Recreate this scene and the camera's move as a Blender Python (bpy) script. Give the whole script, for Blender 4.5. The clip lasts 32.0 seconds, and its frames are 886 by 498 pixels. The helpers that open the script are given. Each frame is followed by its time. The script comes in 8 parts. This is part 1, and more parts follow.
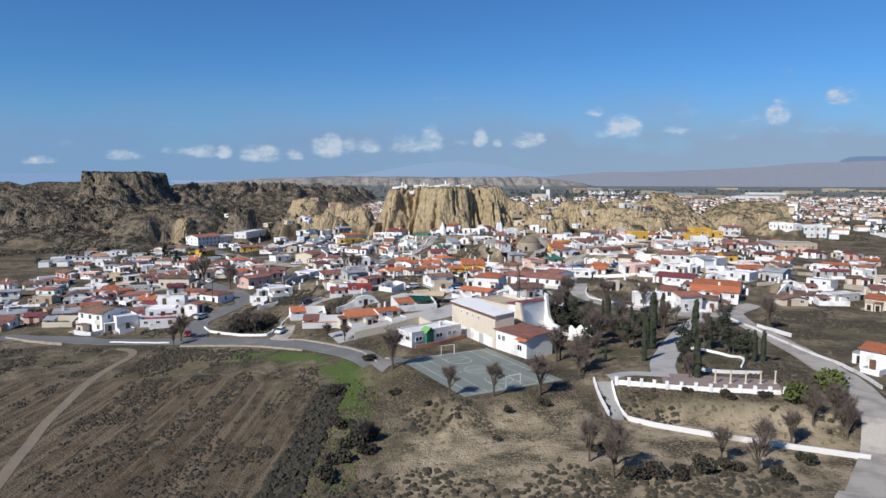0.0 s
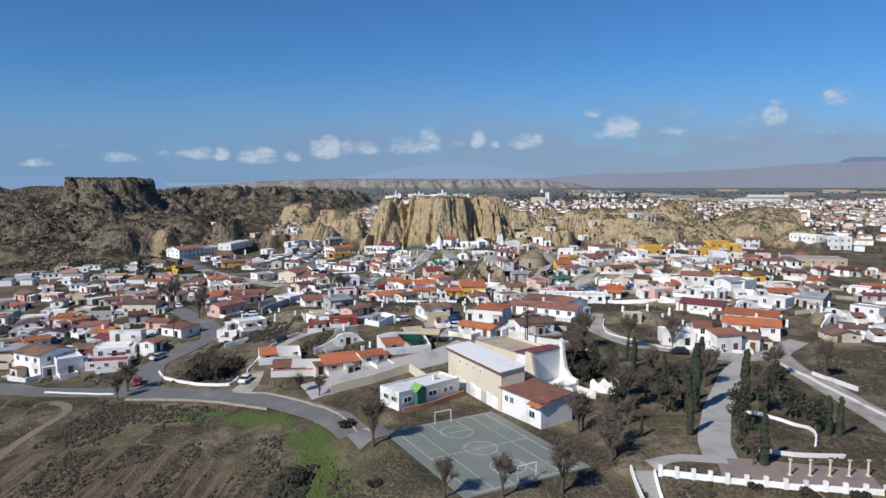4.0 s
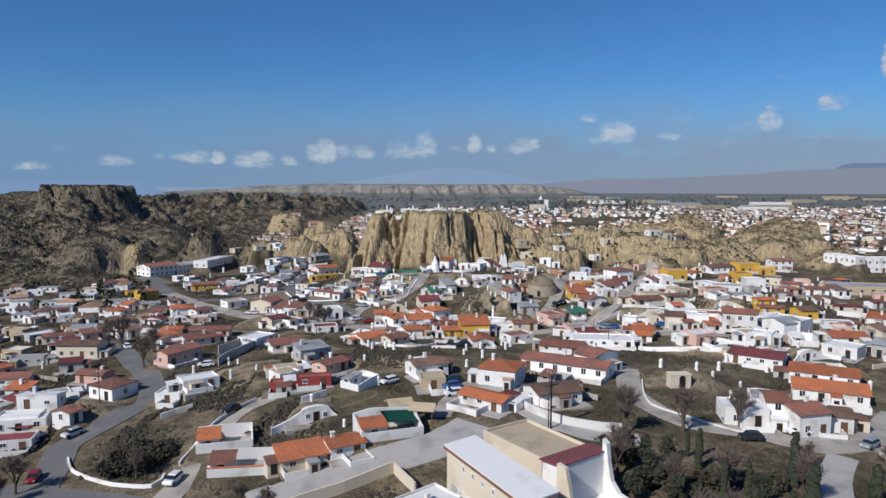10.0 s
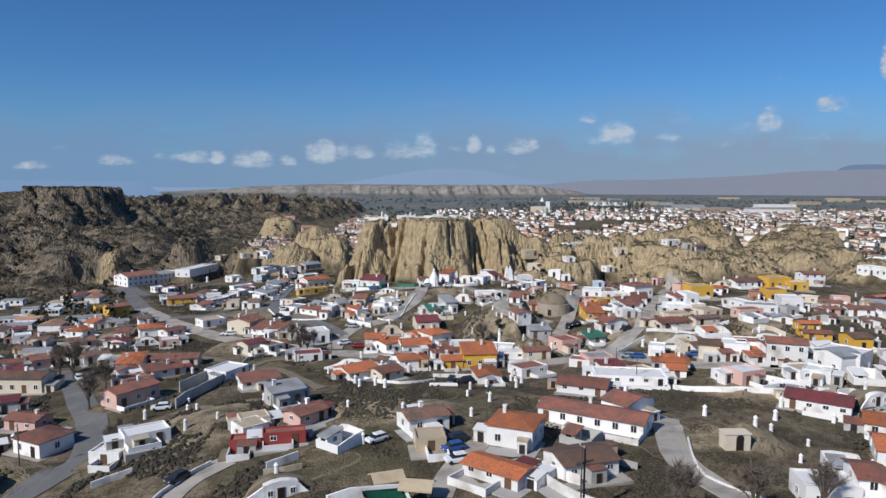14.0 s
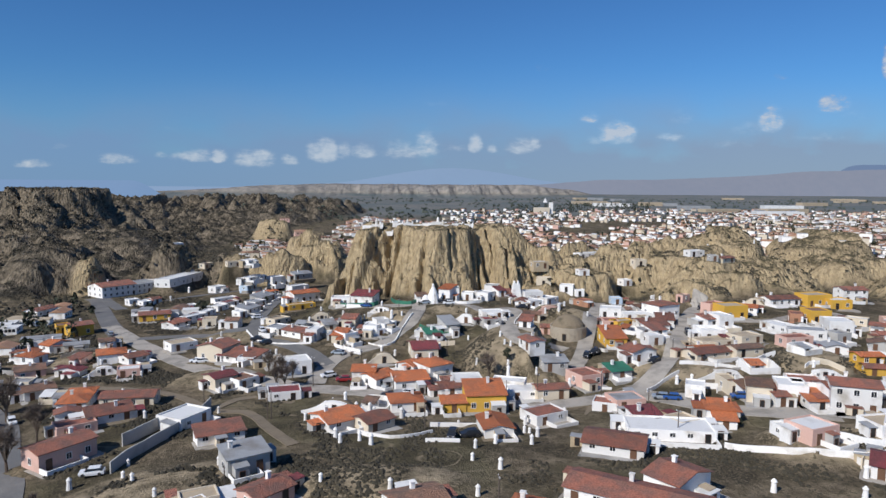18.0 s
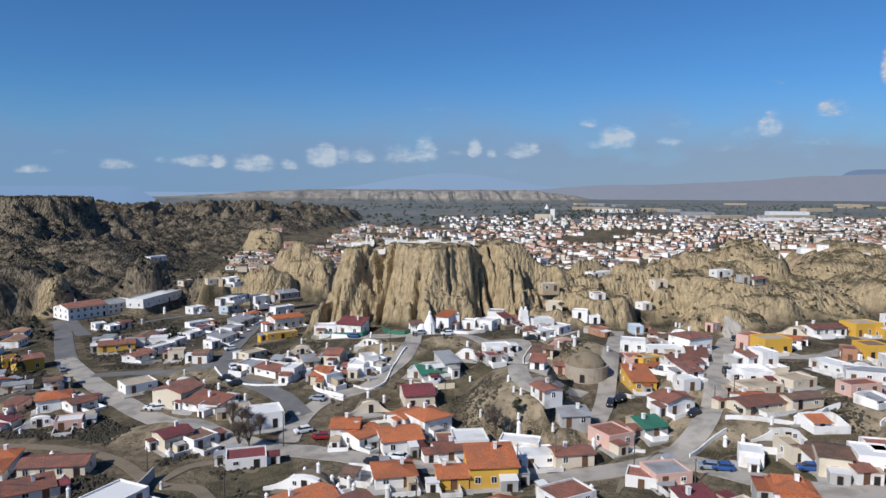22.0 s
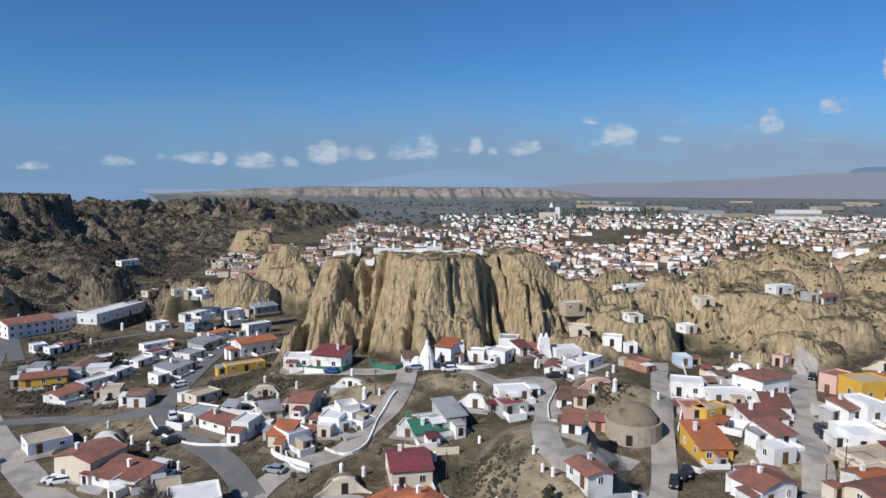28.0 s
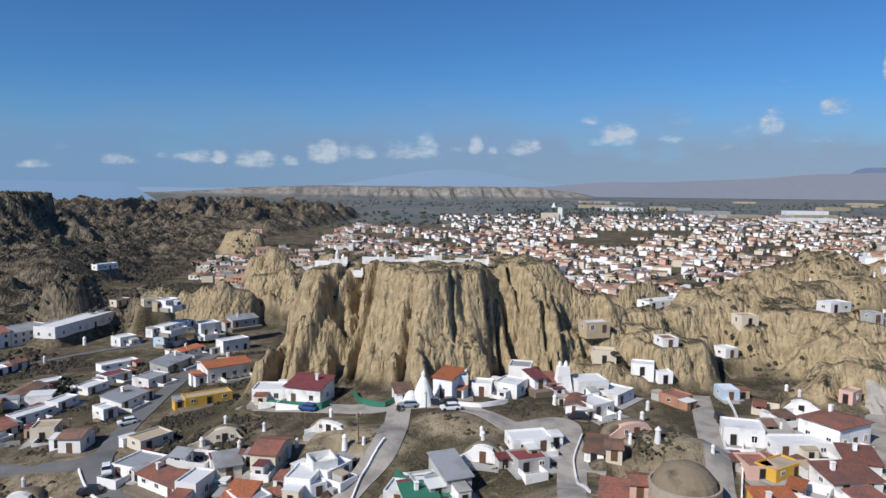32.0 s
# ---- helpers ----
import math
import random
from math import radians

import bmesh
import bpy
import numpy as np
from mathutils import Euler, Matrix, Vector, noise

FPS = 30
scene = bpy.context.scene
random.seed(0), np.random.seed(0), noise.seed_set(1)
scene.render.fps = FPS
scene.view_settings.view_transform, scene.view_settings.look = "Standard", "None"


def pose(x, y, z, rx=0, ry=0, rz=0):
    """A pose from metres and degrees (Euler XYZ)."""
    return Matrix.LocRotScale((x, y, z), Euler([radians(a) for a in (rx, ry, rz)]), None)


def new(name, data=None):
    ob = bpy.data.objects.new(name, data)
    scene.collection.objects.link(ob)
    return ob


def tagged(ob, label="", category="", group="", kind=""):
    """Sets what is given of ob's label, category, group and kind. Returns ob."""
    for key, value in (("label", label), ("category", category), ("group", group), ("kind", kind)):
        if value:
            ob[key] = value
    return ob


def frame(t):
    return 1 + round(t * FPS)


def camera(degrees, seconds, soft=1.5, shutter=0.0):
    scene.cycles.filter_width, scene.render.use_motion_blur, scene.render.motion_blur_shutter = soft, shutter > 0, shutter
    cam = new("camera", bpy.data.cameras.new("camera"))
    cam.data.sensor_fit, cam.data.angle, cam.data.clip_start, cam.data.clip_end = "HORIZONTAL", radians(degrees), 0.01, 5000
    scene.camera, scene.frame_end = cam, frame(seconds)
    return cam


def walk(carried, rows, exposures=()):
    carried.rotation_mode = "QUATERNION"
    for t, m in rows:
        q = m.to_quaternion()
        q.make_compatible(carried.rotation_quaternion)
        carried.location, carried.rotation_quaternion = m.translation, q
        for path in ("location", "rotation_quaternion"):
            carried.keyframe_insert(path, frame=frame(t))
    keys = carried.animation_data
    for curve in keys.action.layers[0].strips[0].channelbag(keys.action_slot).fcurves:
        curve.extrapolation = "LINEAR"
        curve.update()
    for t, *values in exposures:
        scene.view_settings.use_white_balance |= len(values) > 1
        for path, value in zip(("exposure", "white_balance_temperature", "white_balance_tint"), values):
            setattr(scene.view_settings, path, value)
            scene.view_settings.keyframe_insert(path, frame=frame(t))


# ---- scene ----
cam = camera(66.42, 32.0)
PATH = [
    (0, pose(0.03, -0.04, 46.20, 84.120, 0, 0.236), 0.186),
    (2, pose(0.28, 13.51, 48.33, 84.097, 0, 0.117), 0.082),
    (4, pose(0.66, 27.40, 50.25, 84.233, 0, 0.071), 0.012),
    (6, pose(0.46, 39.37, 52.18, 84.264, 0, -0.065), 0.044),
    (8, pose(0.36, 51.95, 54.85, 84.401, 0, -0.160), 0.047),
    (10, pose(0.49, 65.11, 54.64, 84.600, 0, -0.254), 0.177),
    (12, pose(0.48, 78.80, 55.34, 84.573, 0, -0.293), 0.299),
    (14, pose(0.42, 92.48, 56.64, 84.630, 0, -0.322), 0.312),
    (16, pose(0.60, 106.39, 57.69, 84.494, 0, -0.287), 0.337),
    (18, pose(0.85, 121.02, 58.89, 84.571, 0, -0.231), 0.431),
    (20, pose(1.21, 136.13, 61.04, 84.761, 0, -0.242), 0.339),
    (22, pose(1.47, 150.52, 61.79, 84.971, 0, -0.268), 0.359),
    (24, pose(1.65, 165.21, 61.79, 84.851, 0, -0.190), 0.394),
    (26, pose(1.78, 179.84, 61.90, 84.752, 0, -0.141), 0.387),
    (28, pose(1.71, 194.53, 61.98, 84.739, 0, -0.175), 0.423),
    (30, pose(1.71, 209.57, 61.64, 84.791, 0, -0.161), 0.596),
    (32, pose(1.70, 224.04, 61.96, 84.686, 0, -0.204), 0.626),
]
walk(cam, [(t, m @ pose(0, 0, 0, 0, 0, roll)) for t, m, roll in PATH],
     exposures=((0, 0.18), (3, 0.12), (6, 0.02), (9, -0.05), (12, -0.06), (15, 0.0), (18, 0.03), (22, 0.06), (32, 0.06)))

# ---- daylight ----
SUN_WAY = Vector((0.71, 0.70, -0.80)).normalized()
world = bpy.data.worlds.new("sky")
scene.world = world
world.use_nodes = True
wn, wl = world.node_tree.nodes, world.node_tree.links
wn.clear()


def wnode(kind, **values):
    n = wn.new(kind)
    for key, value in values.items():
        setattr(n, key, value)
    return n


def wmath(op, a, b=None, c=None):
    n = wnode("ShaderNodeMath", operation=op)
    for slot, value in enumerate((a, b, c)):
        if value is None:
            continue
        if isinstance(value, (int, float)):
            n.inputs[slot].default_value = value
        else:
            wl.new(value, n.inputs[slot])
    return n.outputs[0]


sky = wnode("ShaderNodeTexSky", sky_type="NISHITA", sun_disc=False, sun_elevation=radians(38.7), sun_rotation=radians(225.4),
            altitude=900, air_density=1.1, dust_density=0.15, ozone_density=2.5)
way = wnode("ShaderNodeTexCoord")
split = wnode("ShaderNodeSeparateXYZ")
wl.new(way.outputs["Generated"], split.inputs[0])
ahead = wmath("MAXIMUM", split.outputs[1], 0.02)
across, above = wmath("DIVIDE", split.outputs[0], ahead), wmath("DIVIDE", split.outputs[2], ahead)
flat = wnode("ShaderNodeCombineXYZ")
wl.new(across, flat.inputs[0])
wl.new(wmath("MULTIPLY", above, 1.9), flat.inputs[1])
puffs = wnode("ShaderNodeTexNoise")
puffs.inputs["Scale"].default_value, puffs.inputs["Detail"].default_value, puffs.inputs["Roughness"].default_value = 42, 8, 0.60
wl.new(flat.outputs[0], puffs.inputs["Vector"])
veil = wnode("ShaderNodeTexNoise")
veil.inputs["Scale"].default_value, veil.inputs["Detail"].default_value = 7, 6
wl.new(flat.outputs[0], veil.inputs["Vector"])
cover = None


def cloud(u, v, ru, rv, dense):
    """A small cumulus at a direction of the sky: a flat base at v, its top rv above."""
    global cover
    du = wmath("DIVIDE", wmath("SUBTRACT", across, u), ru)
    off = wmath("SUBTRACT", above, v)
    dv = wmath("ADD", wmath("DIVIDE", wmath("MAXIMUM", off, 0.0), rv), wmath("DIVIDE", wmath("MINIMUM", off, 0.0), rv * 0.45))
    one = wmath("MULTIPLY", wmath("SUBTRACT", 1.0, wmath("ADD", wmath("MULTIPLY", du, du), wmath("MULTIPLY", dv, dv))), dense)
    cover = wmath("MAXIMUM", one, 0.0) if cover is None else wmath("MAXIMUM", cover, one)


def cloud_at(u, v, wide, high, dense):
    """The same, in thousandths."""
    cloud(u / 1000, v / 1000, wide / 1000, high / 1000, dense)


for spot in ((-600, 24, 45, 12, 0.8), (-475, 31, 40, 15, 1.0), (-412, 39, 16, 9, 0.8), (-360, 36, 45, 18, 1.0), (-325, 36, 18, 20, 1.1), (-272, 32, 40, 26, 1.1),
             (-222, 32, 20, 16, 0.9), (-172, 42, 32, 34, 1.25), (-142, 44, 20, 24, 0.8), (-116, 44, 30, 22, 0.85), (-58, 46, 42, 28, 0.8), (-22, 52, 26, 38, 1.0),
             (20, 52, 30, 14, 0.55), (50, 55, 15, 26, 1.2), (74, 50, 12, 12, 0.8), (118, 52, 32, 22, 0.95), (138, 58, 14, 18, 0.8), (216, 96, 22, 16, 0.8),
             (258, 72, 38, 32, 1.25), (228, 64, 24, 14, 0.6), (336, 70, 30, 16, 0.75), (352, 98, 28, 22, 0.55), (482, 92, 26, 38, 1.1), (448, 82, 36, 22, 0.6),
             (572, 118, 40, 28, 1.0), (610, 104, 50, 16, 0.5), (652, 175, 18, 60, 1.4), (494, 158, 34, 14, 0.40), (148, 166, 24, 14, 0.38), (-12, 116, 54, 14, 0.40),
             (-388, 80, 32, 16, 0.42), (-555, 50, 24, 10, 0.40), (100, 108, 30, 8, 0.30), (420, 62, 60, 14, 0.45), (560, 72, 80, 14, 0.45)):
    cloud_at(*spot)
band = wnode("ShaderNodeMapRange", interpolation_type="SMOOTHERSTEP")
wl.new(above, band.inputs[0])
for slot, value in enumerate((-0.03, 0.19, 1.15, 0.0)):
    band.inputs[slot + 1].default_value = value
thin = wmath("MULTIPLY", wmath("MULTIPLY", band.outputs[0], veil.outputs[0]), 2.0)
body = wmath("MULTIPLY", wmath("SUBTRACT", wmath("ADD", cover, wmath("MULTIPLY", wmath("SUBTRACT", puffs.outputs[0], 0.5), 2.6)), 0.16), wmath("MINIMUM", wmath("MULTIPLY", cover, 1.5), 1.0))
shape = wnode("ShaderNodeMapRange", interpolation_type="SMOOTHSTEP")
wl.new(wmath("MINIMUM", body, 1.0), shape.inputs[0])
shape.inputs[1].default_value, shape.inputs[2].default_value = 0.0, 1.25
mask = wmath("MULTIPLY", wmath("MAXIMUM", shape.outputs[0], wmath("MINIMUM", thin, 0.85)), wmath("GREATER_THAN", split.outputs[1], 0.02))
east = wnode("ShaderNodeMapRange")
wl.new(across, east.inputs[0])
east.inputs[1].default_value, east.inputs[2].default_value = -0.45, 0.45
dusk = wnode("ShaderNodeMix", data_type="RGBA")
wl.new(east.outputs[0], dusk.inputs[0])
dusk.inputs[6].default_value, dusk.inputs[7].default_value = (2.5, 4.15, 7.0, 1), (3.5, 4.45, 6.3, 1)
tint = wnode("ShaderNodeMix", data_type="RGBA")
wl.new(dusk.outputs[2], tint.inputs[6])
tint.inputs[7].default_value = (7.3, 8.1, 9.3, 1)
wl.new(shape.outputs[0], tint.inputs[0])
mixed = wnode("ShaderNodeMix", data_type="RGBA")
wl.new(mask, mixed.inputs[0])
blue = wnode("ShaderNodeMix", data_type="RGBA", blend_type="MULTIPLY")
blue.inputs[0].default_value, blue.inputs[7].default_value = 1.0, (0.40, 0.80, 1.27, 1)
wl.new(sky.outputs[0], blue.inputs[6])
wl.new(blue.outputs[2], mixed.inputs[6])
wl.new(tint.outputs[2], mixed.inputs[7])
back = wnode("ShaderNodeBackground")
back.inputs[1].default_value = 0.070
wl.new(mixed.outputs[2], back.inputs[0])
wl.new(back.outputs[0], wnode("ShaderNodeOutputWorld").inputs[0])
sun = new("sun", bpy.data.lights.new("sun", "SUN"))
sun.data.energy, sun.data.angle, sun.data.color = 4.5, radians(0.53), (1.0, 0.965, 0.92)
sun.rotation_mode = "QUATERNION"
sun.rotation_quaternion = SUN_WAY.to_track_quat("-Z", "Y")

# ---- lie of the land ----
GRAIN = np.random.default_rng(7).random((256, 256))


def vnoise(x, y):
    """Smooth value noise, 0 to 1."""
    i, j = np.floor(x).astype(int), np.floor(y).astype(int)
    u, v = x - i, y - j
    u, v = u * u * (3 - 2 * u), v * v * (3 - 2 * v)
    a, b = GRAIN[i % 256, j % 256], GRAIN[(i + 1) % 256, j % 256]
    c, d = GRAIN[i % 256, (j + 1) % 256], GRAIN[(i + 1) % 256, (j + 1) % 256]
    return (a + (b - a) * u) + ((c + (d - c) * u) - (a + (b - a) * u)) * v


def fbm(x, y, octaves=4):
    total, amp = 0 * x, 0.5
    for o in range(octaves):
        total, amp = total + amp * vnoise(x * 2 ** o + 17 * o, y * 2 ** o + 31 * o), amp / 2
    return total


def ridged(x, y, octaves=4):
    """Sharp crests at 1, gullies at 0."""
    total, amp = 0 * x, 0.55
    for o in range(octaves):
        total, amp = total + amp * (1 - abs(2 * vnoise(x * 2 ** o + 41 * o, y * 2 ** o + 9 * o) - 1)), amp * 0.5
    return total


def smooth(a, b, v):
    v = np.clip((v - a) / (b - a), 0, 1)
    return v * v * (3 - 2 * v)


SWELLS, MOUNDS, HILLS, TERRACES, HEADS = [], [], [], [], random.Random(4)


def swell(x, y, h):
    SWELLS.append((x, y, h))


def mound(x, y, rx, ry, h, turn=0):
    """A low rounded earth mound over cave dwellings."""
    MOUNDS.append((x, y, rx, ry, h, radians(turn)))


def hill(x, y, rx, ry, top, turn=0, steep=1.0, gully=0.25):
    """A gullied badland hill that reaches the height top."""
    HILLS.append((x, y, rx, ry, top, radians(turn), steep, gully))
    for k in range(4):
        way, out, size = HEADS.uniform(0, 6.28), HEADS.uniform(0.45, 0.8), HEADS.uniform(0.30, 0.46)
        HILLS.append((x + rx * out * math.cos(way), y + ry * out * math.sin(way), rx * size, ry * size, 12 + (top - 12) * HEADS.uniform(0.55, 0.85),
                      HEADS.uniform(0, 3), steep * 1.25, gully))


def terrace(x, y, rx, ry, z, turn=0, soft=4.0):
    """A levelled rectangle at height z."""
    TERRACES.append((x, y, rx, ry, z, radians(turn), soft))


swell(-31, 100, -0.8)
swell(-90, 115, 0.6)
swell(10, 110, -0.4)
swell(50, 110, 2.6)
swell(0, 150, 1.0)
swell(8, 190, 3.9)
swell(45, 205, 1.4)
swell(85, 190, -0.9)
swell(90, 235, 1.8)
swell(75, 280, 1.6)
swell(95, 325, 4.1)
swell(20, 280, -1.7)
swell(55, 325, -1.1)
swell(-20, 355, 3.4)
swell(15, 365, 6.3)
swell(45, 345, 1.4)
swell(-55, 370, 1.8)
swell(-75, 335, -0.0)
swell(-45, 300, -0.4)
swell(-60, 262, 1.8)
swell(-45, 218, 2.0)
swell(-100, 205, 0.2)
swell(-60, 170, -1.2)
swell(-120, 280, 0.2)
swell(150, 300, 0.2)
swell(150, 215, -0.5)
swell(130, 385, 5.4)
swell(-10, 232, 2.7)
swell(-15, 320, 0.1)
swell(-140, 380, 2.3)
swell(-30, 410, 2.2)
swell(205, 360, -1.1)
terrace(6.2, 125.5, 14.5, 11.8, 10.2, -61.8, 7)
terrace(13, 150, 12, 9, 10.2, -61.8, 5)
terrace(-4, 149.5, 9, 5, 10.2, 41, 3)
terrace(46, 93, 22, 8, 7.0, -27, 6)
terrace(46, 123, 17, 9, 11.5, -14, 5)
terrace(33, 205, 16, 6, 13.2, -12, 5)
mound(50, 206.5, 13, 7, 5.0)
mound(21, 308, 15, 24, 8.5, -8)
mound(30, 292, 10, 12, 2.5)
mound(-46, 222, 20, 13, 2.0, 35)
mound(-80, 205, 14, 9, 3.5)
mound(-12, 222, 20, 10, 1.8)
mound(-14, 345, 13, 9, 2.5)
mound(42, 338, 13, 11, 5.0)
mound(-60, 300, 14, 9, 2.0)
mound(62, 290, 16, 12, 2.5)
mound(95, 290, 18, 14, 3.5)
mound(78, 240, 22, 12, 2.0)
mound(-66, 345, 14, 10, 2.5)
mound(6, 352, 11, 7, 1.2)
mound(-110, 330, 18, 12, 2.0)
mound(64, 312, 10, 9, 3.0)
# hills beside and behind the mesa
hill(-114, 503, 17, 14, 21.5, 0, 0.8)
hill(-88, 500, 15, 13, 23, 0, 0.8)
hill(-66, 520, 22, 15, 29, 0, 0.8)
hill(-152, 502, 18, 14, 27)
hill(-168, 800, 21, 17, 25, 0, 0.9)
hill(46, 405, 22, 18, 33)
hill(42, 386, 12, 9, 25)
hill(62, 428, 22, 18, 35)
hill(60, 392, 13, 11, 27)
hill(88, 418, 26, 22, 35, 20)
hill(112, 398, 24, 20, 31)
hill(140, 408, 24, 22, 30)
hill(95, 372, 15, 11, 25)
hill(158, 500, 34, 28, 38)
hill(120, 470, 30, 24, 34)
hill(190, 440, 30, 26, 30)
hill(225, 520, 36, 30, 31)
hill(200, 400, 22, 18, 25)
hill(-205, 480, 30, 24, 24, 20)
hill(-95, 620, 20, 18, 26)
hill(290, 640, 40, 30, 28)


def mesa_shape(x, y):
    """How far into the mesa a place lies, in metres, with gullies cut back into the edge."""
    nx = (x + 6) / 44
    front = 376.5 + 6 * nx ** 2 + 4 * smooth(0.4, 1.2, nx) - 9 * np.exp(-((x - 3) / 10) ** 2) + 6 * np.exp(-((x + 17) / 5) ** 2) + 4 * np.exp(-((x - 21) / 5) ** 2) + 10 * (vnoise(x / 8.5 + 2, 0 * x) - 0.5) + 4 * (vnoise(x / 3.4 + 6, 0 * x) - 0.5)
    down = np.clip((y - front) / 20, 0, 1)
    bend = x + 9 * (fbm(x / 17 + 5, y / 60, 2) - 0.38) + 5.5 * (fbm(x / 8, y / 10, 3) - 0.45) + 0.35 * (y - 380) * np.sin(x / 13)
    some = 0.25 + 1.1 * vnoise(x / 9 + 11, y / 80)
    deep = (1 - abs(2 * vnoise(bend / 3.7 + 3, y / 13) - 1)) ** 1.8 * some
    cleft = (1 - abs(2 * vnoise(bend / 2.3 + 7, y / 7) - 1)) * (0.4 + vnoise(x / 4, y / 6))
    cut = (14.0 * deep + 4.2 * cleft ** 1.5) * (1.15 - 0.65 * down) + 3.6 * (ridged(x / 4.1, y / 4.4, 3) - 0.5) - 4.4
    side = np.minimum(x + 49 - 8 * vnoise(y / 5, x / 30) - 3 * ridged(y / 4, x / 9, 2), 46 - x - 9 * vnoise(y / 5 + 5, x / 30) - 3 * ridged(y / 4, x / 9, 2)) * 1.9
    back = 446 + 6 * ridged(x / 13, y / 50, 2) - y
    return np.minimum(np.minimum(y - front - cut, side), back)


def badland_zone(x, y):
    """1 in the western badlands, 0 outside."""
    edge = -178 + 42 * smooth(1000, 1350, y) + 44 * (fbm(y / 80, x / 400, 2) - 0.45)
    return smooth(0, 34, edge - x) * smooth(385, 470, y + 0.35 * (x + 150)) * (1 - smooth(1460, 1560, y + 0.2 * x))


def badlands(x, y, z):
    zone = badland_zone(x, y)
    high = 12.5 + 4.5 * smooth(-210, -360, x) + 8 * smooth(950, 1300, y)
    wx, wy = x + 30 * (fbm(x / 45, y / 45, 3) - 0.45), y + 30 * (fbm(x / 45 + 9, y / 45, 3) - 0.45)
    tables = smooth(0.42, 0.80, ridged(wx / 105, wy / 105, 2))
    spurs = smooth(0.40, 0.84, ridged(wx / 38 + 3, wy / 38, 3))
    form = 0.16 + 0.52 * tables * (0.55 + 0.45 * spurs) + 0.36 * spurs
    rib = ridged(wx / 13, wy / 13, 3) - 0.60
    rill = ridged(x / 6.2, y / 6.2, 2) - 0.50
    form = form + (0.58 * rib + 0.20 * rill) * np.clip(4 * form * (1.10 - form), 0.15, 1) + 0.10 * (fbm(x / 60, y / 60, 3) - 0.45)
    crown = 0.93 + 0.50 * np.clip(ridged(x / 26 + 5, y / 26, 2) - 0.58, 0, 1) + 0.40 * np.clip(ridged(x / 10, y / 10, 2) - 0.55, 0, 1)
    z = z + zone * high * 1.45 * np.clip(form, 0.02, 1.06) * crown
    butte = np.hypot((x + 372) / 51, (y - 785) / 56) + 0.55 * (ridged(x / 19, y / 19, 3) - 0.5) + 0.22 * (ridged(x / 7, y / 7, 2) - 0.5)
    rise = 0.42 * (1 - smooth(0.95, 1.75, butte)) + 0.58 * (1 - smooth(0.78, 1.0, butte))
    z = np.maximum(z, z * (1 - rise) + (51.5 + 3 * fbm(x / 20, y / 20, 3)) * rise)
    return z


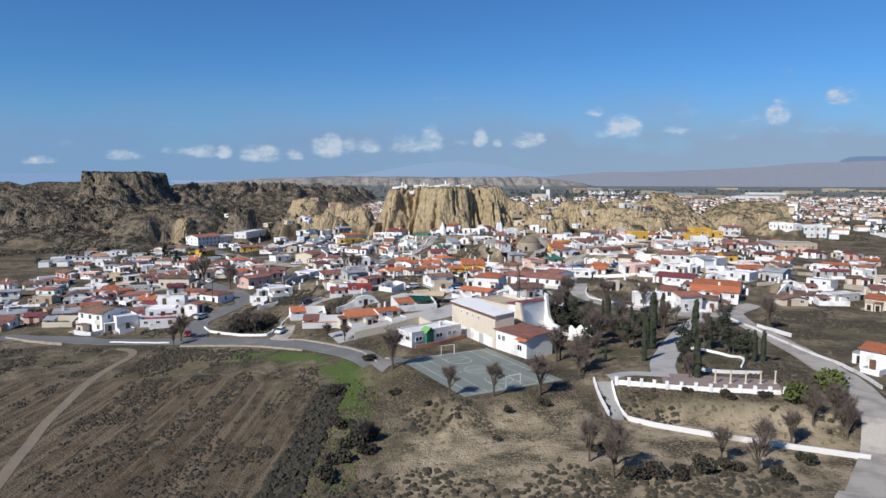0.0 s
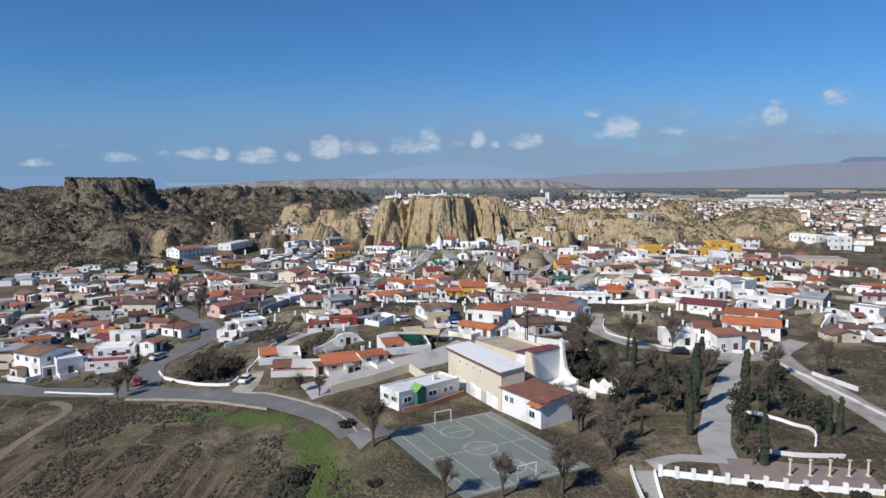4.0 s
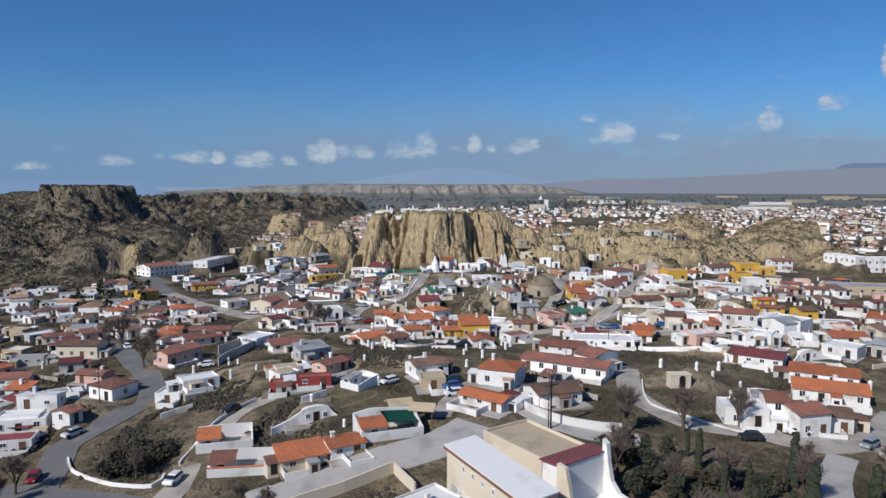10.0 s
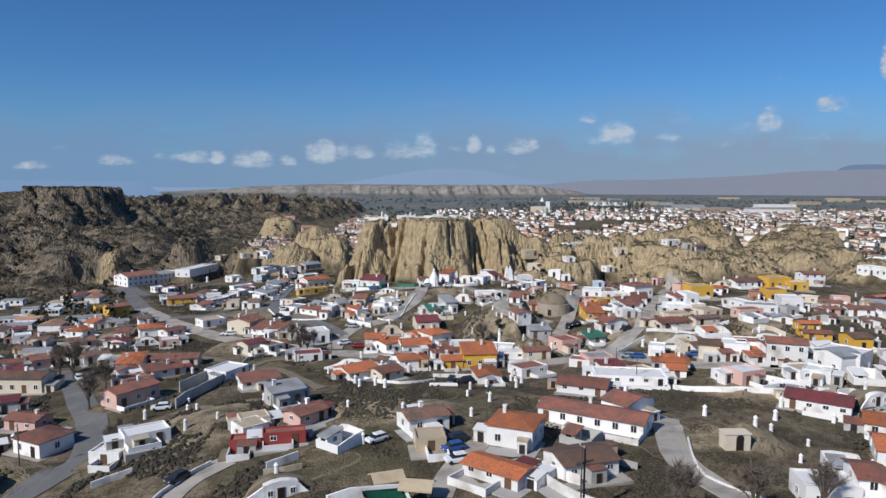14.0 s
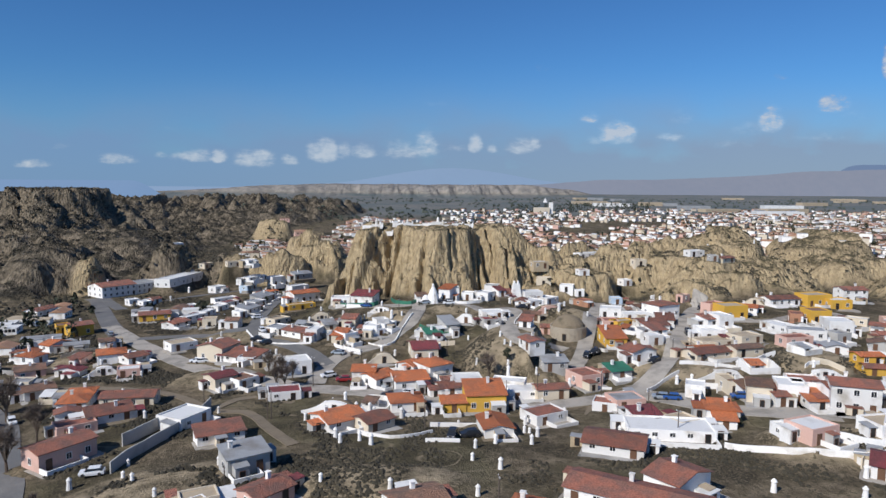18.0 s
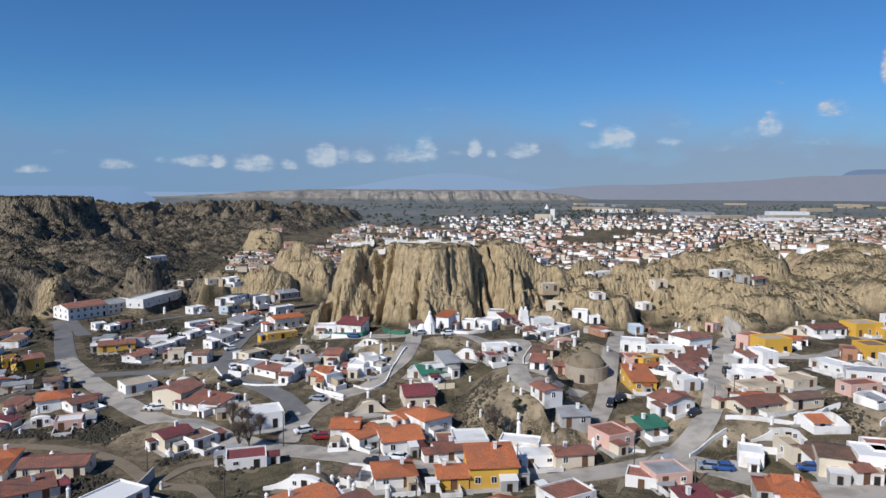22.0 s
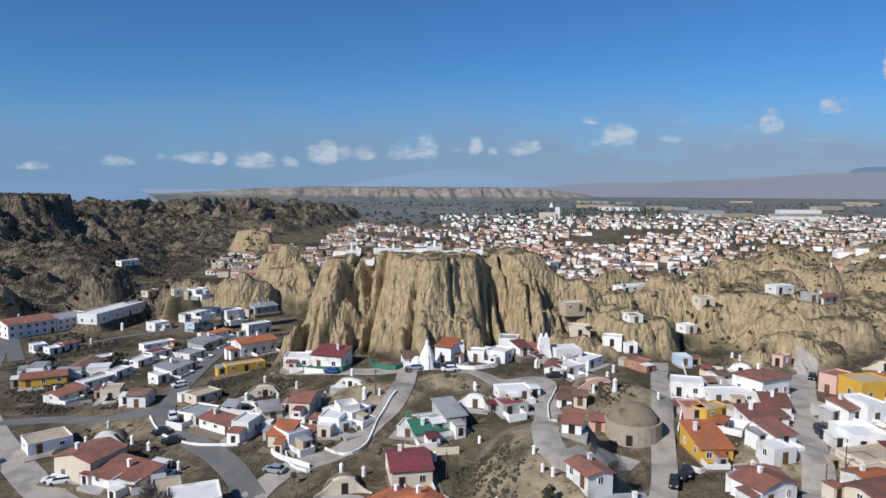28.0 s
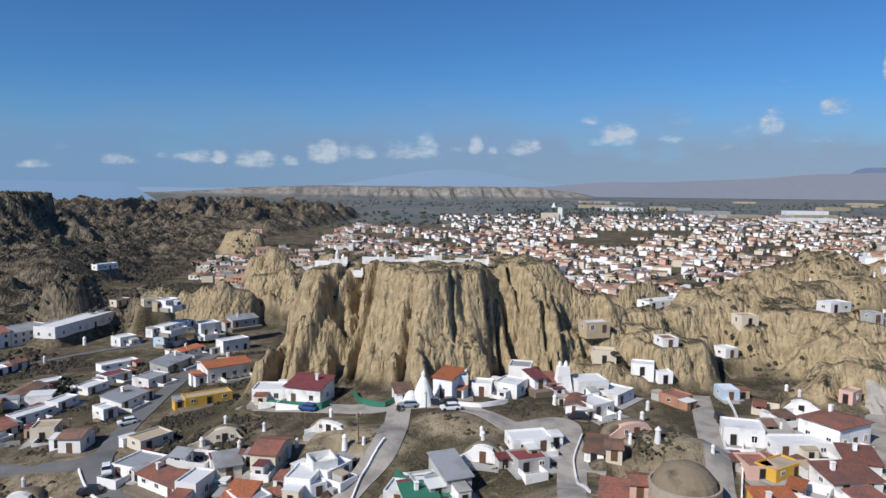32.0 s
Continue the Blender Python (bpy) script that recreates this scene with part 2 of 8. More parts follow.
def height(x, y):
    """The ground's height at places given as arrays."""
    x, y = np.asarray(x, float), np.asarray(y, float)
    z = 6 + np.clip(x, -160, 220) * 0.035
    tame = (abs(x) < 420) & (y > -60) & (y < 620)
    if tame.any():
        p, q, lift = x[tame], y[tame], 0
        for a, b, h in SWELLS:
            lift = lift + h * np.exp(-((p - a) ** 2 + (q - b) ** 2) / 2888.0)
        for a, b, rx, ry, h, turn in MOUNDS:
            c, s = math.cos(turn), math.sin(turn)
            u, v = ((p - a) * c + (q - b) * s) / rx, ((q - b) * c - (p - a) * s) / ry
            lift = lift + h * np.clip(1 - u * u - v * v, 0, 1) ** 1.3
        z[tame] = z[tame] + lift
    z = z * (1 - smooth(450, 620, y)) + smooth(450, 620, y) * (2 + 4 * smooth(0, 500, x))
    near = smooth(60, 90, y) * (1 - smooth(430, 600, y))
    z = z + near * (0.9 * (fbm(x / 14, y / 14, 3) - 0.45) + 0.35 * (fbm(x / 3.1, y / 3.1, 2) - 0.37))
    for a, b, rx, ry, level, turn, soft in TERRACES:
        c, s = math.cos(turn), math.sin(turn)
        u, v = (x - a) * c + (y - b) * s, (y - b) * c - (x - a) * s
        out = np.maximum(abs(u) - rx, abs(v) - ry)
        z = z + (level - z) * (1 - smooth(0, soft, out))
    # badlands in the west and behind
    rough = (x < -60) & (y > 330) & (y < 1950)
    if rough.any():
        z[rough] = badlands(x[rough], y[rough], z[rough])
    # a long cliff across the far plain, and the rise of the plain behind it
    beyond = y > 2800
    if beyond.any():
        p, q = x[beyond], y[beyond]
        brink = q - 2960 - 260 * fbm(p / 420, q / 900, 3) - 150 * ridged(p / 90 + q / 700, q / 260, 4)
        scarp = (0.35 * smooth(-60, 160, brink) + 0.65 * smooth(60, 190, brink)) * (1 - smooth(480, 900, p + 260 * fbm(p / 200, q / 200, 2))) * smooth(-1900, -500, p)
        z[beyond] = z[beyond] + scarp * (40 + 26 * fbm(p / 260, q / 260, 4))
    hilly = ((x > -260) & (x < 350) & (y > 345) & (y < 690)).any()
    for a, b, rx, ry, top, turn, steep, gully in HILLS if hilly else ():
        c, s = math.cos(turn), math.sin(turn)
        near_by = (abs(x - a) < 1.9 * max(rx, ry)) & (abs(y - b) < 1.9 * max(rx, ry))
        if not near_by.any():
            continue
        p, q = x[near_by], y[near_by]
        u, v = ((p - a) * c + (q - b) * s) / rx, ((q - b) * c - (p - a) * s) / ry
        r = np.hypot(u, v)
        way = np.arctan2(v, u)
        flute = ridged(way * 2.6 + a, r * 0.6 + b, 3) - 0.55
        r = r * (1 - 1.3 * gully * flute) - 0.34 * (fbm(p / 11 + a, q / 11, 4) - 0.45)
        rise = np.clip(1 - r, 0, 1)
        rise = 1 - (1 - rise) ** (1.55 * steep)
        rise = rise * (1 - 0.30 * (1 - ridged(p / 8, q / 8, 4)) * np.clip(1.3 - rise, 0, 1))
        knots = p + 4 * fbm(p / 9, q / 9, 2)
        rise = rise + 0.42 * (ridged(knots / 6.5, q / 6.5 + a, 3) - 0.62) * np.clip(4.2 * rise * (1.1 - rise), 0, 1)
        z[near_by] = np.maximum(z[near_by], z[near_by] + (top - z[near_by]) * np.where(r < 1, rise, 0))
    block_of = (abs(x) < 80) & (y > 350) & (y < 470)
    if block_of.any():
        p, q, low = x[block_of], y[block_of], z[block_of]
        d = mesa_shape(p, q)
        up = 0.12 * smooth(-5, 2, d) + 0.72 * np.clip(d / 21, 0, 1) ** 0.92 + 0.16 * smooth(9, 27, d)
        face = np.clip(1 - abs(d - 8) / 13, 0, 1)
        heads = 0.06 + 0.58 * vnoise(p / 4.6 + 8, q / 5.0) + 0.16 * vnoise(p / 11 + 3, q / 9) + 1.1 * smooth(7, 19, d)
        up = np.where(up > heads, heads + 0.22 * (up - heads), up)
        z[block_of] = low + (41.8 + 3.0 * (fbm(p / 5, q / 5, 3) - 0.5) - low) * up + face * 3.6 * (ridged(p / 2.6, q / 3.2, 3) - 0.55)
    return z


def ground_at(x, y):
    return float(height(np.array([x]), np.array([y]))[0])

# ---- materials ----
def paint(name, base, rough=0.85, spread=0.12, scale=3.0, bump=0.15, stain=None, stain_at=0.55, metal=0.0, random_hue=0.0, fine=None):
    """A worn surface: its base colour varied at two scales, stains of another colour, and a fine relief. Scales are per metre."""
    m = bpy.data.materials.new(name)
    m.use_nodes = True
    nodes, links = m.node_tree.nodes, m.node_tree.links
    bsdf = nodes["Principled BSDF"]
    bsdf.inputs["Roughness"].default_value, bsdf.inputs["Metallic"].default_value = rough, metal
    geo = nodes.new("ShaderNodeNewGeometry")
    big, small = nodes.new("ShaderNodeTexNoise"), nodes.new("ShaderNodeTexNoise")
    big.inputs["Scale"].default_value, small.inputs["Scale"].default_value = scale / 6, fine or scale * 4
    big.inputs["Detail"].default_value = small.inputs["Detail"].default_value = 4
    for n in (big, small):
        links.new(geo.outputs["Position"], n.inputs["Vector"])
    ramp = nodes.new("ShaderNodeMapRange")
    links.new(small.outputs[0], ramp.inputs[0])
    for slot, value in enumerate((0.25, 0.75, 1 - spread, 1 + spread)):
        ramp.inputs[slot + 1].default_value = value
    soft = nodes.new("ShaderNodeMapRange")
    links.new(big.outputs[0], soft.inputs[0])
    for slot, value in enumerate((stain_at, stain_at + 0.18, 0, 1)):
        soft.inputs[slot + 1].default_value = value
    mix = nodes.new("ShaderNodeMix")
    mix.data_type = "RGBA"
    links.new(soft.outputs[0], mix.inputs[0])
    mix.inputs[6].default_value = (*base, 1)
    mix.inputs[7].default_value = (*(stain or [c * 0.8 for c in base]), 1)
    mul = nodes.new("ShaderNodeMix")
    mul.data_type, mul.blend_type = "RGBA", "MULTIPLY"
    mul.inputs[0].default_value = 1
    links.new(mix.outputs[2], mul.inputs[6])
    links.new(ramp.outputs[0], mul.inputs[7])
    last = mul.outputs[2]
    if random_hue:
        info, hsv, vary = nodes.new("ShaderNodeObjectInfo"), nodes.new("ShaderNodeHueSaturation"), nodes.new("ShaderNodeMapRange")
        links.new(info.outputs["Random"], vary.inputs[0])
        for slot, value in enumerate((0, 1, 1 - random_hue, 1 + random_hue)):
            vary.inputs[slot + 1].default_value = value
        links.new(vary.outputs[0], hsv.inputs["Value"])
        links.new(last, hsv.inputs["Color"])
        last = hsv.outputs[0]
    links.new(last, bsdf.inputs["Base Color"])
    relief = nodes.new("ShaderNodeBump")
    relief.inputs["Strength"].default_value, relief.inputs["Distance"].default_value = bump, 0.03
    links.new(small.outputs[0], relief.inputs["Height"])
    links.new(relief.outputs[0], bsdf.inputs["Normal"])
    return m


def tiles(name, base, old):
    """Clay roof tiles in rows: object coordinates, x along the eaves, with relief across the rows."""
    m = paint(name, base, 0.85, 0.42, 2.4, 0.1, old, 0.42, random_hue=0.25, fine=4)
    nodes, links = m.node_tree.nodes, m.node_tree.links
    coord = nodes.new("ShaderNodeUVMap")
    wave = nodes.new("ShaderNodeTexWave")
    wave.wave_type, wave.bands_direction = "BANDS", "X"
    wave.inputs["Scale"].default_value, wave.inputs["Distortion"].default_value = 1.0, 0.6
    links.new(coord.outputs[0], wave.inputs["Vector"])
    bump = nodes.new("ShaderNodeBump")
    bump.inputs["Strength"].default_value, bump.inputs["Distance"].default_value = 0.8, 0.08
    links.new(wave.outputs[0], bump.inputs["Height"])
    links.new(bump.outputs[0], nodes["Principled BSDF"].inputs["Normal"])
    return m


MAT = {
    "white": paint("whitewash", (0.77, 0.755, 0.73), 0.9, 0.10, 1.6, 0.15, (0.50, 0.46, 0.40), 0.54, random_hue=0.16),
    "cream": paint("cream_render", (0.62, 0.54, 0.42), 0.9, 0.08, 1.2, 0.1, (0.50, 0.43, 0.33), 0.55),
    "grey": paint("grey_render", (0.42, 0.41, 0.39), 0.9, 0.1, 1.2, 0.15, (0.32, 0.31, 0.29), 0.5),
    "yellow": paint("ochre_paint", (0.62, 0.36, 0.05), 0.85, 0.08, 1.2, 0.1, (0.50, 0.30, 0.06), 0.55),
    "pink": paint("pink_render", (0.62, 0.40, 0.33), 0.9, 0.08, 1.2, 0.1, (0.5, 0.33, 0.27), 0.55),
    "red": paint("red_paint", (0.30, 0.045, 0.04), 0.8, 0.1, 1.2, 0.1),
    "blue": paint("pale_blue_paint", (0.45, 0.55, 0.66), 0.85, 0.08, 1.2, 0.1),
    "brick": paint("bare_brick", (0.40, 0.20, 0.12), 0.9, 0.2, 2.5, 0.2, (0.3, 0.17, 0.11), 0.5),
    "earthwall": paint("earth_plaster", (0.45, 0.36, 0.24), 0.95, 0.15, 1.5, 0.3, (0.33, 0.26, 0.17), 0.5),
    "roof_red": tiles("brown_red_tiles", (0.30, 0.115, 0.075), (0.20, 0.10, 0.075)),
    "roof_orange": tiles("orange_tiles", (0.50, 0.15, 0.055), (0.40, 0.14, 0.065)),
    # Duller, tanner tile colour for the town on the plain.
    "roof_far": paint("muted_far_tiles", (0.36, 0.21, 0.135), 0.9, 0.25, 0.5, 0.1, (0.44, 0.24, 0.14), 0.5, fine=0.3),
    "roof_maroon": tiles("maroon_roof", (0.21, 0.045, 0.05), (0.15, 0.045, 0.045)),
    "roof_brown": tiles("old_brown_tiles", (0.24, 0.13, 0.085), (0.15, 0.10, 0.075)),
    "roof_grey": paint("grey_sheet_roof", (0.30, 0.31, 0.32), 0.6, 0.15, 1.5, 0.2, (0.22, 0.21, 0.2), 0.5),
    "roof_white": paint("pale_roof", (0.66, 0.66, 0.65), 0.8, 0.08, 1.2, 0.1, (0.5, 0.49, 0.47), 0.55),
    "roof_tan": paint("gravel_roof", (0.42, 0.34, 0.24), 0.95, 0.15, 2, 0.2, (0.33, 0.27, 0.2), 0.5),
    "green": paint("green_sheeting", (0.03, 0.16, 0.10), 0.7, 0.15, 2, 0.1, (0.03, 0.12, 0.08), 0.5),
    # Near-black fill painted where doorways open onto unlit rooms.
    "dark": paint("dark_opening", (0.014, 0.013, 0.013), 0.6, 0.2, 3, 0.1),
    "wood": paint("brown_wood", (0.13, 0.065, 0.035), 0.7, 0.25, 3, 0.2),
    "glass": paint("window_glass", (0.022, 0.025, 0.030), 0.12, 0.1, 2, 0.0),
    "concrete": paint("pale_concrete", (0.36, 0.345, 0.325), 0.9, 0.1, 1.4, 0.15, (0.27, 0.26, 0.245), 0.5),
    "asphalt": paint("street_concrete", (0.345, 0.315, 0.275), 0.92, 0.16, 1.6, 0.12, (0.235, 0.215, 0.188), 0.46),
    "paver": paint("worn_pavers", (0.25, 0.19, 0.165), 0.9, 0.15, 2, 0.2, (0.19, 0.155, 0.14), 0.5),
    "tarmac": paint("worn_tarmac", (0.128, 0.126, 0.124), 0.9, 0.18, 1.0, 0.12, (0.172, 0.166, 0.156), 0.5),
    "court": paint("sports_court", (0.165, 0.185, 0.160), 0.9, 0.15, 0.8, 0.08, (0.215, 0.225, 0.20), 0.5),
    "line": paint("faded_line_paint", (0.50, 0.50, 0.44), 0.9, 0.1, 3, 0.05),
    "stone": paint("rubble_stone", (0.36, 0.31, 0.24), 0.95, 0.3, 4, 0.5, (0.27, 0.23, 0.18), 0.5),
    "dirt": paint("trodden_dirt", (0.185, 0.148, 0.102), 0.98, 0.2, 2, 0.2, (0.15, 0.12, 0.084), 0.5),
    "pole": paint("weathered_pole", (0.09, 0.07, 0.055), 0.9, 0.2, 4, 0.2),
    "metal": paint("galvanised_metal", (0.42, 0.43, 0.44), 0.5, 0.1, 4, 0.1, metal=0.6),
    "bark": paint("bark", (0.10, 0.075, 0.055), 0.95, 0.3, 6, 0.4),
    "twig": paint("bare_twigs", (0.13, 0.10, 0.08), 0.95, 0.3, 6, 0.2),
    "cypress": paint("cypress_green", (0.028, 0.036, 0.018), 0.9, 0.35, 5, 0.3, (0.045, 0.050, 0.026), 0.5),
    "pine": paint("pine_green", (0.036, 0.042, 0.024), 0.9, 0.35, 4, 0.3, (0.062, 0.062, 0.036), 0.5),
    "shrub": paint("dry_shrub", (0.036, 0.031, 0.020), 0.95, 0.4, 5, 0.3, (0.066, 0.055, 0.036), 0.5, random_hue=0.25),
    "bush": paint("green_bush", (0.07, 0.085, 0.02), 0.95, 0.4, 5, 0.3, (0.10, 0.11, 0.03), 0.5, random_hue=0.25),
    "tyre": paint("tyre_rubber", (0.02, 0.02, 0.02), 0.8, 0.1, 5, 0.1),
    "car_white": paint("white_car_paint", (0.75, 0.76, 0.77), 0.25, 0.02, 1, 0),
    "car_dark": paint("dark_car_paint", (0.025, 0.027, 0.033), 0.25, 0.02, 1, 0),
    "car_silver": paint("silver_car_paint", (0.38, 0.42, 0.46), 0.3, 0.02, 1, 0, metal=0.4),
    "car_blue": paint("blue_car_paint", (0.03, 0.09, 0.28), 0.25, 0.02, 1, 0),
    "car_red": paint("red_car_paint", (0.25, 0.02, 0.02), 0.25, 0.02, 1, 0),
}


# ---- building kit ----
def part(name, bm, material, parent=None, label=""):
    me = bpy.data.meshes.new(name)
    bm.to_mesh(me)
    bm.free()
    me.materials.append(MAT[material] if isinstance(material, str) else material)
    ob = new(name, me)
    if parent is not None:
        ob.parent = parent
    return tagged(ob, label)


def box(bm, x0, y0, z0, x1, y1, z1, turn=None):
    """Adds a block to bm."""
    vs = [bm.verts.new((x, y, z)) for x, y, z in ((x0, y0, z0), (x1, y0, z0), (x1, y1, z0), (x0, y1, z0), (x0, y0, z1), (x1, y0, z1), (x1, y1, z1), (x0, y1, z1))]
    if turn is not None:
        for v in vs:
            v.co = turn @ v.co
    for f in ((3, 2, 1, 0), (4, 5, 6, 7), (0, 1, 5, 4), (1, 2, 6, 5), (2, 3, 7, 6), (3, 0, 4, 7)):
        bm.faces.new([vs[i] for i in f])
    return vs


def block(x0, y0, z0, x1, y1, z1):
    bm = bmesh.new()
    box(bm, x0, y0, z0, x1, y1, z1)
    return bm


def slab(bm, under, thick):
    """A sloping roof sheet: four corners of its underside, in turn, and its thickness. Its uv runs along the eaves, from corner 0 to 1."""
    a = [bm.verts.new(p) for p in under]
    b = [bm.verts.new((p[0], p[1], p[2] + thick)) for p in under]
    n = len(under)
    faces = [bm.faces.new(a[::-1]), bm.faces.new(b)] + [bm.faces.new((a[i], a[(i + 1) % n], b[(i + 1) % n], b[i])) for i in range(n)]
    uv = bm.loops.layers.uv.verify()
    o, e = Vector(under[0]), (Vector(under[1]) - Vector(under[0])).normalized()
    for f in faces:
        for loop in f.loops:
            d = loop.vert.co - o
            loop[uv].uv = (d.dot(e) * 2.2, (d - e * d.dot(e)).length)

# ---- the ground, one sheet to the horizon ----
def steps(start, stop, first, growth):
    """Grid lines from start outwards to stop, the gaps growing."""
    out, at, gap, sign = [], start, first, 1 if stop > start else -1
    while (stop - at) * sign > 0:
        at, gap = at + sign * gap, gap * growth
        out.append(at)
    return out


def sheet(xs, ys, zs):
    """Verts and faces of a grid; zs has a row for each y."""
    nx, ny = len(xs), len(ys)
    gx, gy = np.meshgrid(xs, ys)
    co = np.stack([gx, gy, zs], -1).reshape(-1, 3)
    i = (np.arange(ny - 1)[:, None] * nx + np.arange(nx - 1)[None]).ravel()
    quads = np.stack([i, i + 1, i + nx + 1, i + nx], -1)
    me = bpy.data.meshes.new("ground")
    me.vertices.add(len(co))
    me.vertices.foreach_set("co", co.ravel())
    me.loops.add(quads.size)
    me.loops.foreach_set("vertex_index", quads.ravel())
    me.polygons.add(len(quads))
    me.polygons.foreach_set("loop_start", np.arange(0, quads.size, 4))
    me.polygons.foreach_set("use_smooth", np.ones(len(quads), bool))
    me.update()
    return me


GX = np.array(sorted(steps(-480, -4800, 4, 1.05) + list(np.arange(-480, -110, 1.9)) + list(np.arange(-110, -58, 0.9)) + list(np.arange(-58, 46, 0.55))
                     + list(np.arange(46, 130, 0.9)) + steps(129.2, 4800, 1.2, 1.03)))
GY = np.array(sorted(steps(70, -900, 1.5, 1.2) + list(np.arange(70, 366, 1.1)) + list(np.arange(366, 402, 0.5)) + list(np.arange(402, 470, 1.1))
                     + list(np.arange(470, 900, 1.9)) + steps(899, 2900, 2.4, 1.013) + list(np.arange(2900, 3420, 22)) + steps(3420, 4950, 30, 1.05)))
XX, YY = np.meshgrid(GX, GY)
ZZ = height(XX, YY)


def ground_material():
    m = bpy.data.materials.new("dry_earth")
    m.use_nodes = True
    nodes, links = m.node_tree.nodes, m.node_tree.links
    bsdf = nodes["Principled BSDF"]
    bsdf.inputs["Roughness"].default_value = 1.0
    bsdf.inputs["Specular IOR Level"].default_value = 0.1
    geo = nodes.new("ShaderNodeNewGeometry")

    def noise_at(scale, detail=5, stretch=None):
        n = nodes.new("ShaderNodeTexNoise")
        n.inputs["Scale"].default_value, n.inputs["Detail"].default_value = scale, detail
        source = geo.outputs["Position"]
        if stretch:
            mapping = nodes.new("ShaderNodeMapping")
            mapping.inputs["Scale"].default_value = stretch
            links.new(source, mapping.inputs[0])
            source = mapping.outputs[0]
        links.new(source, n.inputs["Vector"])
        return n.outputs[0]

    def ramp(source, a, b, lo=0.0, hi=1.0):
        n = nodes.new("ShaderNodeMapRange")
        links.new(source, n.inputs[0])
        for slot, value in enumerate((a, b, lo, hi)):
            n.inputs[slot + 1].default_value = value
        return n.outputs[0]

    def attr(name):
        n = nodes.new("ShaderNodeAttribute")
        n.attribute_name = name
        return n.outputs["Fac"]

    def mix(fac, a, b, blend="MIX"):
        n = nodes.new("ShaderNodeMix")
        n.data_type, n.blend_type = "RGBA", blend
        for slot, value in ((0, fac), (6, a), (7, b)):
            if isinstance(value, tuple):
                n.inputs[slot].default_value = (*value, 1)
            elif isinstance(value, (int, float)):
                n.inputs[slot].default_value = value
            else:
                links.new(value, n.inputs[slot])
        return n.outputs[2]

    def times(a, b):
        n = nodes.new("ShaderNodeMath")
        n.operation = "MULTIPLY"
        links.new(a, n.inputs[0])
        links.new(b, n.inputs[1])
        return n.outputs[0]

    wide, mid, fine, tuft = noise_at(0.05), noise_at(0.35), noise_at(2.4, 6), noise_at(0.95, 5)
    soil = mix(ramp(mid, 0.36, 0.62), (0.215, 0.172, 0.118), (0.118, 0.095, 0.064))
    soil = mix(ramp(wide, 0.47, 0.60, 0, 0.6), soil, (0.098, 0.090, 0.048))
    patchy = times(ramp(noise_at(0.085, 9), 0.44, 0.60, 0, 0.95), ramp(fine, 0.30, 0.56))
    soil = mix(patchy, soil, (0.040, 0.034, 0.023))
    soil = mix(ramp(tuft, 0.56, 0.62, 0, 0.7), soil, (0.062, 0.053, 0.034))
    soil = mix(ramp(fine, 0.57, 0.64, 0, 0.6), soil, (0.050, 0.044, 0.030))
    lines = noise_at(0.055, 1.5)
    trail = times(times(ramp(lines, 0.490, 0.497), ramp(lines, 0.510, 0.503)), ramp(wide, 0.45, 0.55))
    soil = mix(times(trail, ramp(mid, 0.38, 0.6, 0, 0.7)), soil, (0.275, 0.222, 0.152))
    pale = mix(ramp(mid, 0.38, 0.62), (0.350, 0.283, 0.190), (0.240, 0.194, 0.130))
    pale = mix(times(ramp(noise_at(0.16, 9), 0.48, 0.62), ramp(fine, 0.34, 0.5)), pale, (0.068, 0.057, 0.038))
    pale = mix(ramp(tuft, 0.58, 0.64, 0, 0.7), pale, (0.085, 0.072, 0.046))
    soil = mix(times(attr("bare"), ramp(wide, 0.30, 0.55, 0.55, 0.95)), soil, pale)
    layers = noise_at(1.0, 4, (0.03, 0.03, 0.8))
    rills = noise_at(1.0, 7, (0.85, 0.6, 0.24))
    clay = mix(ramp(layers, 0.40, 0.60, 0, 0.6), (0.52, 0.405, 0.245), (0.44, 0.343, 0.208))
    clay = mix(ramp(rills, 0.46, 0.66, 0, 0.75), clay, (0.285, 0.218, 0.130))
    clay = mix(ramp(mid, 0.48, 0.72, 0, 0.5), clay, (0.215, 0.170, 0.105))
    clay = mix(ramp(fine, 0.56, 0.68, 0, 0.5), clay, (0.15, 0.122, 0.078))
    up = nodes.new("ShaderNodeSeparateXYZ")
    links.new(geo.outputs["Normal"], up.inputs[0])
    flat_top = times(ramp(up.outputs[2], 0.70, 0.93), ramp(noise_at(0.30, 6), 0.40, 0.54))
    clay = mix(flat_top, clay, (0.125, 0.105, 0.064))
    # West badlands: clay darkened for cloud shade, with real scrub on the flats.
    scrub = mix(ramp(mid, 0.4, 0.6), (0.250, 0.205, 0.148), (0.128, 0.106, 0.078))
    scrub = mix(times(ramp(up.outputs[2], 0.60, 0.92), ramp(noise_at(0.16), 0.40, 0.54)), scrub, (0.050, 0.045, 0.034))
    clay = mix(attr("west"), clay, scrub)
    colour = mix(attr("rock"), soil, clay)
    plough = mix(ramp(mid, 0.35, 0.7), (0.122, 0.093, 0.061), (0.070, 0.053, 0.035))
    weeds = ramp(noise_at(0.9, 4, (1.0, 0.35, 1.0)), 0.54, 0.62)
    plough = mix(weeds, plough, (0.055, 0.044, 0.028))
    tracks = ramp(noise_at(1.0, 3, (1.0, 0.025, 0.1)), 0.50, 0.60, 0, 0.8)
    plough = mix(tracks, plough, (0.170, 0.131, 0.088))
    colour = mix(attr("field"), colour, plough)
    turf = mix(ramp(fine, 0.3, 0.7), (0.06, 0.105, 0.025), (0.105, 0.125, 0.045))
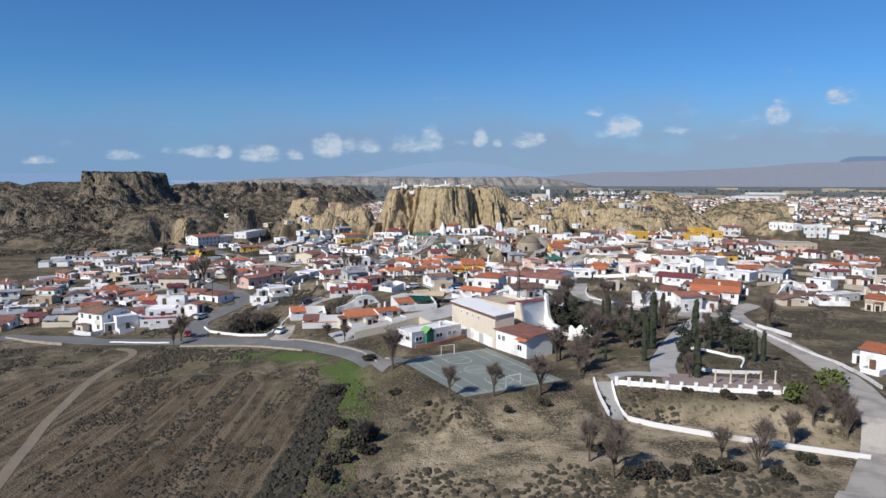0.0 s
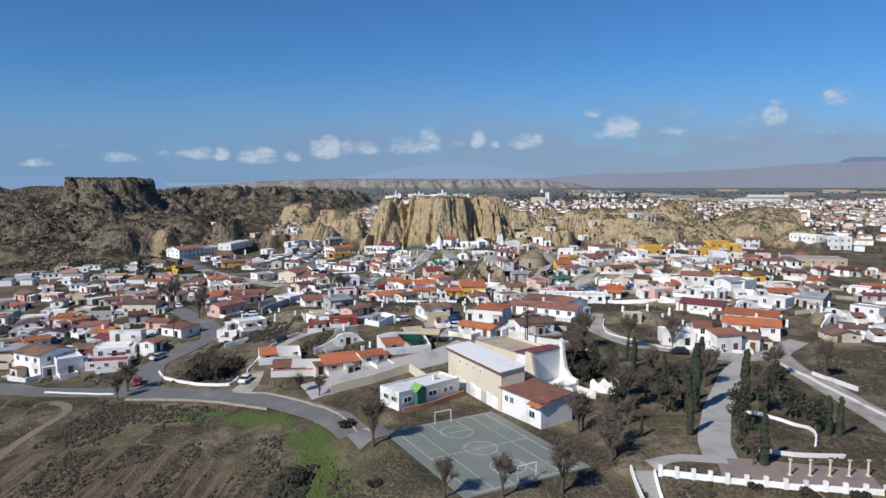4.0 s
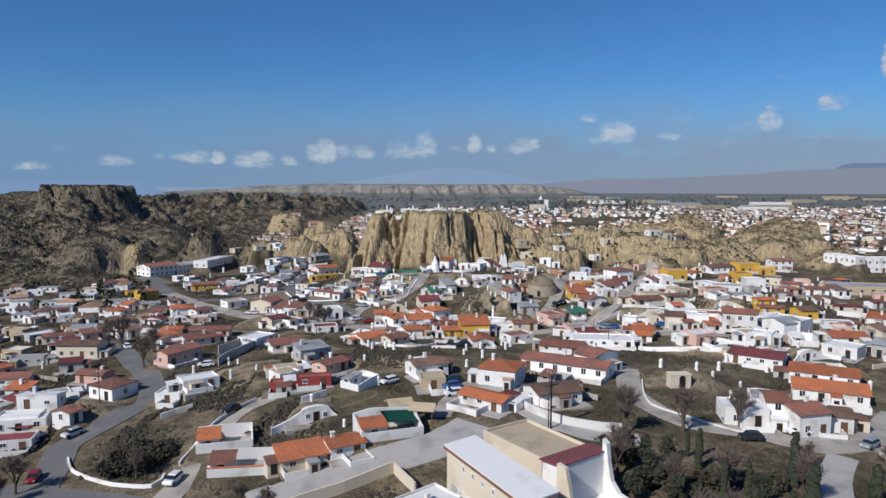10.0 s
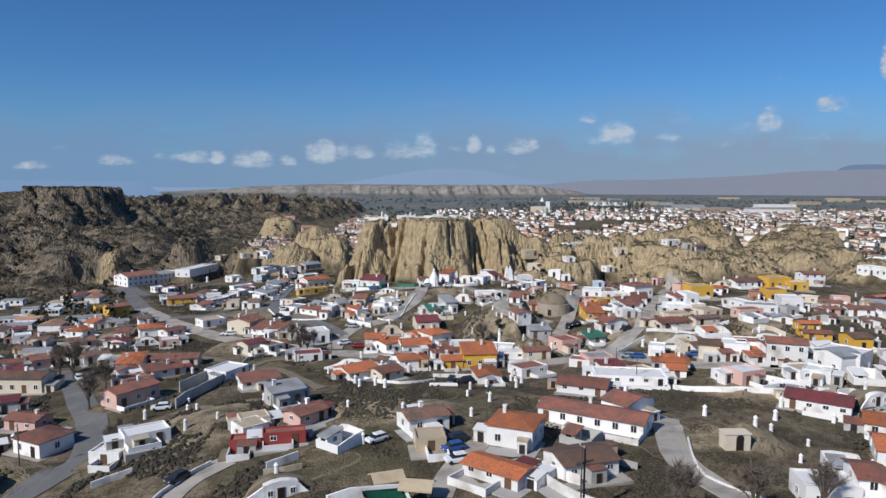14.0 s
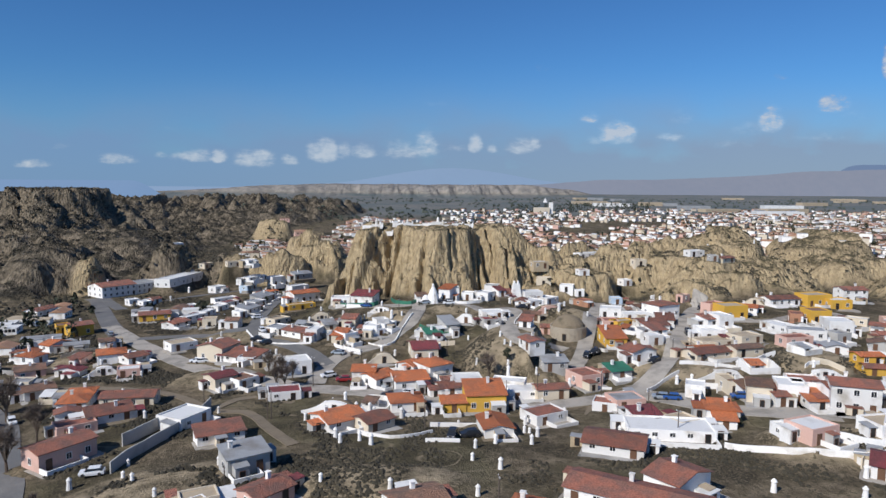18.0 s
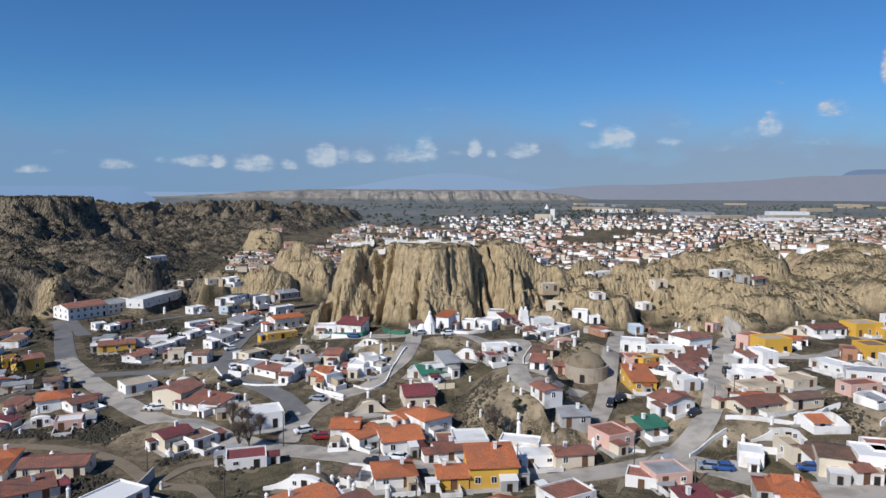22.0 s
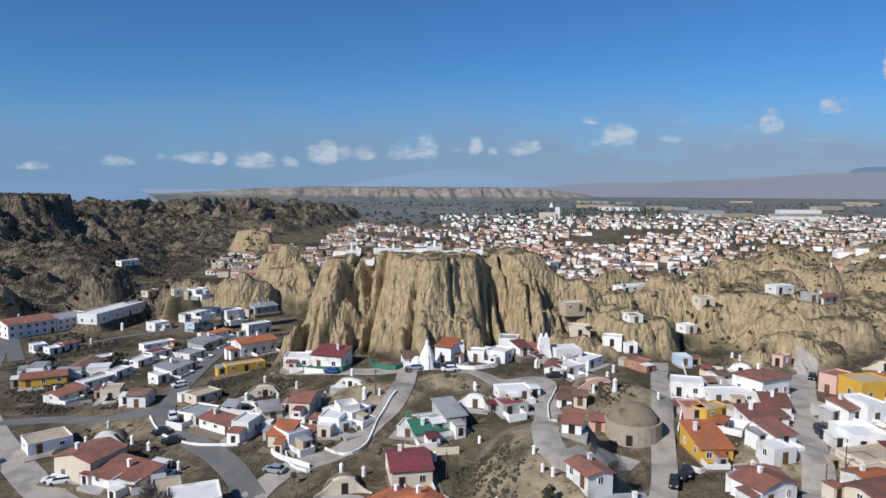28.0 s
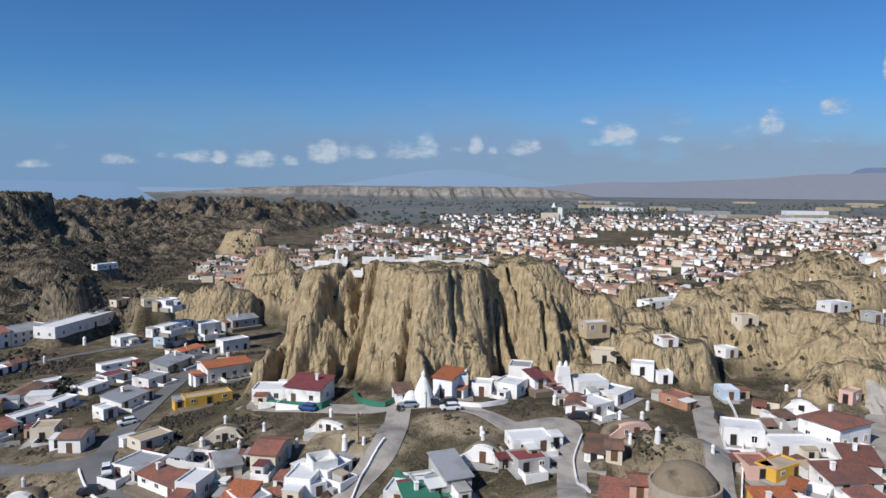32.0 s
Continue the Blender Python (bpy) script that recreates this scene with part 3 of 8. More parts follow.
    colour = mix(attr("grass"), colour, turf)
    # Far plain: distance haze painted in as grey-blue ground tones.
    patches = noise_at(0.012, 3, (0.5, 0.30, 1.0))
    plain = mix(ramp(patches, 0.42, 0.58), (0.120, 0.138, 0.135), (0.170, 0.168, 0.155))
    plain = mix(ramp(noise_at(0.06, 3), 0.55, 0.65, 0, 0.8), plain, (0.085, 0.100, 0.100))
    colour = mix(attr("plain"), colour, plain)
    # Far cliff: clay greyed for haze, in the base colour.
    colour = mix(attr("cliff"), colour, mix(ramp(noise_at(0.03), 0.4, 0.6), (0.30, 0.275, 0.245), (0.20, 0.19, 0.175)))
    links.new(colour, bsdf.inputs["Base Color"])
    bump = nodes.new("ShaderNodeBump")
    bump.inputs["Strength"].default_value, bump.inputs["Distance"].default_value = 0.9, 0.4
    links.new(fine, bump.inputs["Height"])
    crags = nodes.new("ShaderNodeBump")
    crags.inputs["Distance"].default_value = 3.0
    links.new(times(attr("rock"), ramp(rills, 0, 1, 0, 1)), crags.inputs["Height"])
    links.new(times(attr("rock"), attr("rock")), crags.inputs["Strength"])
    links.new(bump.outputs[0], crags.inputs["Normal"])
    links.new(crags.outputs[0], bsdf.inputs["Normal"])
    return m


# ---- strips that follow the ground: streets, paths, low walls ----
def along(points, every=1.5):
    """Places along a line, every so many metres, rounded at the bends."""
    ps = [Vector((x, y)) for x, y in points]
    fine_line = []
    for i in range(len(ps) - 1):
        a, b, c, d = ps[max(i - 1, 0)], ps[i], ps[i + 1], ps[min(i + 2, len(ps) - 1)]
        n = max(1, int((c - b).length / every))
        for k in range(n):
            u = k / n
            fine_line.append(0.5 * (2 * b + (c - a) * u + (2 * a - 5 * b + 4 * c - d) * u * u + (3 * b - a - 3 * c + d) * u ** 3))
    return fine_line + [ps[-1]]


def normals(line):
    out = []
    for i, p in enumerate(line):
        d = (line[min(i + 1, len(line) - 1)] - line[max(i - 1, 0)]).normalized()
        out.append(Vector((-d.y, d.x)))
    return out


LIFTS = []


def street(width, *points, material="asphalt", name="road", label="pale grey concrete street winding between the houses", lift=0.12):
    """A street draped over the ground, level across, with thick edges."""
    if material == "asphalt" and sum(p[0] for p in points) / len(points) < -52:
        material, label = "tarmac", "grey asphalt street between the houses"
    line = along(points)
    if min(p[1] for p in points) > 268:
        width *= 0.82
    lift += 0.013 * (len(LIFTS) % 7)
    LIFTS.append(lift)
    side = normals(line)
    lanes = 7
    bm = bmesh.new()
    rows = []
    for p, n in zip(line, side):
        at = [p + n * width * (k / (lanes - 1) - 0.5) for k in range(lanes)]
        hs = height([q.x for q in at], [q.y for q in at]) + lift
        rows.append([bm.verts.new((q.x, q.y, h)) for q, h in zip(at, hs)])
        rows[-1] = [bm.verts.new((at[0].x, at[0].y, hs[0] - 0.6))] + rows[-1] + [bm.verts.new((at[-1].x, at[-1].y, hs[-1] - 0.6))]
    for a, b in zip(rows, rows[1:]):
        for k in range(len(a) - 1):
            bm.faces.new((a[k], b[k], b[k + 1], a[k + 1]))
    bmesh.ops.recalc_face_normals(bm, faces=bm.faces)
    return tagged(part(name, bm, material), label, "street", "", "structure")


def low_wall(tall, thick, *points, material="white", label="low whitewashed wall along the street", smooth_line=True):
    """A wall that steps along with the ground."""
    thick = min(thick, 0.26)
    line = along(points, 1.6) if smooth_line else [Vector(p) for p in points]
    if not smooth_line:
        line = [line[i].lerp(line[i + 1], k / 6) for i in range(len(line) - 1) for k in range(6)] + [line[-1]]
    side = normals(line)
    hs = height([p.x for p in line], [p.y for p in line])
    bm = bmesh.new()
    rows = [[bm.verts.new((p.x + n.x * s, p.y + n.y * s, h + z)) for s, z in ((-thick / 2, -1.2), (-thick / 2, tall), (thick / 2, tall), (thick / 2, -1.2))]
            for p, n, h in zip(line, side, hs)]
    for a, b in zip(rows, rows[1:]):
        for k in range(3):
            bm.faces.new((a[k], a[k + 1], b[k + 1], b[k]))
    for r in (rows[0], rows[-1]):
        bm.faces.new(r)
    bmesh.ops.recalc_face_normals(bm, faces=bm.faces)
    return tagged(part("low_wall", bm, material), label, "wall")


# ---- houses ----
WORDS = {"white": "whitewashed", "cream": "cream-rendered", "grey": "grey-rendered", "yellow": "ochre-yellow", "pink": "pink-rendered", "red": "dark red",
         "blue": "pale blue", "brick": "bare brick", "earthwall": "earth-plastered", "roof_red": "weathered red tiled roof", "roof_orange": "bright orange tiled roof",
         "roof_maroon": "maroon sheet roof", "roof_brown": "old brown tiled roof", "roof_grey": "grey sheet roof", "roof_white": "flat pale roof",
         "roof_tan": "flat gravel roof", "concrete": "flat concrete roof", "green": "green sheet roof"}
ROLL = random.Random(11)
SHARED = {}
PADS = []


def opening(kind, tall, wide, material):
    """Meshes of a window or door, shared by all of that size: a frame and what it holds."""
    key = (kind, tall, wide, material)
    if key not in SHARED:
        rim, fill = bmesh.new(), bmesh.new()
        t = 0.09
        for x0, z0, x1, z1 in ((-wide / 2 - t, tall, wide / 2 + t, tall + t), (-wide / 2 - t, 0, -wide / 2, tall), (wide / 2, 0, wide / 2 + t, tall),
                               (-wide / 2 - t, -t, wide / 2 + t, 0), (-0.03, 0, 0.03, tall)):
            if kind == "window" or z1 > 0.01 and x0 != -0.03:
                box(rim, x0, -0.07, z0, x1, 0.05, z1)
        box(fill, -wide / 2, -0.02, 0, wide / 2, 0.06, tall)
        meshes = []
        for name, bm, mat in (("frame", rim, "white" if kind == "window" else "wood"), ("fill", fill, material)):
            me = bpy.data.meshes.new(kind + "_" + name)
            bm.to_mesh(me)
            bm.free()
            me.materials.append(MAT[mat])
            meshes.append(me)
        SHARED[key] = meshes
    return SHARED[key]


def put_opening(kind, owner, m, tall, wide, material):
    rim, fill = opening(kind, tall, wide, material)
    ob = new(kind, rim)
    ob.parent, ob.matrix_local = owner, m
    pane = new("pane" if kind == "window" else "door_leaf", fill)
    pane.parent = ob
    return ob


def house(x, y, turn, w, d, h, roof="gx", wall="white", tile="roof_red", base=None, glazed=True, rise=0.30, label="", parapet=0.35):
    """A house whose front runs along its own x, centred on x, y; it reaches d metres back from there.
    roof: gx (ridge along the front), gy (ridge front to back), hip, sf (falls to the front), sb (falls to the back), flat."""
    c, s = math.cos(radians(turn)), math.sin(radians(turn))
    corners = [(x + u * c - v * s, y + u * s + v * c) for u in (-w / 2, 0, w / 2) for v in (0, d / 2, d)]
    hs = height([p[0] for p in corners], [p[1] for p in corners])
    z = base if base is not None else float(min(hs[0], hs[3], hs[6]))
    if hs.max() - hs.min() > 0.7:
        PADS.append((x, y, c, s, w, d, z))
    steep_site = hs.max() - hs.min() > 2.2
    if steep_site and base is not None and w < 12:
        w, d, h = w * 0.85, min(d, 4.5), min(h, 2.5)
    top = new("house")
    top.matrix_world = pose(x, y, z, 0, 0, turn)
    a, b, over, thick = -w / 2, w / 2, 0.35, 0.16
    up = 0.82 * rise * (d / 2 if roof in ("gx", "hip") else w / 2 if roof == "gy" else d * 0.75)
    up = 0 if roof == "flat" else min(up, 2.6)
    bm = bmesh.new()
    foot = -1.3
    if roof == "flat":
        box(bm, a, 0, foot, b, d, h - 0.02)
        for x0, y0, x1, y1 in ((a, 0, b, 0.22), (a, d - 0.22, b, d), (a, 0.22, a + 0.22, d - 0.22), (b - 0.22, 0.22, b, d - 0.22)):
            box(bm, x0, y0, h - 0.02, x1, y1, h + parapet)
    else:
        low = [bm.verts.new(p) for p in ((a, 0, foot), (b, 0, foot), (b, d, foot), (a, d, foot))]
        f0, f1 = (h, h) if roof != "sb" else (h + up, h + up)
        k0, k1 = (h, h) if roof != "sf" else (h + up, h + up)
        high = [bm.verts.new(p) for p in ((a, 0, f0), (b, 0, f1), (b, d, k1), (a, d, k0))]
        bm.faces.new(low[::-1])
        if roof == "gx":
            r0, r1 = bm.verts.new((a, d / 2, h + up)), bm.verts.new((b, d / 2, h + up))
            bm.faces.new((low[0], low[1], high[1], high[0]))
            bm.faces.new((low[2], low[3], high[3], high[2]))
            bm.faces.new((low[1], low[2], high[2], r1, high[1]))
            bm.faces.new((low[3], low[0], high[0], r0, high[3]))
        elif roof == "gy":
            r0, r1 = bm.verts.new((0, 0, h + up)), bm.verts.new((0, d, h + up))
            bm.faces.new((low[0], low[1], high[1], r0, high[0]))
            bm.faces.new((low[2], low[3], high[3], r1, high[2]))
            bm.faces.new((low[1], low[2], high[2], high[1]))
            bm.faces.new((low[3], low[0], high[0], high[3]))
        else:
            for i in range(4):
                bm.faces.new((low[i], low[(i + 1) % 4], high[(i + 1) % 4], high[i]))
    bmesh.ops.recalc_face_normals(bm, faces=bm.faces)
    part("wall", bm, wall, top)
    bm = bmesh.new()
    if roof == "flat":
        box(bm, a + 0.22, 0.22, h - 0.016, b - 0.22, d - 0.22, h + 0.05)
    elif roof == "gx":
        k = over * 2 * up / d
        slab(bm, [(a - over, -over, h - k), (b + over, -over, h - k), (b + over, d / 2, h + up), (a - over, d / 2, h + up)], thick)
        slab(bm, [(b + over, d + over, h - k), (a - over, d + over, h - k), (a - over, d / 2 + 0.01, h + up), (b + over, d / 2 + 0.01, h + up)], thick)
    elif roof == "gy":
        k = over * 2 * up / w
        slab(bm, [(a - over, d + over, h - k), (a - over, -over, h - k), (0, -over, h + up), (0, d + over, h + up)], thick)
        slab(bm, [(b + over, -over, h - k), (b + over, d + over, h - k), (0.01, d + over, h + up), (0.01, -over, h + up)], thick)
    elif roof == "hip":
        q = min(d / 2, w / 2 - 0.2)
        k = over * 2 * up / d
        g0, g1 = (a + q, d / 2, h + up), (b - q, d / 2, h + up)
        e = [(a - over, -over, h - k), (b + over, -over, h - k), (b + over, d + over, h - k), (a - over, d + over, h - k)]
        slab(bm, [e[0], e[1], g1, g0], thick)
        slab(bm, [e[2], e[3], g0, g1], thick)
        slab(bm, [e[1], e[2], g1], thick)
        slab(bm, [e[3], e[0], g0], thick)
    elif roof == "sf":
        k = over * up / d
        slab(bm, [(a - over, -over, h - k), (b + over, -over, h - k), (b + over, d + 0.1, h + up), (a - over, d + 0.1, h + up)], thick)
    else:
        k = over * up / d
        slab(bm, [(b + over, d + over, h - k), (a - over, d + over, h - k), (a - over, -0.1, h + up), (b + over, -0.1, h + up)], thick)
    part("roof", bm, tile, top)
    if glazed:
        floors = 2 if h > 4.6 else 1
        tall = 1.15 if h > 2.4 else 0.7
        n = max(1, min(6, int(w / 2.9)))
        for floor_no in range(floors):
            sill = 1.0 + floor_no * h / floors
            if sill + tall > h - 0.1:
                continue
            door_at = ROLL.randrange(n) if floor_no == 0 and w > 2.6 else -1
            for k in range(n):
                u = a + (k + 0.5) * w / n
                if k == door_at:
                    put_opening("door", top, pose(u, 0, 0.02), min(2.05, h - 0.2), 0.95, "wood" if ROLL.random() < 0.6 else "dark")
                else:
                    put_opening("window", top, pose(u, 0, sill), tall, 0.95, "glass")
            if d > 4:
                m = max(1, min(3, int(d / 3.6)))
                for k in range(m):
                    v = (k + 0.5) * d / m
                    if c * x + s * (y - 150) > -6:
                        put_opening("window", top, pose(a, v, sill, 0, 0, -90), tall, 0.9, "glass")
                    if c * x + s * (y - 150) < 6:
                        put_opening("window", top, pose(b, v, sill, 0, 0, 90), tall, 0.9, "glass")
    if glazed and not steep_site:
        # a concrete yard round the house
        m0, m1, m2 = ROLL.uniform(0.3, 1.6), ROLL.uniform(0.3, 1.6), ROLL.uniform(1.2, 3.6)
        part("yard", block(a - m0, -m2, foot, b + m1, d * 0.6, 0.06), ROLL.choice(("concrete", "concrete", "dirt", "asphalt")), top)
    if glazed and not steep_site and w > 4.5 and ROLL.random() < 0.6:
        # a whitewashed yard wall in front
        deep, side = ROLL.uniform(2.2, 4.2), ROLL.choice((-1, 1))
        lo, hi = (a, b - w * 0.3) if side < 0 else (a + w * 0.3, b)
        bm = bmesh.new()
        box(bm, lo, -deep, foot, hi, -deep + 0.2, 1.0)
        box(bm, lo, -deep + 0.2, foot, lo + 0.2, -0.01, 1.0)
        box(bm, hi - 0.2, -deep + 0.2, foot, hi, -0.01, 1.0)
        part("yard_wall", bm, "white", top)
    if glazed and not steep_site and w > 4 and ROLL.random() < 0.45:
        # a lean-to beside the house
        side, wide, deep, tall = ROLL.choice((-1, 1)), ROLL.uniform(1.8, 3.2), ROLL.uniform(2.2, 3.6), min(h - 0.3, ROLL.uniform(1.9, 2.3))
        x0, x1 = (b + 0.01, b + wide) if side > 0 else (a - wide, a - 0.01)
        y0 = ROLL.uniform(0, max(0.1, d - deep))
        shed = part("lean_to", block(x0, y0, foot, x1, y0 + deep, tall), ROLL.choice((wall, "white", "grey")), top)
        bm = bmesh.new()
        slab(bm, [(x0 - 0.15, y0 - 0.2, tall), (x1 + 0.15, y0 - 0.2, tall), (x1 + 0.15, y0 + deep + 0.1, tall + 0.35), (x0 - 0.15, y0 + deep + 0.1, tall + 0.35)], 0.08)
        part("lean_to_roof", bm, ROLL.choice((tile, "roof_grey", "roof_white", "roof_red")), shed)
        put_opening("door", shed, pose((x0 + x1) / 2, y0, 0.02), 1.8, 0.9, "dark")
    for _ in range(ROLL.choice((0, 1, 1, 2, 2)) if glazed and not steep_site and w > 3.5 else 0):
        # small outhouses built on over the years
        wide, deep, tall = ROLL.uniform(1.5, 3.2), ROLL.uniform(1.6, 3.0), min(h - 0.2, ROLL.uniform(1.6, 2.3))
        where = ROLL.random()
        if where < 0.3:
            x0, y0 = ROLL.uniform(a, b - wide), -deep - 0.02
        elif where < 0.65:
            x0, y0 = ROLL.uniform(a - 1, b - wide + 1), d + 0.02
        else:
            x0, y0 = (a - wide - 0.02 if ROLL.random() < 0.5 else b + 0.02), ROLL.uniform(-1.0, d)
        room = part("annex", block(x0, y0, foot, x0 + wide, y0 + deep, tall), ROLL.choice((wall, "white", "white", "grey", "cream", "earthwall")), top)
        bm = bmesh.new()
        drop = ROLL.choice((0.0, 0.15, 0.4))
        slab(bm, [(x0 - 0.12, y0 - 0.12, tall + 0.004), (x0 + wide + 0.12, y0 - 0.12, tall + 0.004), (x0 + wide + 0.12, y0 + deep + 0.08, tall + 0.004 + drop), (x0 - 0.12, y0 + deep + 0.08, tall + 0.004 + drop)], 0.1)
        part("annex_roof", bm, ROLL.choice((tile, "roof_white", "roof_grey", "roof_tan", "roof_red", "roof_maroon", "concrete")), room)
        put_opening("door", room, pose(x0 + wide / 2, y0, 0.02), 1.5, 0.8, "dark")
    if glazed and roof != "flat" and w > 5 and ROLL.random() < 0.75:
        bm = bmesh.new()
        u, v = (ROLL.uniform(-0.3, 0.3) * w, ROLL.uniform(0.55, 0.75) * d)
        box(bm, u - 0.3, v - 0.3, h, u + 0.3, v + 0.3, h + up + 0.9)
        box(bm, u - 0.4, v - 0.4, h + up + 0.9, u + 0.4, v + 0.4, h + up + 1.0)
        part("chimney", bm, "white", top)
    floors_word = "two-storey" if h > 4.6 else "one-storey"
    tagged(top, label or f"{WORDS[wall]} {floors_word} house with {WORDS[tile]}", "house", "houses of the quarter")
    return top


CAVE_CHIMNEY = []


def cave_chimney(x, y, tall=1.8, z=None):
    """The white tapered chimney of a cave dwelling, standing on its mound."""
    if not CAVE_CHIMNEY:
        bm = bmesh.new()
        rings = ((0.42, -0.4), (0.40, 0.0), (0.30, 1.25), (0.28, 1.3), (0.40, 1.36), (0.40, 1.46), (0.16, 1.75), (0.04, 1.85))
        loops = [[bm.verts.new((r * math.cos(k * math.pi / 5), r * math.sin(k * math.pi / 5), h)) for k in range(10)] for r, h in rings]
        for p, q in zip(loops, loops[1:]):
            for k in range(10):
                bm.faces.new((p[k], p[(k + 1) % 10], q[(k + 1) % 10], q[k]))
        bm.faces.new(loops[-1])
        me = bpy.data.meshes.new("cave_chimney")
        bm.to_mesh(me)
        bm.free()
        me.materials.append(MAT["white"])
        CAVE_CHIMNEY.append(me)
    ob = new("cave_chimney", CAVE_CHIMNEY[0])
    k = tall / 1.85
    ob.matrix_world = pose(x, y, ground_at(x, y) if z is None else z, 0, 0, (x * 37) % 90) @ Matrix.Diagonal((max(k, 0.85), max(k, 0.85), k, 1))
    return tagged(ob, "whitewashed tapered chimney with conical cap on an earth mound", "chimney", "cave chimneys")



# ---- loose kinds: trees, bushes, vehicles, posts ----
RND = random.Random(5)
TREE_KITS = {}


def limb(bm, a, b, ra, rb, sides=5):
    """A tapered stick from a to b."""
    a, b = Vector(a), Vector(b)
    q = (b - a).to_track_quat("Z", "Y")
    rows = [[bm.verts.new(p + q @ Vector((r * math.cos(k * 2 * math.pi / sides), r * math.sin(k * 2 * math.pi / sides), 0))) for k in range(sides)] for p, r in ((a, ra), (b, rb))]
    for k in range(sides):
        bm.faces.new((rows[0][k], rows[0][(k + 1) % sides], rows[1][(k + 1) % sides], rows[1][k]))


def leaf_cloud(centre, radius, count, size, roll, flat=1.0, upright=False):
    """Verts and faces of many small leaf clumps round a centre."""
    vs, fs = [], []
    for _ in range(count):
        while True:
            p = Vector((roll.uniform(-1, 1), roll.uniform(-1, 1), roll.uniform(-1, 1)))
            if p.length < 1:
                break
        p = p.normalized() * (p.length ** 0.5)
        at = Vector(centre) + Vector((p.x * radius, p.y * radius, p.z * radius * flat))
        n = Vector((roll.uniform(-1, 1), roll.uniform(-1, 1), roll.uniform(-0.4, 1))).normalized()
        if upright:
            n = Vector((p.x, p.y, 0.25)).normalized()
        u = n.orthogonal().normalized() * size * roll.uniform(0.6, 1.3)
        v = n.cross(u).normalized() * size * roll.uniform(0.6, 1.3) * (1.8 if upright else 1)
        k = len(vs)
        vs += [at - u - v * 0.4, at + u * 0.4 - v, at + u + v * 0.5, at - u * 0.3 + v, at + n * size * 0.5]
        fs += [(k, k + 1, k + 4), (k + 1, k + 2, k + 4), (k + 2, k + 3, k + 4), (k + 3, k, k + 4)]
    return vs, fs


def cloud_mesh(name, chunks, material):
    vs, fs = [], []
    for v, f in chunks:
        k = len(vs)
        vs += v
        fs += [tuple(i + k for i in face) for face in f]
    me = bpy.data.meshes.new(name)
    me.from_pydata(vs, [], fs)
    me.materials.append(MAT[material])
    return me


def tree_kit(kind, form):
    """Trunk and crown of a tree ten units high."""
    if (kind, form) in TREE_KITS:
        return TREE_KITS[kind, form]
    roll = random.Random(kind + str(form))
    bm = bmesh.new()
    chunks = []
    if kind == "cypress":
        limb(bm, (0, 0, -0.5), (0, 0, 3), 0.28, 0.2)
        lean = roll.uniform(-0.1, 0.1)
        for k in range(13):
            z = 0.7 + k * 0.74
            r = 0.78 * (1 - ((z - 3.2) / 7.0) ** 2 * (1 if z > 3.2 else 1.6)) ** 0.5 if abs(z - 3.2) < 6.9 else 0.15
            chunks.append(leaf_cloud((lean * z * 0.3 + roll.uniform(-0.15, 0.15), roll.uniform(-0.15, 0.15), z), max(r, 0.2), 55, 0.30, roll, 0.8, True))
        leaf = "cypress"
    elif kind == "pine":
        limb(bm, (0, 0, -0.5), (0.2, 0, 5), 0.32, 0.2)
        for k in range(16):
            a, z = roll.uniform(0, 6.28), roll.uniform(2.6, 9.0)
            reach = roll.uniform(0.6, 2.6) * (1.15 - abs(z - 5) / 6)
            at = (reach * math.cos(a), reach * math.sin(a), z)
            limb(bm, (0.1, 0, max(1.5, z - 1.5)), at, 0.10, 0.03, 4)
            chunks.append(leaf_cloud(at, roll.uniform(0.9, 1.5), 60, 0.26, roll, 0.75))
        leaf = "pine"
    else:
        limb(bm, (0, 0, -0.5), (0.1, 0.05, 2.6), 0.34, 0.24, 6)
        twigs = bmesh.new()
        for k in range(11):
            a, t = k * 2.4 + roll.uniform(-0.3, 0.3), roll.uniform(0.45, 1.25)
            tip = Vector((math.cos(a) * 2.4 * t, math.sin(a) * 2.4 * t, 5.0 + 3.6 * (1.35 - t) + roll.uniform(-0.5, 0.8)))
            root = Vector((0.1, 0.05, roll.uniform(1.7, 2.6)))
            mid = root.lerp(tip, 0.5) + Vector((0, 0, 0.5))
            limb(bm, root, mid, 0.15, 0.09, 4)
            limb(bm, mid, tip, 0.09, 0.03, 4)
            for _ in range(70):
                s = roll.uniform(0.05, 1)
                o = mid.lerp(tip, s)
                e = o + Vector((roll.uniform(-1.3, 1.3), roll.uniform(-1.3, 1.3), roll.uniform(-0.2, 1.6)))
                limb(twigs, o, e, 0.045, 0.02, 3)
        me = bpy.data.meshes.new("twigs")
        twigs.to_mesh(me)
        twigs.free()
        me.materials.append(MAT["twig"])
        leaf = None
    crown = me if leaf is None else cloud_mesh("crown", chunks, leaf)
    trunk = bpy.data.meshes.new("trunk")
    bm.to_mesh(trunk)
    bm.free()
    trunk.materials.append(MAT["bark"])
    TREE_KITS[kind, form] = (trunk, crown)
    return trunk, crown


TREE_WORDS = {"cypress": "slender dark green cypress", "pine": "spreading grey-green pine with uneven crown", "bare": "bare winter tree with fine grey-brown twigs"}


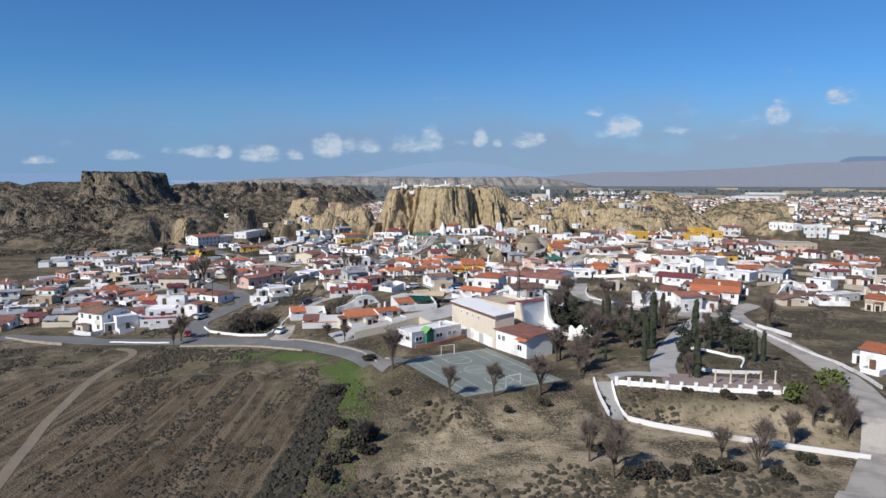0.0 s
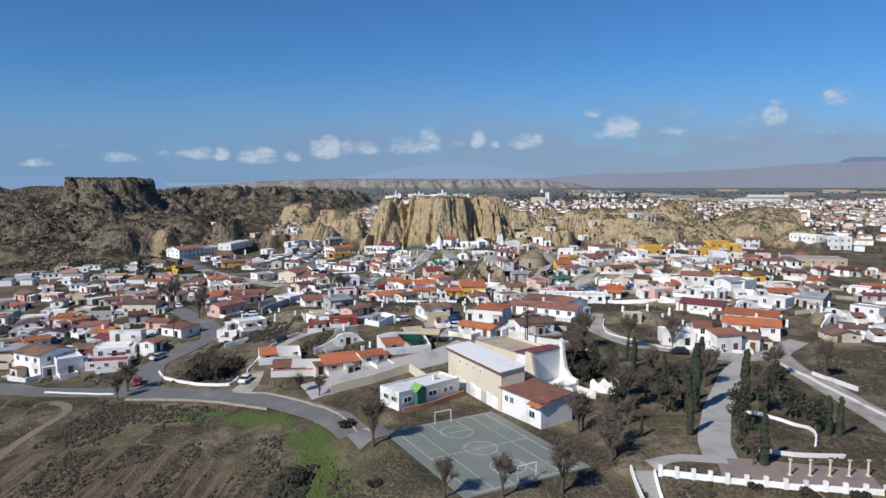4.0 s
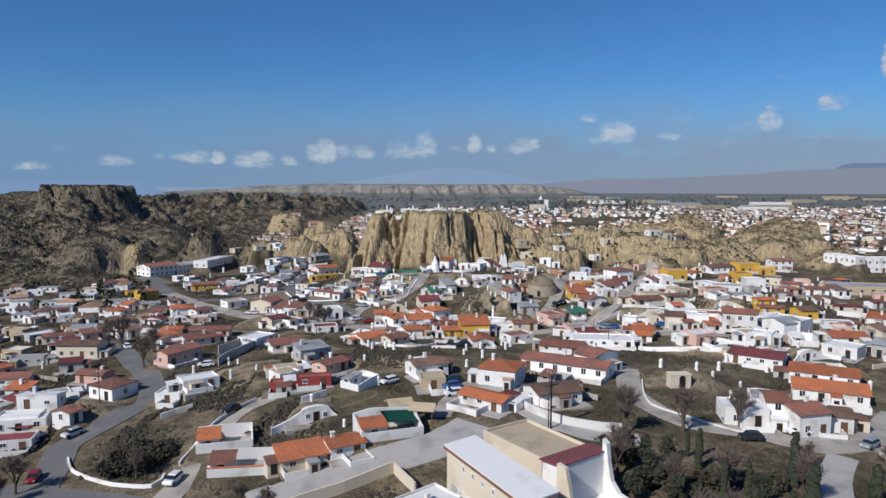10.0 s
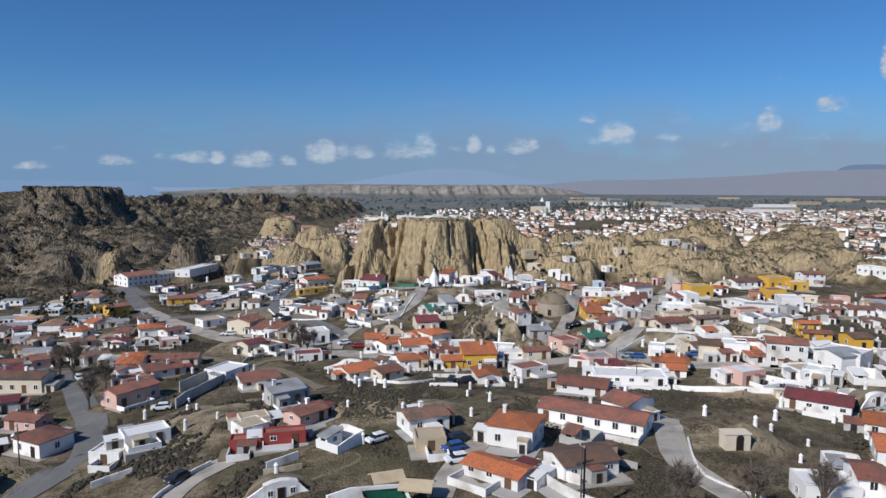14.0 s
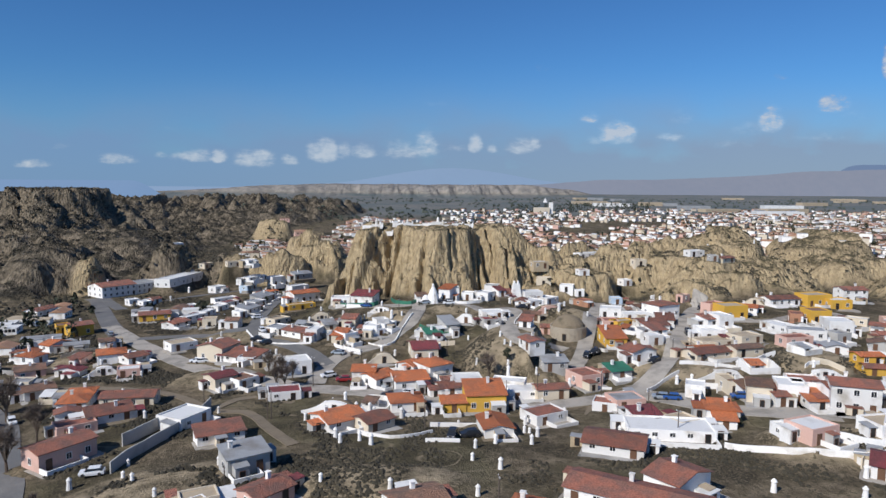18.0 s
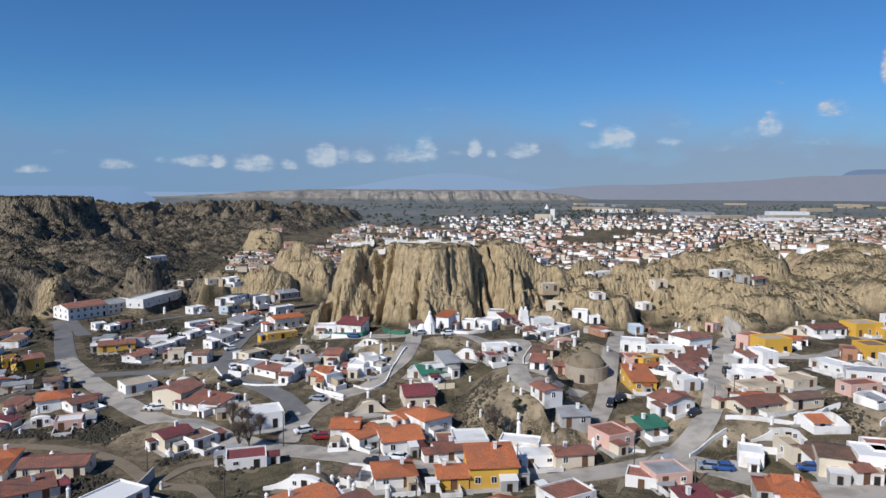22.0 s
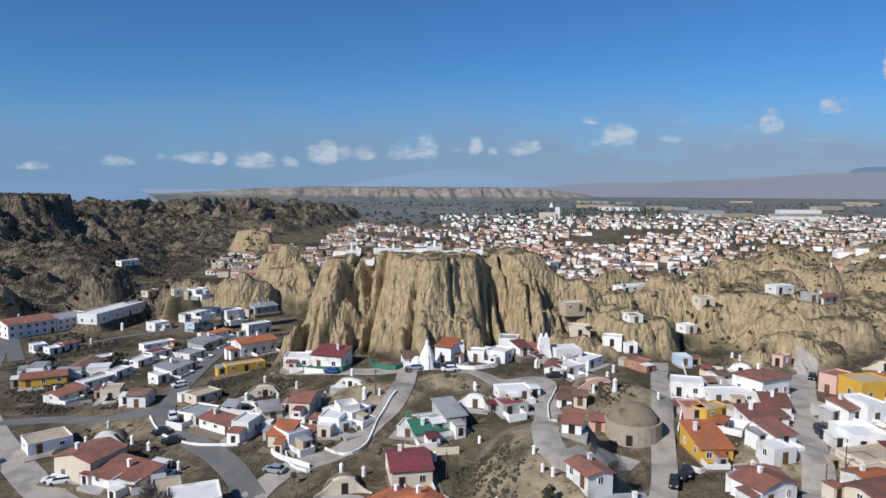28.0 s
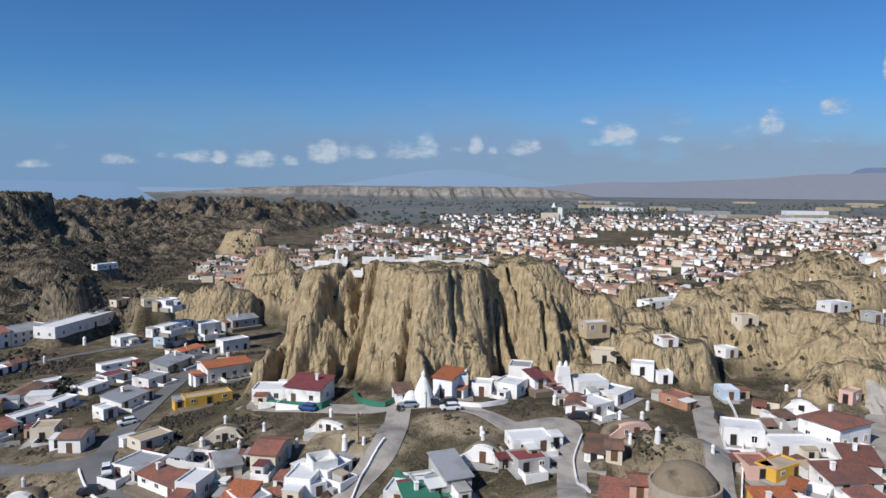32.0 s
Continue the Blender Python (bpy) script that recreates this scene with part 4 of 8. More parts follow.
def tree(x, y, tall, kind="bare"):
    trunk, crown = tree_kit(kind, RND.randrange(3))
    ob = new(kind + "_tree" if kind != "bare" else "bare_tree")
    k = max(tall, 2.0) / 10 * (1.3 if kind == "bare" else 1.0)
    ob.matrix_world = pose(x, y, ground_at(x, y), 0, 0, RND.uniform(0, 360)) @ Matrix.Diagonal((k * RND.uniform(0.9, 1.15), k, k, 1))
    for name, me in (("trunk", trunk), ("crown", crown)):
        new(name, me).parent = ob
    return tagged(ob, TREE_WORDS[kind] + " on dry earth", "tree", "trees of the park and streets")


def bush(x, y, tall, kind="shrub"):
    key = ("bush", kind)
    if key not in TREE_KITS:
        roll = random.Random(3)
        TREE_KITS[key] = cloud_mesh("bush", [leaf_cloud((roll.uniform(-0.5, 0.5), roll.uniform(-0.5, 0.5), 0.35 + roll.uniform(0, 0.25)), 0.45, 60, 0.10, roll, 0.8) for _ in range(6)], kind)
    ob = new("bush", TREE_KITS[key])
    k = max(tall, 0.6)
    ob.matrix_world = pose(x, y, ground_at(x, y), 0, 0, RND.uniform(0, 360)) @ Matrix.Diagonal((k, k * 1.1, k, 1))
    return tagged(ob, ("yellow-green bush" if kind == "bush" else "dry brown shrub") + " on the slope", "bush", "shrubs")


CAR_KITS = {}
CAR_WORDS = {"car_white": "white", "car_dark": "dark", "car_silver": "silver", "car_blue": "blue", "car_red": "red"}


def car_meshes(colour):
    if colour in CAR_KITS:
        return CAR_KITS[colour]
    bm = bmesh.new()
    rows = []
    for x, w, z0, z1 in ((-2.05, 0.70, 0.42, 0.72), (-1.95, 0.82, 0.28, 0.86), (-1.1, 0.86, 0.22, 0.92), (0.3, 0.87, 0.22, 0.95), (1.5, 0.86, 0.22, 0.98), (2.0, 0.80, 0.30, 0.92), (2.08, 0.72, 0.42, 0.74)):
        rows.append([bm.verts.new((x, s * w * k, z)) for s, k, z in ((-1, 0.95, z0), (-1, 1, (z0 + z1) / 2), (-1, 0.92, z1), (1, 0.92, z1), (1, 1, (z0 + z1) / 2), (1, 0.95, z0))])
    for a, b in zip(rows, rows[1:]):
        for k in range(6):
            bm.faces.new((a[k], a[(k + 1) % 6], b[(k + 1) % 6], b[k]))
    bm.faces.new(rows[0])
    bm.faces.new(rows[-1])
    bmesh.ops.recalc_face_normals(bm, faces=bm.faces)
    cabin, glass = bmesh.new(), bmesh.new()
    for target, grow, low, high in ((glass, 0.0, 0.90, 1.36), (cabin, 0.02, 1.35, 1.46)):
        f = (low - 0.9) / 0.5
        vs = [target.verts.new((x, y, z)) for z, g in ((low, f), (high, (high - 0.9) / 0.5))
              for x, y in ((-1.15 + 0.65 * g, -0.80 + 0.13 * g), (1.85 - 0.45 * g, -0.80 + 0.13 * g), (1.85 - 0.45 * g, 0.80 - 0.13 * g), (-1.15 + 0.65 * g, 0.80 - 0.13 * g))]
        for face in ((3, 2, 1, 0), (4, 5, 6, 7), (0, 1, 5, 4), (1, 2, 6, 5), (2, 3, 7, 6), (3, 0, 4, 7)):
            target.faces.new([vs[i] for i in face])
    wheel = bmesh.new()
    bmesh.ops.create_cone(wheel, cap_ends=True, segments=12, radius1=0.32, radius2=0.32, depth=0.22, matrix=Matrix.Rotation(math.pi / 2, 4, "X"))
    lamp = block(-0.03, -0.14, -0.07, 0.03, 0.14, 0.07)
    out = {}
    for name, b, mat in (("body", bm, colour), ("roof_panel", cabin, colour), ("glazing", glass, "glass"), ("wheel", wheel, "tyre"), ("headlight", lamp, "white"), ("tail_light", block(-0.03, -0.1, -0.1, 0.03, 0.1, 0.1), "red")):
        me = bpy.data.meshes.new(name)
        b.to_mesh(me)
        b.free()
        me.materials.append(MAT[mat])
        out[name] = me
    CAR_KITS[colour] = out
    return out


def vehicle(x, y, turn, colour="car_white"):
    kit = car_meshes(colour)
    ob = new("parked_car")
    c, s = math.cos(radians(turn)), math.sin(radians(turn))
    hs = height([x, x + 1.5 * c, x - 1.5 * c], [y, y + 1.5 * s, y - 1.5 * s])
    ob.matrix_world = pose(x, y, float(max(hs)) + 0.13, 0, 0, turn)
    for name, spots in (("body", [(0, 0, 0)]), ("roof_panel", [(0, 0, 0)]), ("glazing", [(0, 0, 0)]), ("wheel", [(-1.3, -0.76, 0.32), (-1.3, 0.76, 0.32), (1.3, -0.76, 0.32), (1.3, 0.76, 0.32)]),
                        ("headlight", [(-2.03, -0.5, 0.66), (-2.03, 0.5, 0.66)]), ("tail_light", [(2.06, -0.52, 0.74), (2.06, 0.52, 0.74)])):
        for spot in spots:
            p = new(name, kit[name])
            p.parent, p.location = ob, spot
    return tagged(ob, f"{CAR_WORDS[colour]} compact car parked on the street", "car", "parked cars")


def post(x, y, tall):
    tall = max(4.0, min(tall, 11))
    ob = new("utility_pole")
    ob.matrix_world = pose(x, y, ground_at(x, y), 0, 0, (x * 53) % 180)
    bm = bmesh.new()
    limb(bm, (0, 0, -0.6), (0, 0, tall), 0.13, 0.08, 7)
    part("pole", bm, "pole", ob)
    part("cross_arm", block(-0.55, -0.05, tall - 0.55, 0.55, 0.05, tall - 0.43), "metal", ob)
    for u in (-0.45, 0.0, 0.45):
        part("insulator", block(u - 0.04, -0.04, tall - 0.43, u + 0.04, 0.04, tall - 0.25), "white", ob)
    return tagged(ob, "weathered wooden utility pole with a short cross arm", "pole", "utility poles")


def turned(rings, sides=14, closed=True):
    """A turned solid: rings of radius and height."""
    bm = bmesh.new()
    loops = [[bm.verts.new((r * math.cos(k * 2 * math.pi / sides), r * math.sin(k * 2 * math.pi / sides), h)) for k in range(sides)] for r, h in rings]
    for p, q in zip(loops, loops[1:]):
        for k in range(sides):
            bm.faces.new((p[k], p[(k + 1) % sides], q[(k + 1) % sides], q[k]))
    if closed:
        bm.faces.new(loops[-1])
    return bm


# ---- the school with its court ----
def school():
    hall = house(6.1, 150.6, -63, 19.9, 4.8, 7.0, "sf", "cream", "roof_white", base=10.3, glazed=False, rise=0.16, label="tall cream school hall with stained walls and a white sheet roof")
    hall.name = "school_hall"
    for k in range(4):
        put_opening("window", hall, pose(-5.0 + k * 2.6, 0, 5.0), 0.7, 0.5, "glass")
    part("roof_edge", block(-10.3, -0.42, 6.55, 10.3, -0.34, 6.9), "roof_red", hall, "thin red roof edge")
    for k in range(9):
        u = -8.6 + k * 1.95
        part("base_panel", block(u, -0.05, -0.4, u + 1.95, 0.01, 1.9 + 0.22 * ((k * 2) % 3)), "white" if k % 3 else "grey", hall, "flaking pale plaster")
    wing = house(13.5, 137.8, -56, 10.3, 7.0, 4.2, "sf", "white", "roof_red", base=10.3, glazed=False, rise=0.12, label="white school wing with a brown-red roof")
    wing.name = "school_wing"
    for u in (-3.6, -2.2):
        put_opening("window", wing, pose(u, 0, 2.2), 1.0, 0.8, "glass")
    put_opening("window", wing, pose(3.0, 0, 1.2), 1.1, 1.3, "glass")
    bm = bmesh.new()
    slab(bm, [(2.6, -0.9, 3.5), (5.6, -0.9, 3.5), (5.6, 1.4, 4.35), (2.6, 1.4, 4.35)], 0.14)
    part("porch_roof", bm, "roof_orange", wing)
    annex = house(-1.8, 146.7, 41, 14.2, 5.6, 2.9, "flat", "white", "roof_white", base=10.3, glazed=False, label="low white flat-roofed classroom block with a green porch")
    annex.name = "classroom_block"
    for u in (-5.2, 0.6, 3.6, 5.0):
        put_opening("window", annex, pose(u, 0, 1.2), 0.8, 1.7 if u < 2 else 0.8, "glass")
    for v in (1.3, 3.6):
        put_opening("window", annex, pose(-7.25, v, 1.5, 0, 0, -90), 0.7, 1.2, "glass")
    bm = bmesh.new()
    slab(bm, [(-3.9, 1.4, 2.7), (-3.9, -0.9, 2.7), (-2.5, -0.9, 3.8), (-2.5, 1.4, 3.8)], 0.10)
    slab(bm, [(-1.1, -0.9, 2.7), (-1.1, 1.4, 2.7), (-2.49, 1.4, 3.8), (-2.49, -0.9, 3.8)], 0.10)
    part("porch_roof", bm, "porch", annex, "bright green gabled porch roof")
    part("porch_front", block(-3.5, -0.7, 0, -1.5, 0.0, 3.1), "green", annex, "dark green porch front")
    part("vent", block(3.0, 2.4, 2.9, 3.6, 3.0, 3.9), "white", annex)
    behind = house(11.0, 161.4, -56, 13.3, 9.0, 6.0, "flat", "cream", "roof_tan", base=10.4, glazed=False, parapet=0.5, label="pale building with a flat gravel roof behind the hall")
    church = house(19.8, 152.1, 36, 8.8, 3.4, 7.9, "sb", "white", "roof_maroon", base=10.3, glazed=False, rise=0.10, label="tall white chapel wall with curved buttresses and a maroon roof")
    church.name = "chapel"

    def buttress(x0, x1, profile, colour, label):
        bm = bmesh.new()
        sides = [[bm.verts.new((x, v, z)) for v, z in profile] for x in (x0, x1)]
        for vs in sides:
            bm.faces.new(vs)
        n = len(profile)
        for k in range(n):
            bm.faces.new((sides[0][k], sides[0][(k + 1) % n], sides[1][(k + 1) % n], sides[1][k]))
        bmesh.ops.recalc_face_normals(bm, faces=bm.faces)
        part("buttress", bm, colour, church, label)

    buttress(-4.9, -4.3, [(0.3, -1), (0.3, 8.6), (-1.2, 8.4), (-2.0, 5.4), (-2.7, 2.6), (-3.4, -1)], "cream", "cream sloping buttress")
    buttress(3.9, 4.6, [(0.3, -1), (0.3, 9.9), (-0.4, 9.4), (-0.8, 6.6), (-1.4, 4.3), (-2.6, 3.1), (-4.3, 2.8), (-4.3, -1)], "white", "white curved buttress wall")
    part("front_room", block(-4.0, -4.4, -1, 3.8, -0.02, 2.3), "white", church)
    for k in range(7):
        part("pergola_beam", block(-3.8 + k * 0.8, -6.6, 1.9, -3.62 + k * 0.8, -4.41, 2.1), "white", church)
    part("pergola_rail", block(-4.0, -6.75, 1.7, 1.6, -6.6, 1.9), "white", church)
    for u in (-3.9, 1.4):
        part("pergola_post", block(u, -6.75, -1, u + 0.15, -6.6, 1.7), "white", church)
    part("side_wall", block(3.9, -9.0, -1, 4.3, -4.31, 1.8), "white", church)
    # wavy garden wall
    wave = new("wavy_wall")
    wave.matrix_world = pose(30.8, 149.6, ground_at(30.8, 149.6), 0, 0, -20)
    bm = bmesh.new()
    for side in (-0.15, 0.15):
        top = [(u * 0.4 - 3, 2.0 + 0.5 * math.sin(u * 1.25) + 0.05 * u) for u in range(16)]
        vs = [bm.verts.new((u, side, z)) for u, z in top] + [bm.verts.new((3, side, -1.5)), bm.verts.new((-3, side, -1.5))]
        bm.faces.new(vs)
    bm.verts.ensure_lookup_table()
    for k in range(18):
        bm.faces.new((bm.verts[k], bm.verts[(k + 1) % 18], bm.verts[18 + (k + 1) % 18], bm.verts[18 + k]))
    bmesh.ops.recalc_face_normals(bm, faces=bm.faces)
    part("wall_panel", bm, "white", wave)
    tagged(wave, "white garden wall with a wavy top", "wall")
    # the black cross
    cross = new("cross")
    cross.matrix_world = pose(19.6, 178.0, ground_at(19.6, 178), 0, 0, 30)
    bm = bmesh.new()
    limb(bm, (0, 0, -0.5), (0, 0, 9.5), 0.16, 0.14, 6)
    part("upright", bm, "pole", cross)
    part("cross_beam", block(-1.5, -0.1, 7.6, 1.5, 0.1, 7.85), "pole", cross)
    tagged(cross, "tall dark wooden cross on a bank", "cross")


MAT["mound_earth"] = paint("mound_earth", (0.205, 0.163, 0.110), 0.98, 0.28, 2.2, 0.5, (0.085, 0.072, 0.046), 0.50)
MAT["porch"] = paint("bright_green_sheet", (0.16, 0.36, 0.09), 0.6, 0.1, 2, 0.1)
school()


def court():
    m = pose(6.2, 125.5, 10.22, 0, 0, -61.8)
    pad = new("sports_court")
    pad.matrix_world = m
    part("surface", block(-13.0, -10.2, -0.5, 13.0, 10.2, 0.10), "court", pad)
    lines = [(-12.4, -8.5, 12.4, -8.4), (-12.4, 8.4, 12.4, 8.5), (-12.4, -8.4, -12.3, 8.4), (12.3, -8.4, 12.4, 8.4), (-0.05, -8.4, 0.05, 8.4), (-12.2, -2.5, -7.5, -2.4), (-12.2, 2.4, -7.5, 2.5),
             (-7.5, -2.5, -7.4, 2.5), (7.5, -2.5, 12.2, -2.4), (7.5, 2.4, 12.2, 2.5), (7.4, -2.5, 7.5, 2.5), (-12.2, -5.5, 12.2, -5.42), (-12.2, 5.42, 12.2, 5.5)]
    for a, b, c, d in lines:
        part("line", block(a, b, 0.09, c, d, 0.105), "line", pad)
    for cx in (-7.4, 7.4, 0.0):
        bm = bmesh.new()
        for k in range(28):
            t0, t1 = k * math.pi / 14, (k + 1) * math.pi / 14
            quad = [(cx + r * math.cos(t), r * math.sin(t)) for r, t in ((2.5, t0), (2.6, t0), (2.6, t1), (2.5, t1))]
            lo, hi = [bm.verts.new((*p, 0.09)) for p in quad], [bm.verts.new((*p, 0.108)) for p in quad]
            bm.faces.new(hi)
            bm.faces.new((lo[1], lo[2], hi[2], hi[1]))
            bm.faces.new((lo[3], lo[0], hi[0], hi[3]))
        part("circle_line", bm, "line", pad)
    tagged(pad, "worn grey-green sports court with faded lines", "court", "", "structure")
    for u, turn in ((12.0, 0), (-12.0, 180)):
        goal = new("goal")
        goal.matrix_world = m @ pose(u, 0, 0.1, 0, 0, turn)
        for v in (-1.5, 1.5):
            part("post", block(-0.05, v - 0.05, 0, 0.05, v + 0.05, 2.1), "white", goal)
            part("brace", block(0.0, v - 0.03, 0.0, 1.0, v + 0.03, 0.06), "metal", goal)
        part("crossbar", block(-0.05, -1.45, 2.0, 0.05, 1.45, 2.1), "white", goal)
        tagged(goal, "white metal goal frame on the sports court", "goal", "goals")


court()


# ---- the park and its terrace ----
def park():
    top = [(30.0, 115.6), (38.0, 113.0), (47.0, 110.6), (56.0, 108.6)]
    low_wall(0.7, 0.35, *top, label="white parapet with piers round the terrace")
    for k in range(13):
        u = k / 12 * 3
        i = min(int(u), 2)
        x, y = Vector(top[i]).lerp(Vector(top[i + 1]), u - i)
        pier = part("pier", block(-0.28, -0.28, -0.4, 0.28, 0.28, 1.25), "white")
        pier.matrix_world = pose(x, y, ground_at(x, y), 0, 0, -15)
        tagged(pier, "square white pier of the terrace parapet", "pier", "parapet piers")
    low_wall(0.8, 0.35, (29.8, 107.8), (33, 104.8), (40, 101.0), (48, 97.2), (60, 92.0), label="white boundary wall along the foot of the slope")
    low_wall(0.8, 0.3, (29.2, 115.6), (29.6, 111.5), (29.9, 107.8), label="white stair wall running down the slope")
    low_wall(0.8, 0.3, (26.2, 116.4), (26.6, 112), (27.0, 108.2), label="white stair wall running down the slope")
    stair = new("stairs")
    stair.matrix_world = pose(0, 0, 0)
    for k in range(22):
        y = 116.2 - k * 0.39
        z = ground_at(27.9, y)
        part("step", block(26.5, y - 0.42, z - 0.6, 29.4, y, z + 0.12), "concrete", stair)
    tagged(stair, "concrete steps between white walls on the slope", "stairs", "", "structure")
    pad = new("terrace_paving")
    pad.matrix_world = pose(47.5, 114.2, 11.5, 0, 0, -14)
    part("paving", block(-9.5, -2.6, -0.5, 9.5, 3.2, 0.10), "paver", pad, "worn mauve-grey brick paving")
    tagged(pad, "brick-paved terrace behind the white parapet", "terrace", "", "structure")
    for k in range(5):
        u = 0.42 + 0.58 * k / 4
        x, y = 39.0 + 17.5 * u, 114.6 - 4.0 * u + 2.5 * u * u
        col = new("column")
        col.matrix_world = pose(x, y, ground_at(x, y))
        part("shaft", turned([(0.20, -0.2), (0.20, 0.2), (0.15, 0.25), (0.13, 2.1), (0.15, 2.15)]), "cream", col)
        part("base", block(-0.25, -0.25, -0.3, 0.25, 0.25, 0.2), "cream", col)
        part("capital", block(-0.19, -0.19, 2.15, 0.19, 0.19, 2.32), "cream", col)
        tagged(col, "free-standing cream stone column on the terrace", "column", "terrace columns")
    street(4.6, (39.5, 119), (41, 125), (44, 132), (48, 141), (54, 152), (60, 163), (66, 171), material="concrete", name="path", label="pale paved park path")
    street(2.2, (40, 118), (34, 119), (29, 117), material="concrete", name="path", label="pale paved park path")
    low_wall(0.5, 0.3, (50.5, 140), (54.5, 138.6), (57.5, 134.5), (57.8, 128.5), (55, 123), label="low white kerb wall along the park path")
    low_wall(0.6, 0.3, (57, 119), (50, 119.6), (46, 121.5), label="low white kerb wall along the park path")


park()


# ---- landmarks at the foot of the mesa ----
def landmarks():
    spire = new("chapel_cone")
    spire.matrix_world = pose(-1.6, 362.5, ground_at(-1.6, 362.5) - 0.3)
    part("cone", turned([(3.0, -2), (2.8, 0), (2.2, 2.2), (1.5, 4.2), (0.8, 5.8), (0.45, 6.3), (0.45, 7.0), (0.1, 7.6)]), "white", spire)
    part("shoulder", turned([(2.0, -2), (2.0, 0.5), (1.2, 2.6), (0.5, 3.4)]), "white", spire).location = (-2.6, -0.6, 0)
    tagged(spire, "whitewashed cone-shaped cave house tower at the foot of the mesa", "tower")
    tower = new("white_tower")
    tower.matrix_world = pose(29.4, 372.5, ground_at(29.4, 372.5) - 0.4, 0, 0, 10)
    bm = bmesh.new()
    rows = [[bm.verts.new((x * w, y * w * 0.7, z)) for x, y in ((-1, -1), (1, -1), (1, 1), (-1, 1))] for w, z in ((2.3, -2), (2.0, 1.0), (1.5, 4.0), (1.25, 6.6), (1.2, 6.8))]
    for a, b in zip(rows, rows[1:]):
        for k in range(4):
            bm.faces.new((a[k], a[(k + 1) % 4], b[(k + 1) % 4], b[k]))
    bm.faces.new(rows[-1])
    part("body", bm, "white", tower)
    for u in (-0.7, 0.7):
        part("pinnacle", turned([(0.5, 6.4), (0.45, 7.1), (0.5, 7.2), (0.2, 7.9)], 10), "white", tower).location = (u, 0, 0)
    tagged(tower, "tapered white tower with two pinnacles", "tower")
    wall = new("mesa_parapet")
    wall.matrix_world = pose(0, 0, 0)
    for k in range(12):
        x0, x1 = -36 + k * 4.2, -36 + (k + 1) * 4.2
        z = ground_at((x0 + x1) / 2, 404) - 0.2
        part("wall_section", block(x0, 403.8, z - 0.6, x1 - 0.02, 404.2, z + 1.3), "white", wall)
        part("pier", block(x1 - 0.35, 403.7, z, x1 + 0.25, 404.3, z + 1.9), "white", wall)
    for x, t in ((-26, 3.4), (-24.4, 2.6), (-0.2, 3.0), (-13, 2.4)):
        z = ground_at(x, 404.5)
        part("turret", turned([(0.6, -0.5), (0.5, t * 0.6), (0.55, t * 0.65), (0.35, t * 0.8), (0.1, t)], 10), "white", wall).location = (x, 404.6, z)
    tagged(wall, "whitewashed parapet with piers along the mesa top", "wall")
    # round stone house
    rnd = new("round_house")
    rnd.matrix_world = pose(40.5, 326.5, ground_at(40.5, 323) - 0.5)
    part("wall", turned([(5.6, -3), (5.6, 4.2), (5.2, 4.2), (5.2, 3.6)], 26, False), "stone", rnd, "grey rubble stone wall")
    part("earth_roof", turned([(5.25, 3.6), (4.7, 5.0), (3.4, 6.4), (1.6, 7.3), (0.3, 7.6)], 20), "mound_earth", rnd)
    put_opening("door", rnd, pose(-2.2, -5.25, 0.5, 0, 0, -22), 2.0, 1.0, "dark")
    tagged(rnd, "round stone-walled cave house under an earth mound", "house")
    # the cave house with its plastered front
    cave = new("cave_house")
    cave.matrix_world = pose(50.0, 200.6, ground_at(50, 200.2) - 0.2, 0, 0, 2)
    bm = bmesh.new()
    box(bm, -2.1, 0, -1, 2.1, 2.5, 3.0)
    box(bm, -2.25, -0.12, 3.0, 2.25, 2.5, 3.2)
    part("front_wall", bm, "cream", cave)
    put_opening("door", cave, pose(0.3, 0, 0.3), 2.1, 1.1, "dark")
    part("arch", turned([(0.62, 0), (0.62, 0.12)], 12), "dark", cave).matrix_local = pose(0.3, -0.03, 2.4, 90, 0, 0)
    tagged(cave, "cream-plastered cave house front with a dark arched door", "cave house")
    # thatched shelters in the yard
    for x, y, turn in ((-7.0, 187.0, 20), (-2.5, 184.0, -10)):
        hut = new("shelter")
        hut.matrix_world = pose(x, y, ground_at(x, y), 0, 0, turn)
        for u in (-1.9, 1.9):
            for v in (-1.4, 1.4):
                bm = bmesh.new()
                limb(bm, (u, v, -0.5), (u, v, 2.3), 0.1, 0.09)
                part("post", bm, "wood", hut)
        bm = bmesh.new()
        slab(bm, [(-2.4, -1.9, 2.2), (2.4, -1.9, 2.2), (2.4, 0, 3.1), (-2.4, 0, 3.1)], 0.2)
        slab(bm, [(2.4, 1.9, 2.2), (-2.4, 1.9, 2.2), (-2.4, 0.01, 3.1), (2.4, 0.01, 3.1)], 0.2)
        part("thatch", bm, "earthwall", hut)
        tagged(hut, "open timber shelter with a brown thatched roof", "shelter", "yard shelters")


landmarks()

# ---- the quarter ----
house(-1.1, 208.2, 25, 7.7, 6.0, 2.8, "gx", "white", "roof_brown", base=13.2)
house(12.1, 200.5, -22, 7.8, 8.0, 3.6, "hip", "white", "roof_orange", base=13.5)
house(27.3, 210.1, -30, 19.3, 7.0, 2.6, "gx", "white", "roof_red", base=13.2)
house(31.6, 236.8, -21, 10.7, 8.0, 1.9, "gx", "white", "roof_red", base=11.2)
house(38.7, 217.0, 38, 8.4, 6.0, 3.4, "gy", "white", "roof_red", base=12.6)
house(-33.5, 214.9, 27, 5.4, 4.0, 2.4, "flat", "cream", "roof_tan", base=10.8)
house(-32.9, 205.8, 9, 5.4, 3.0, 1.9, "flat", "red", "roof_red", base=10.6)
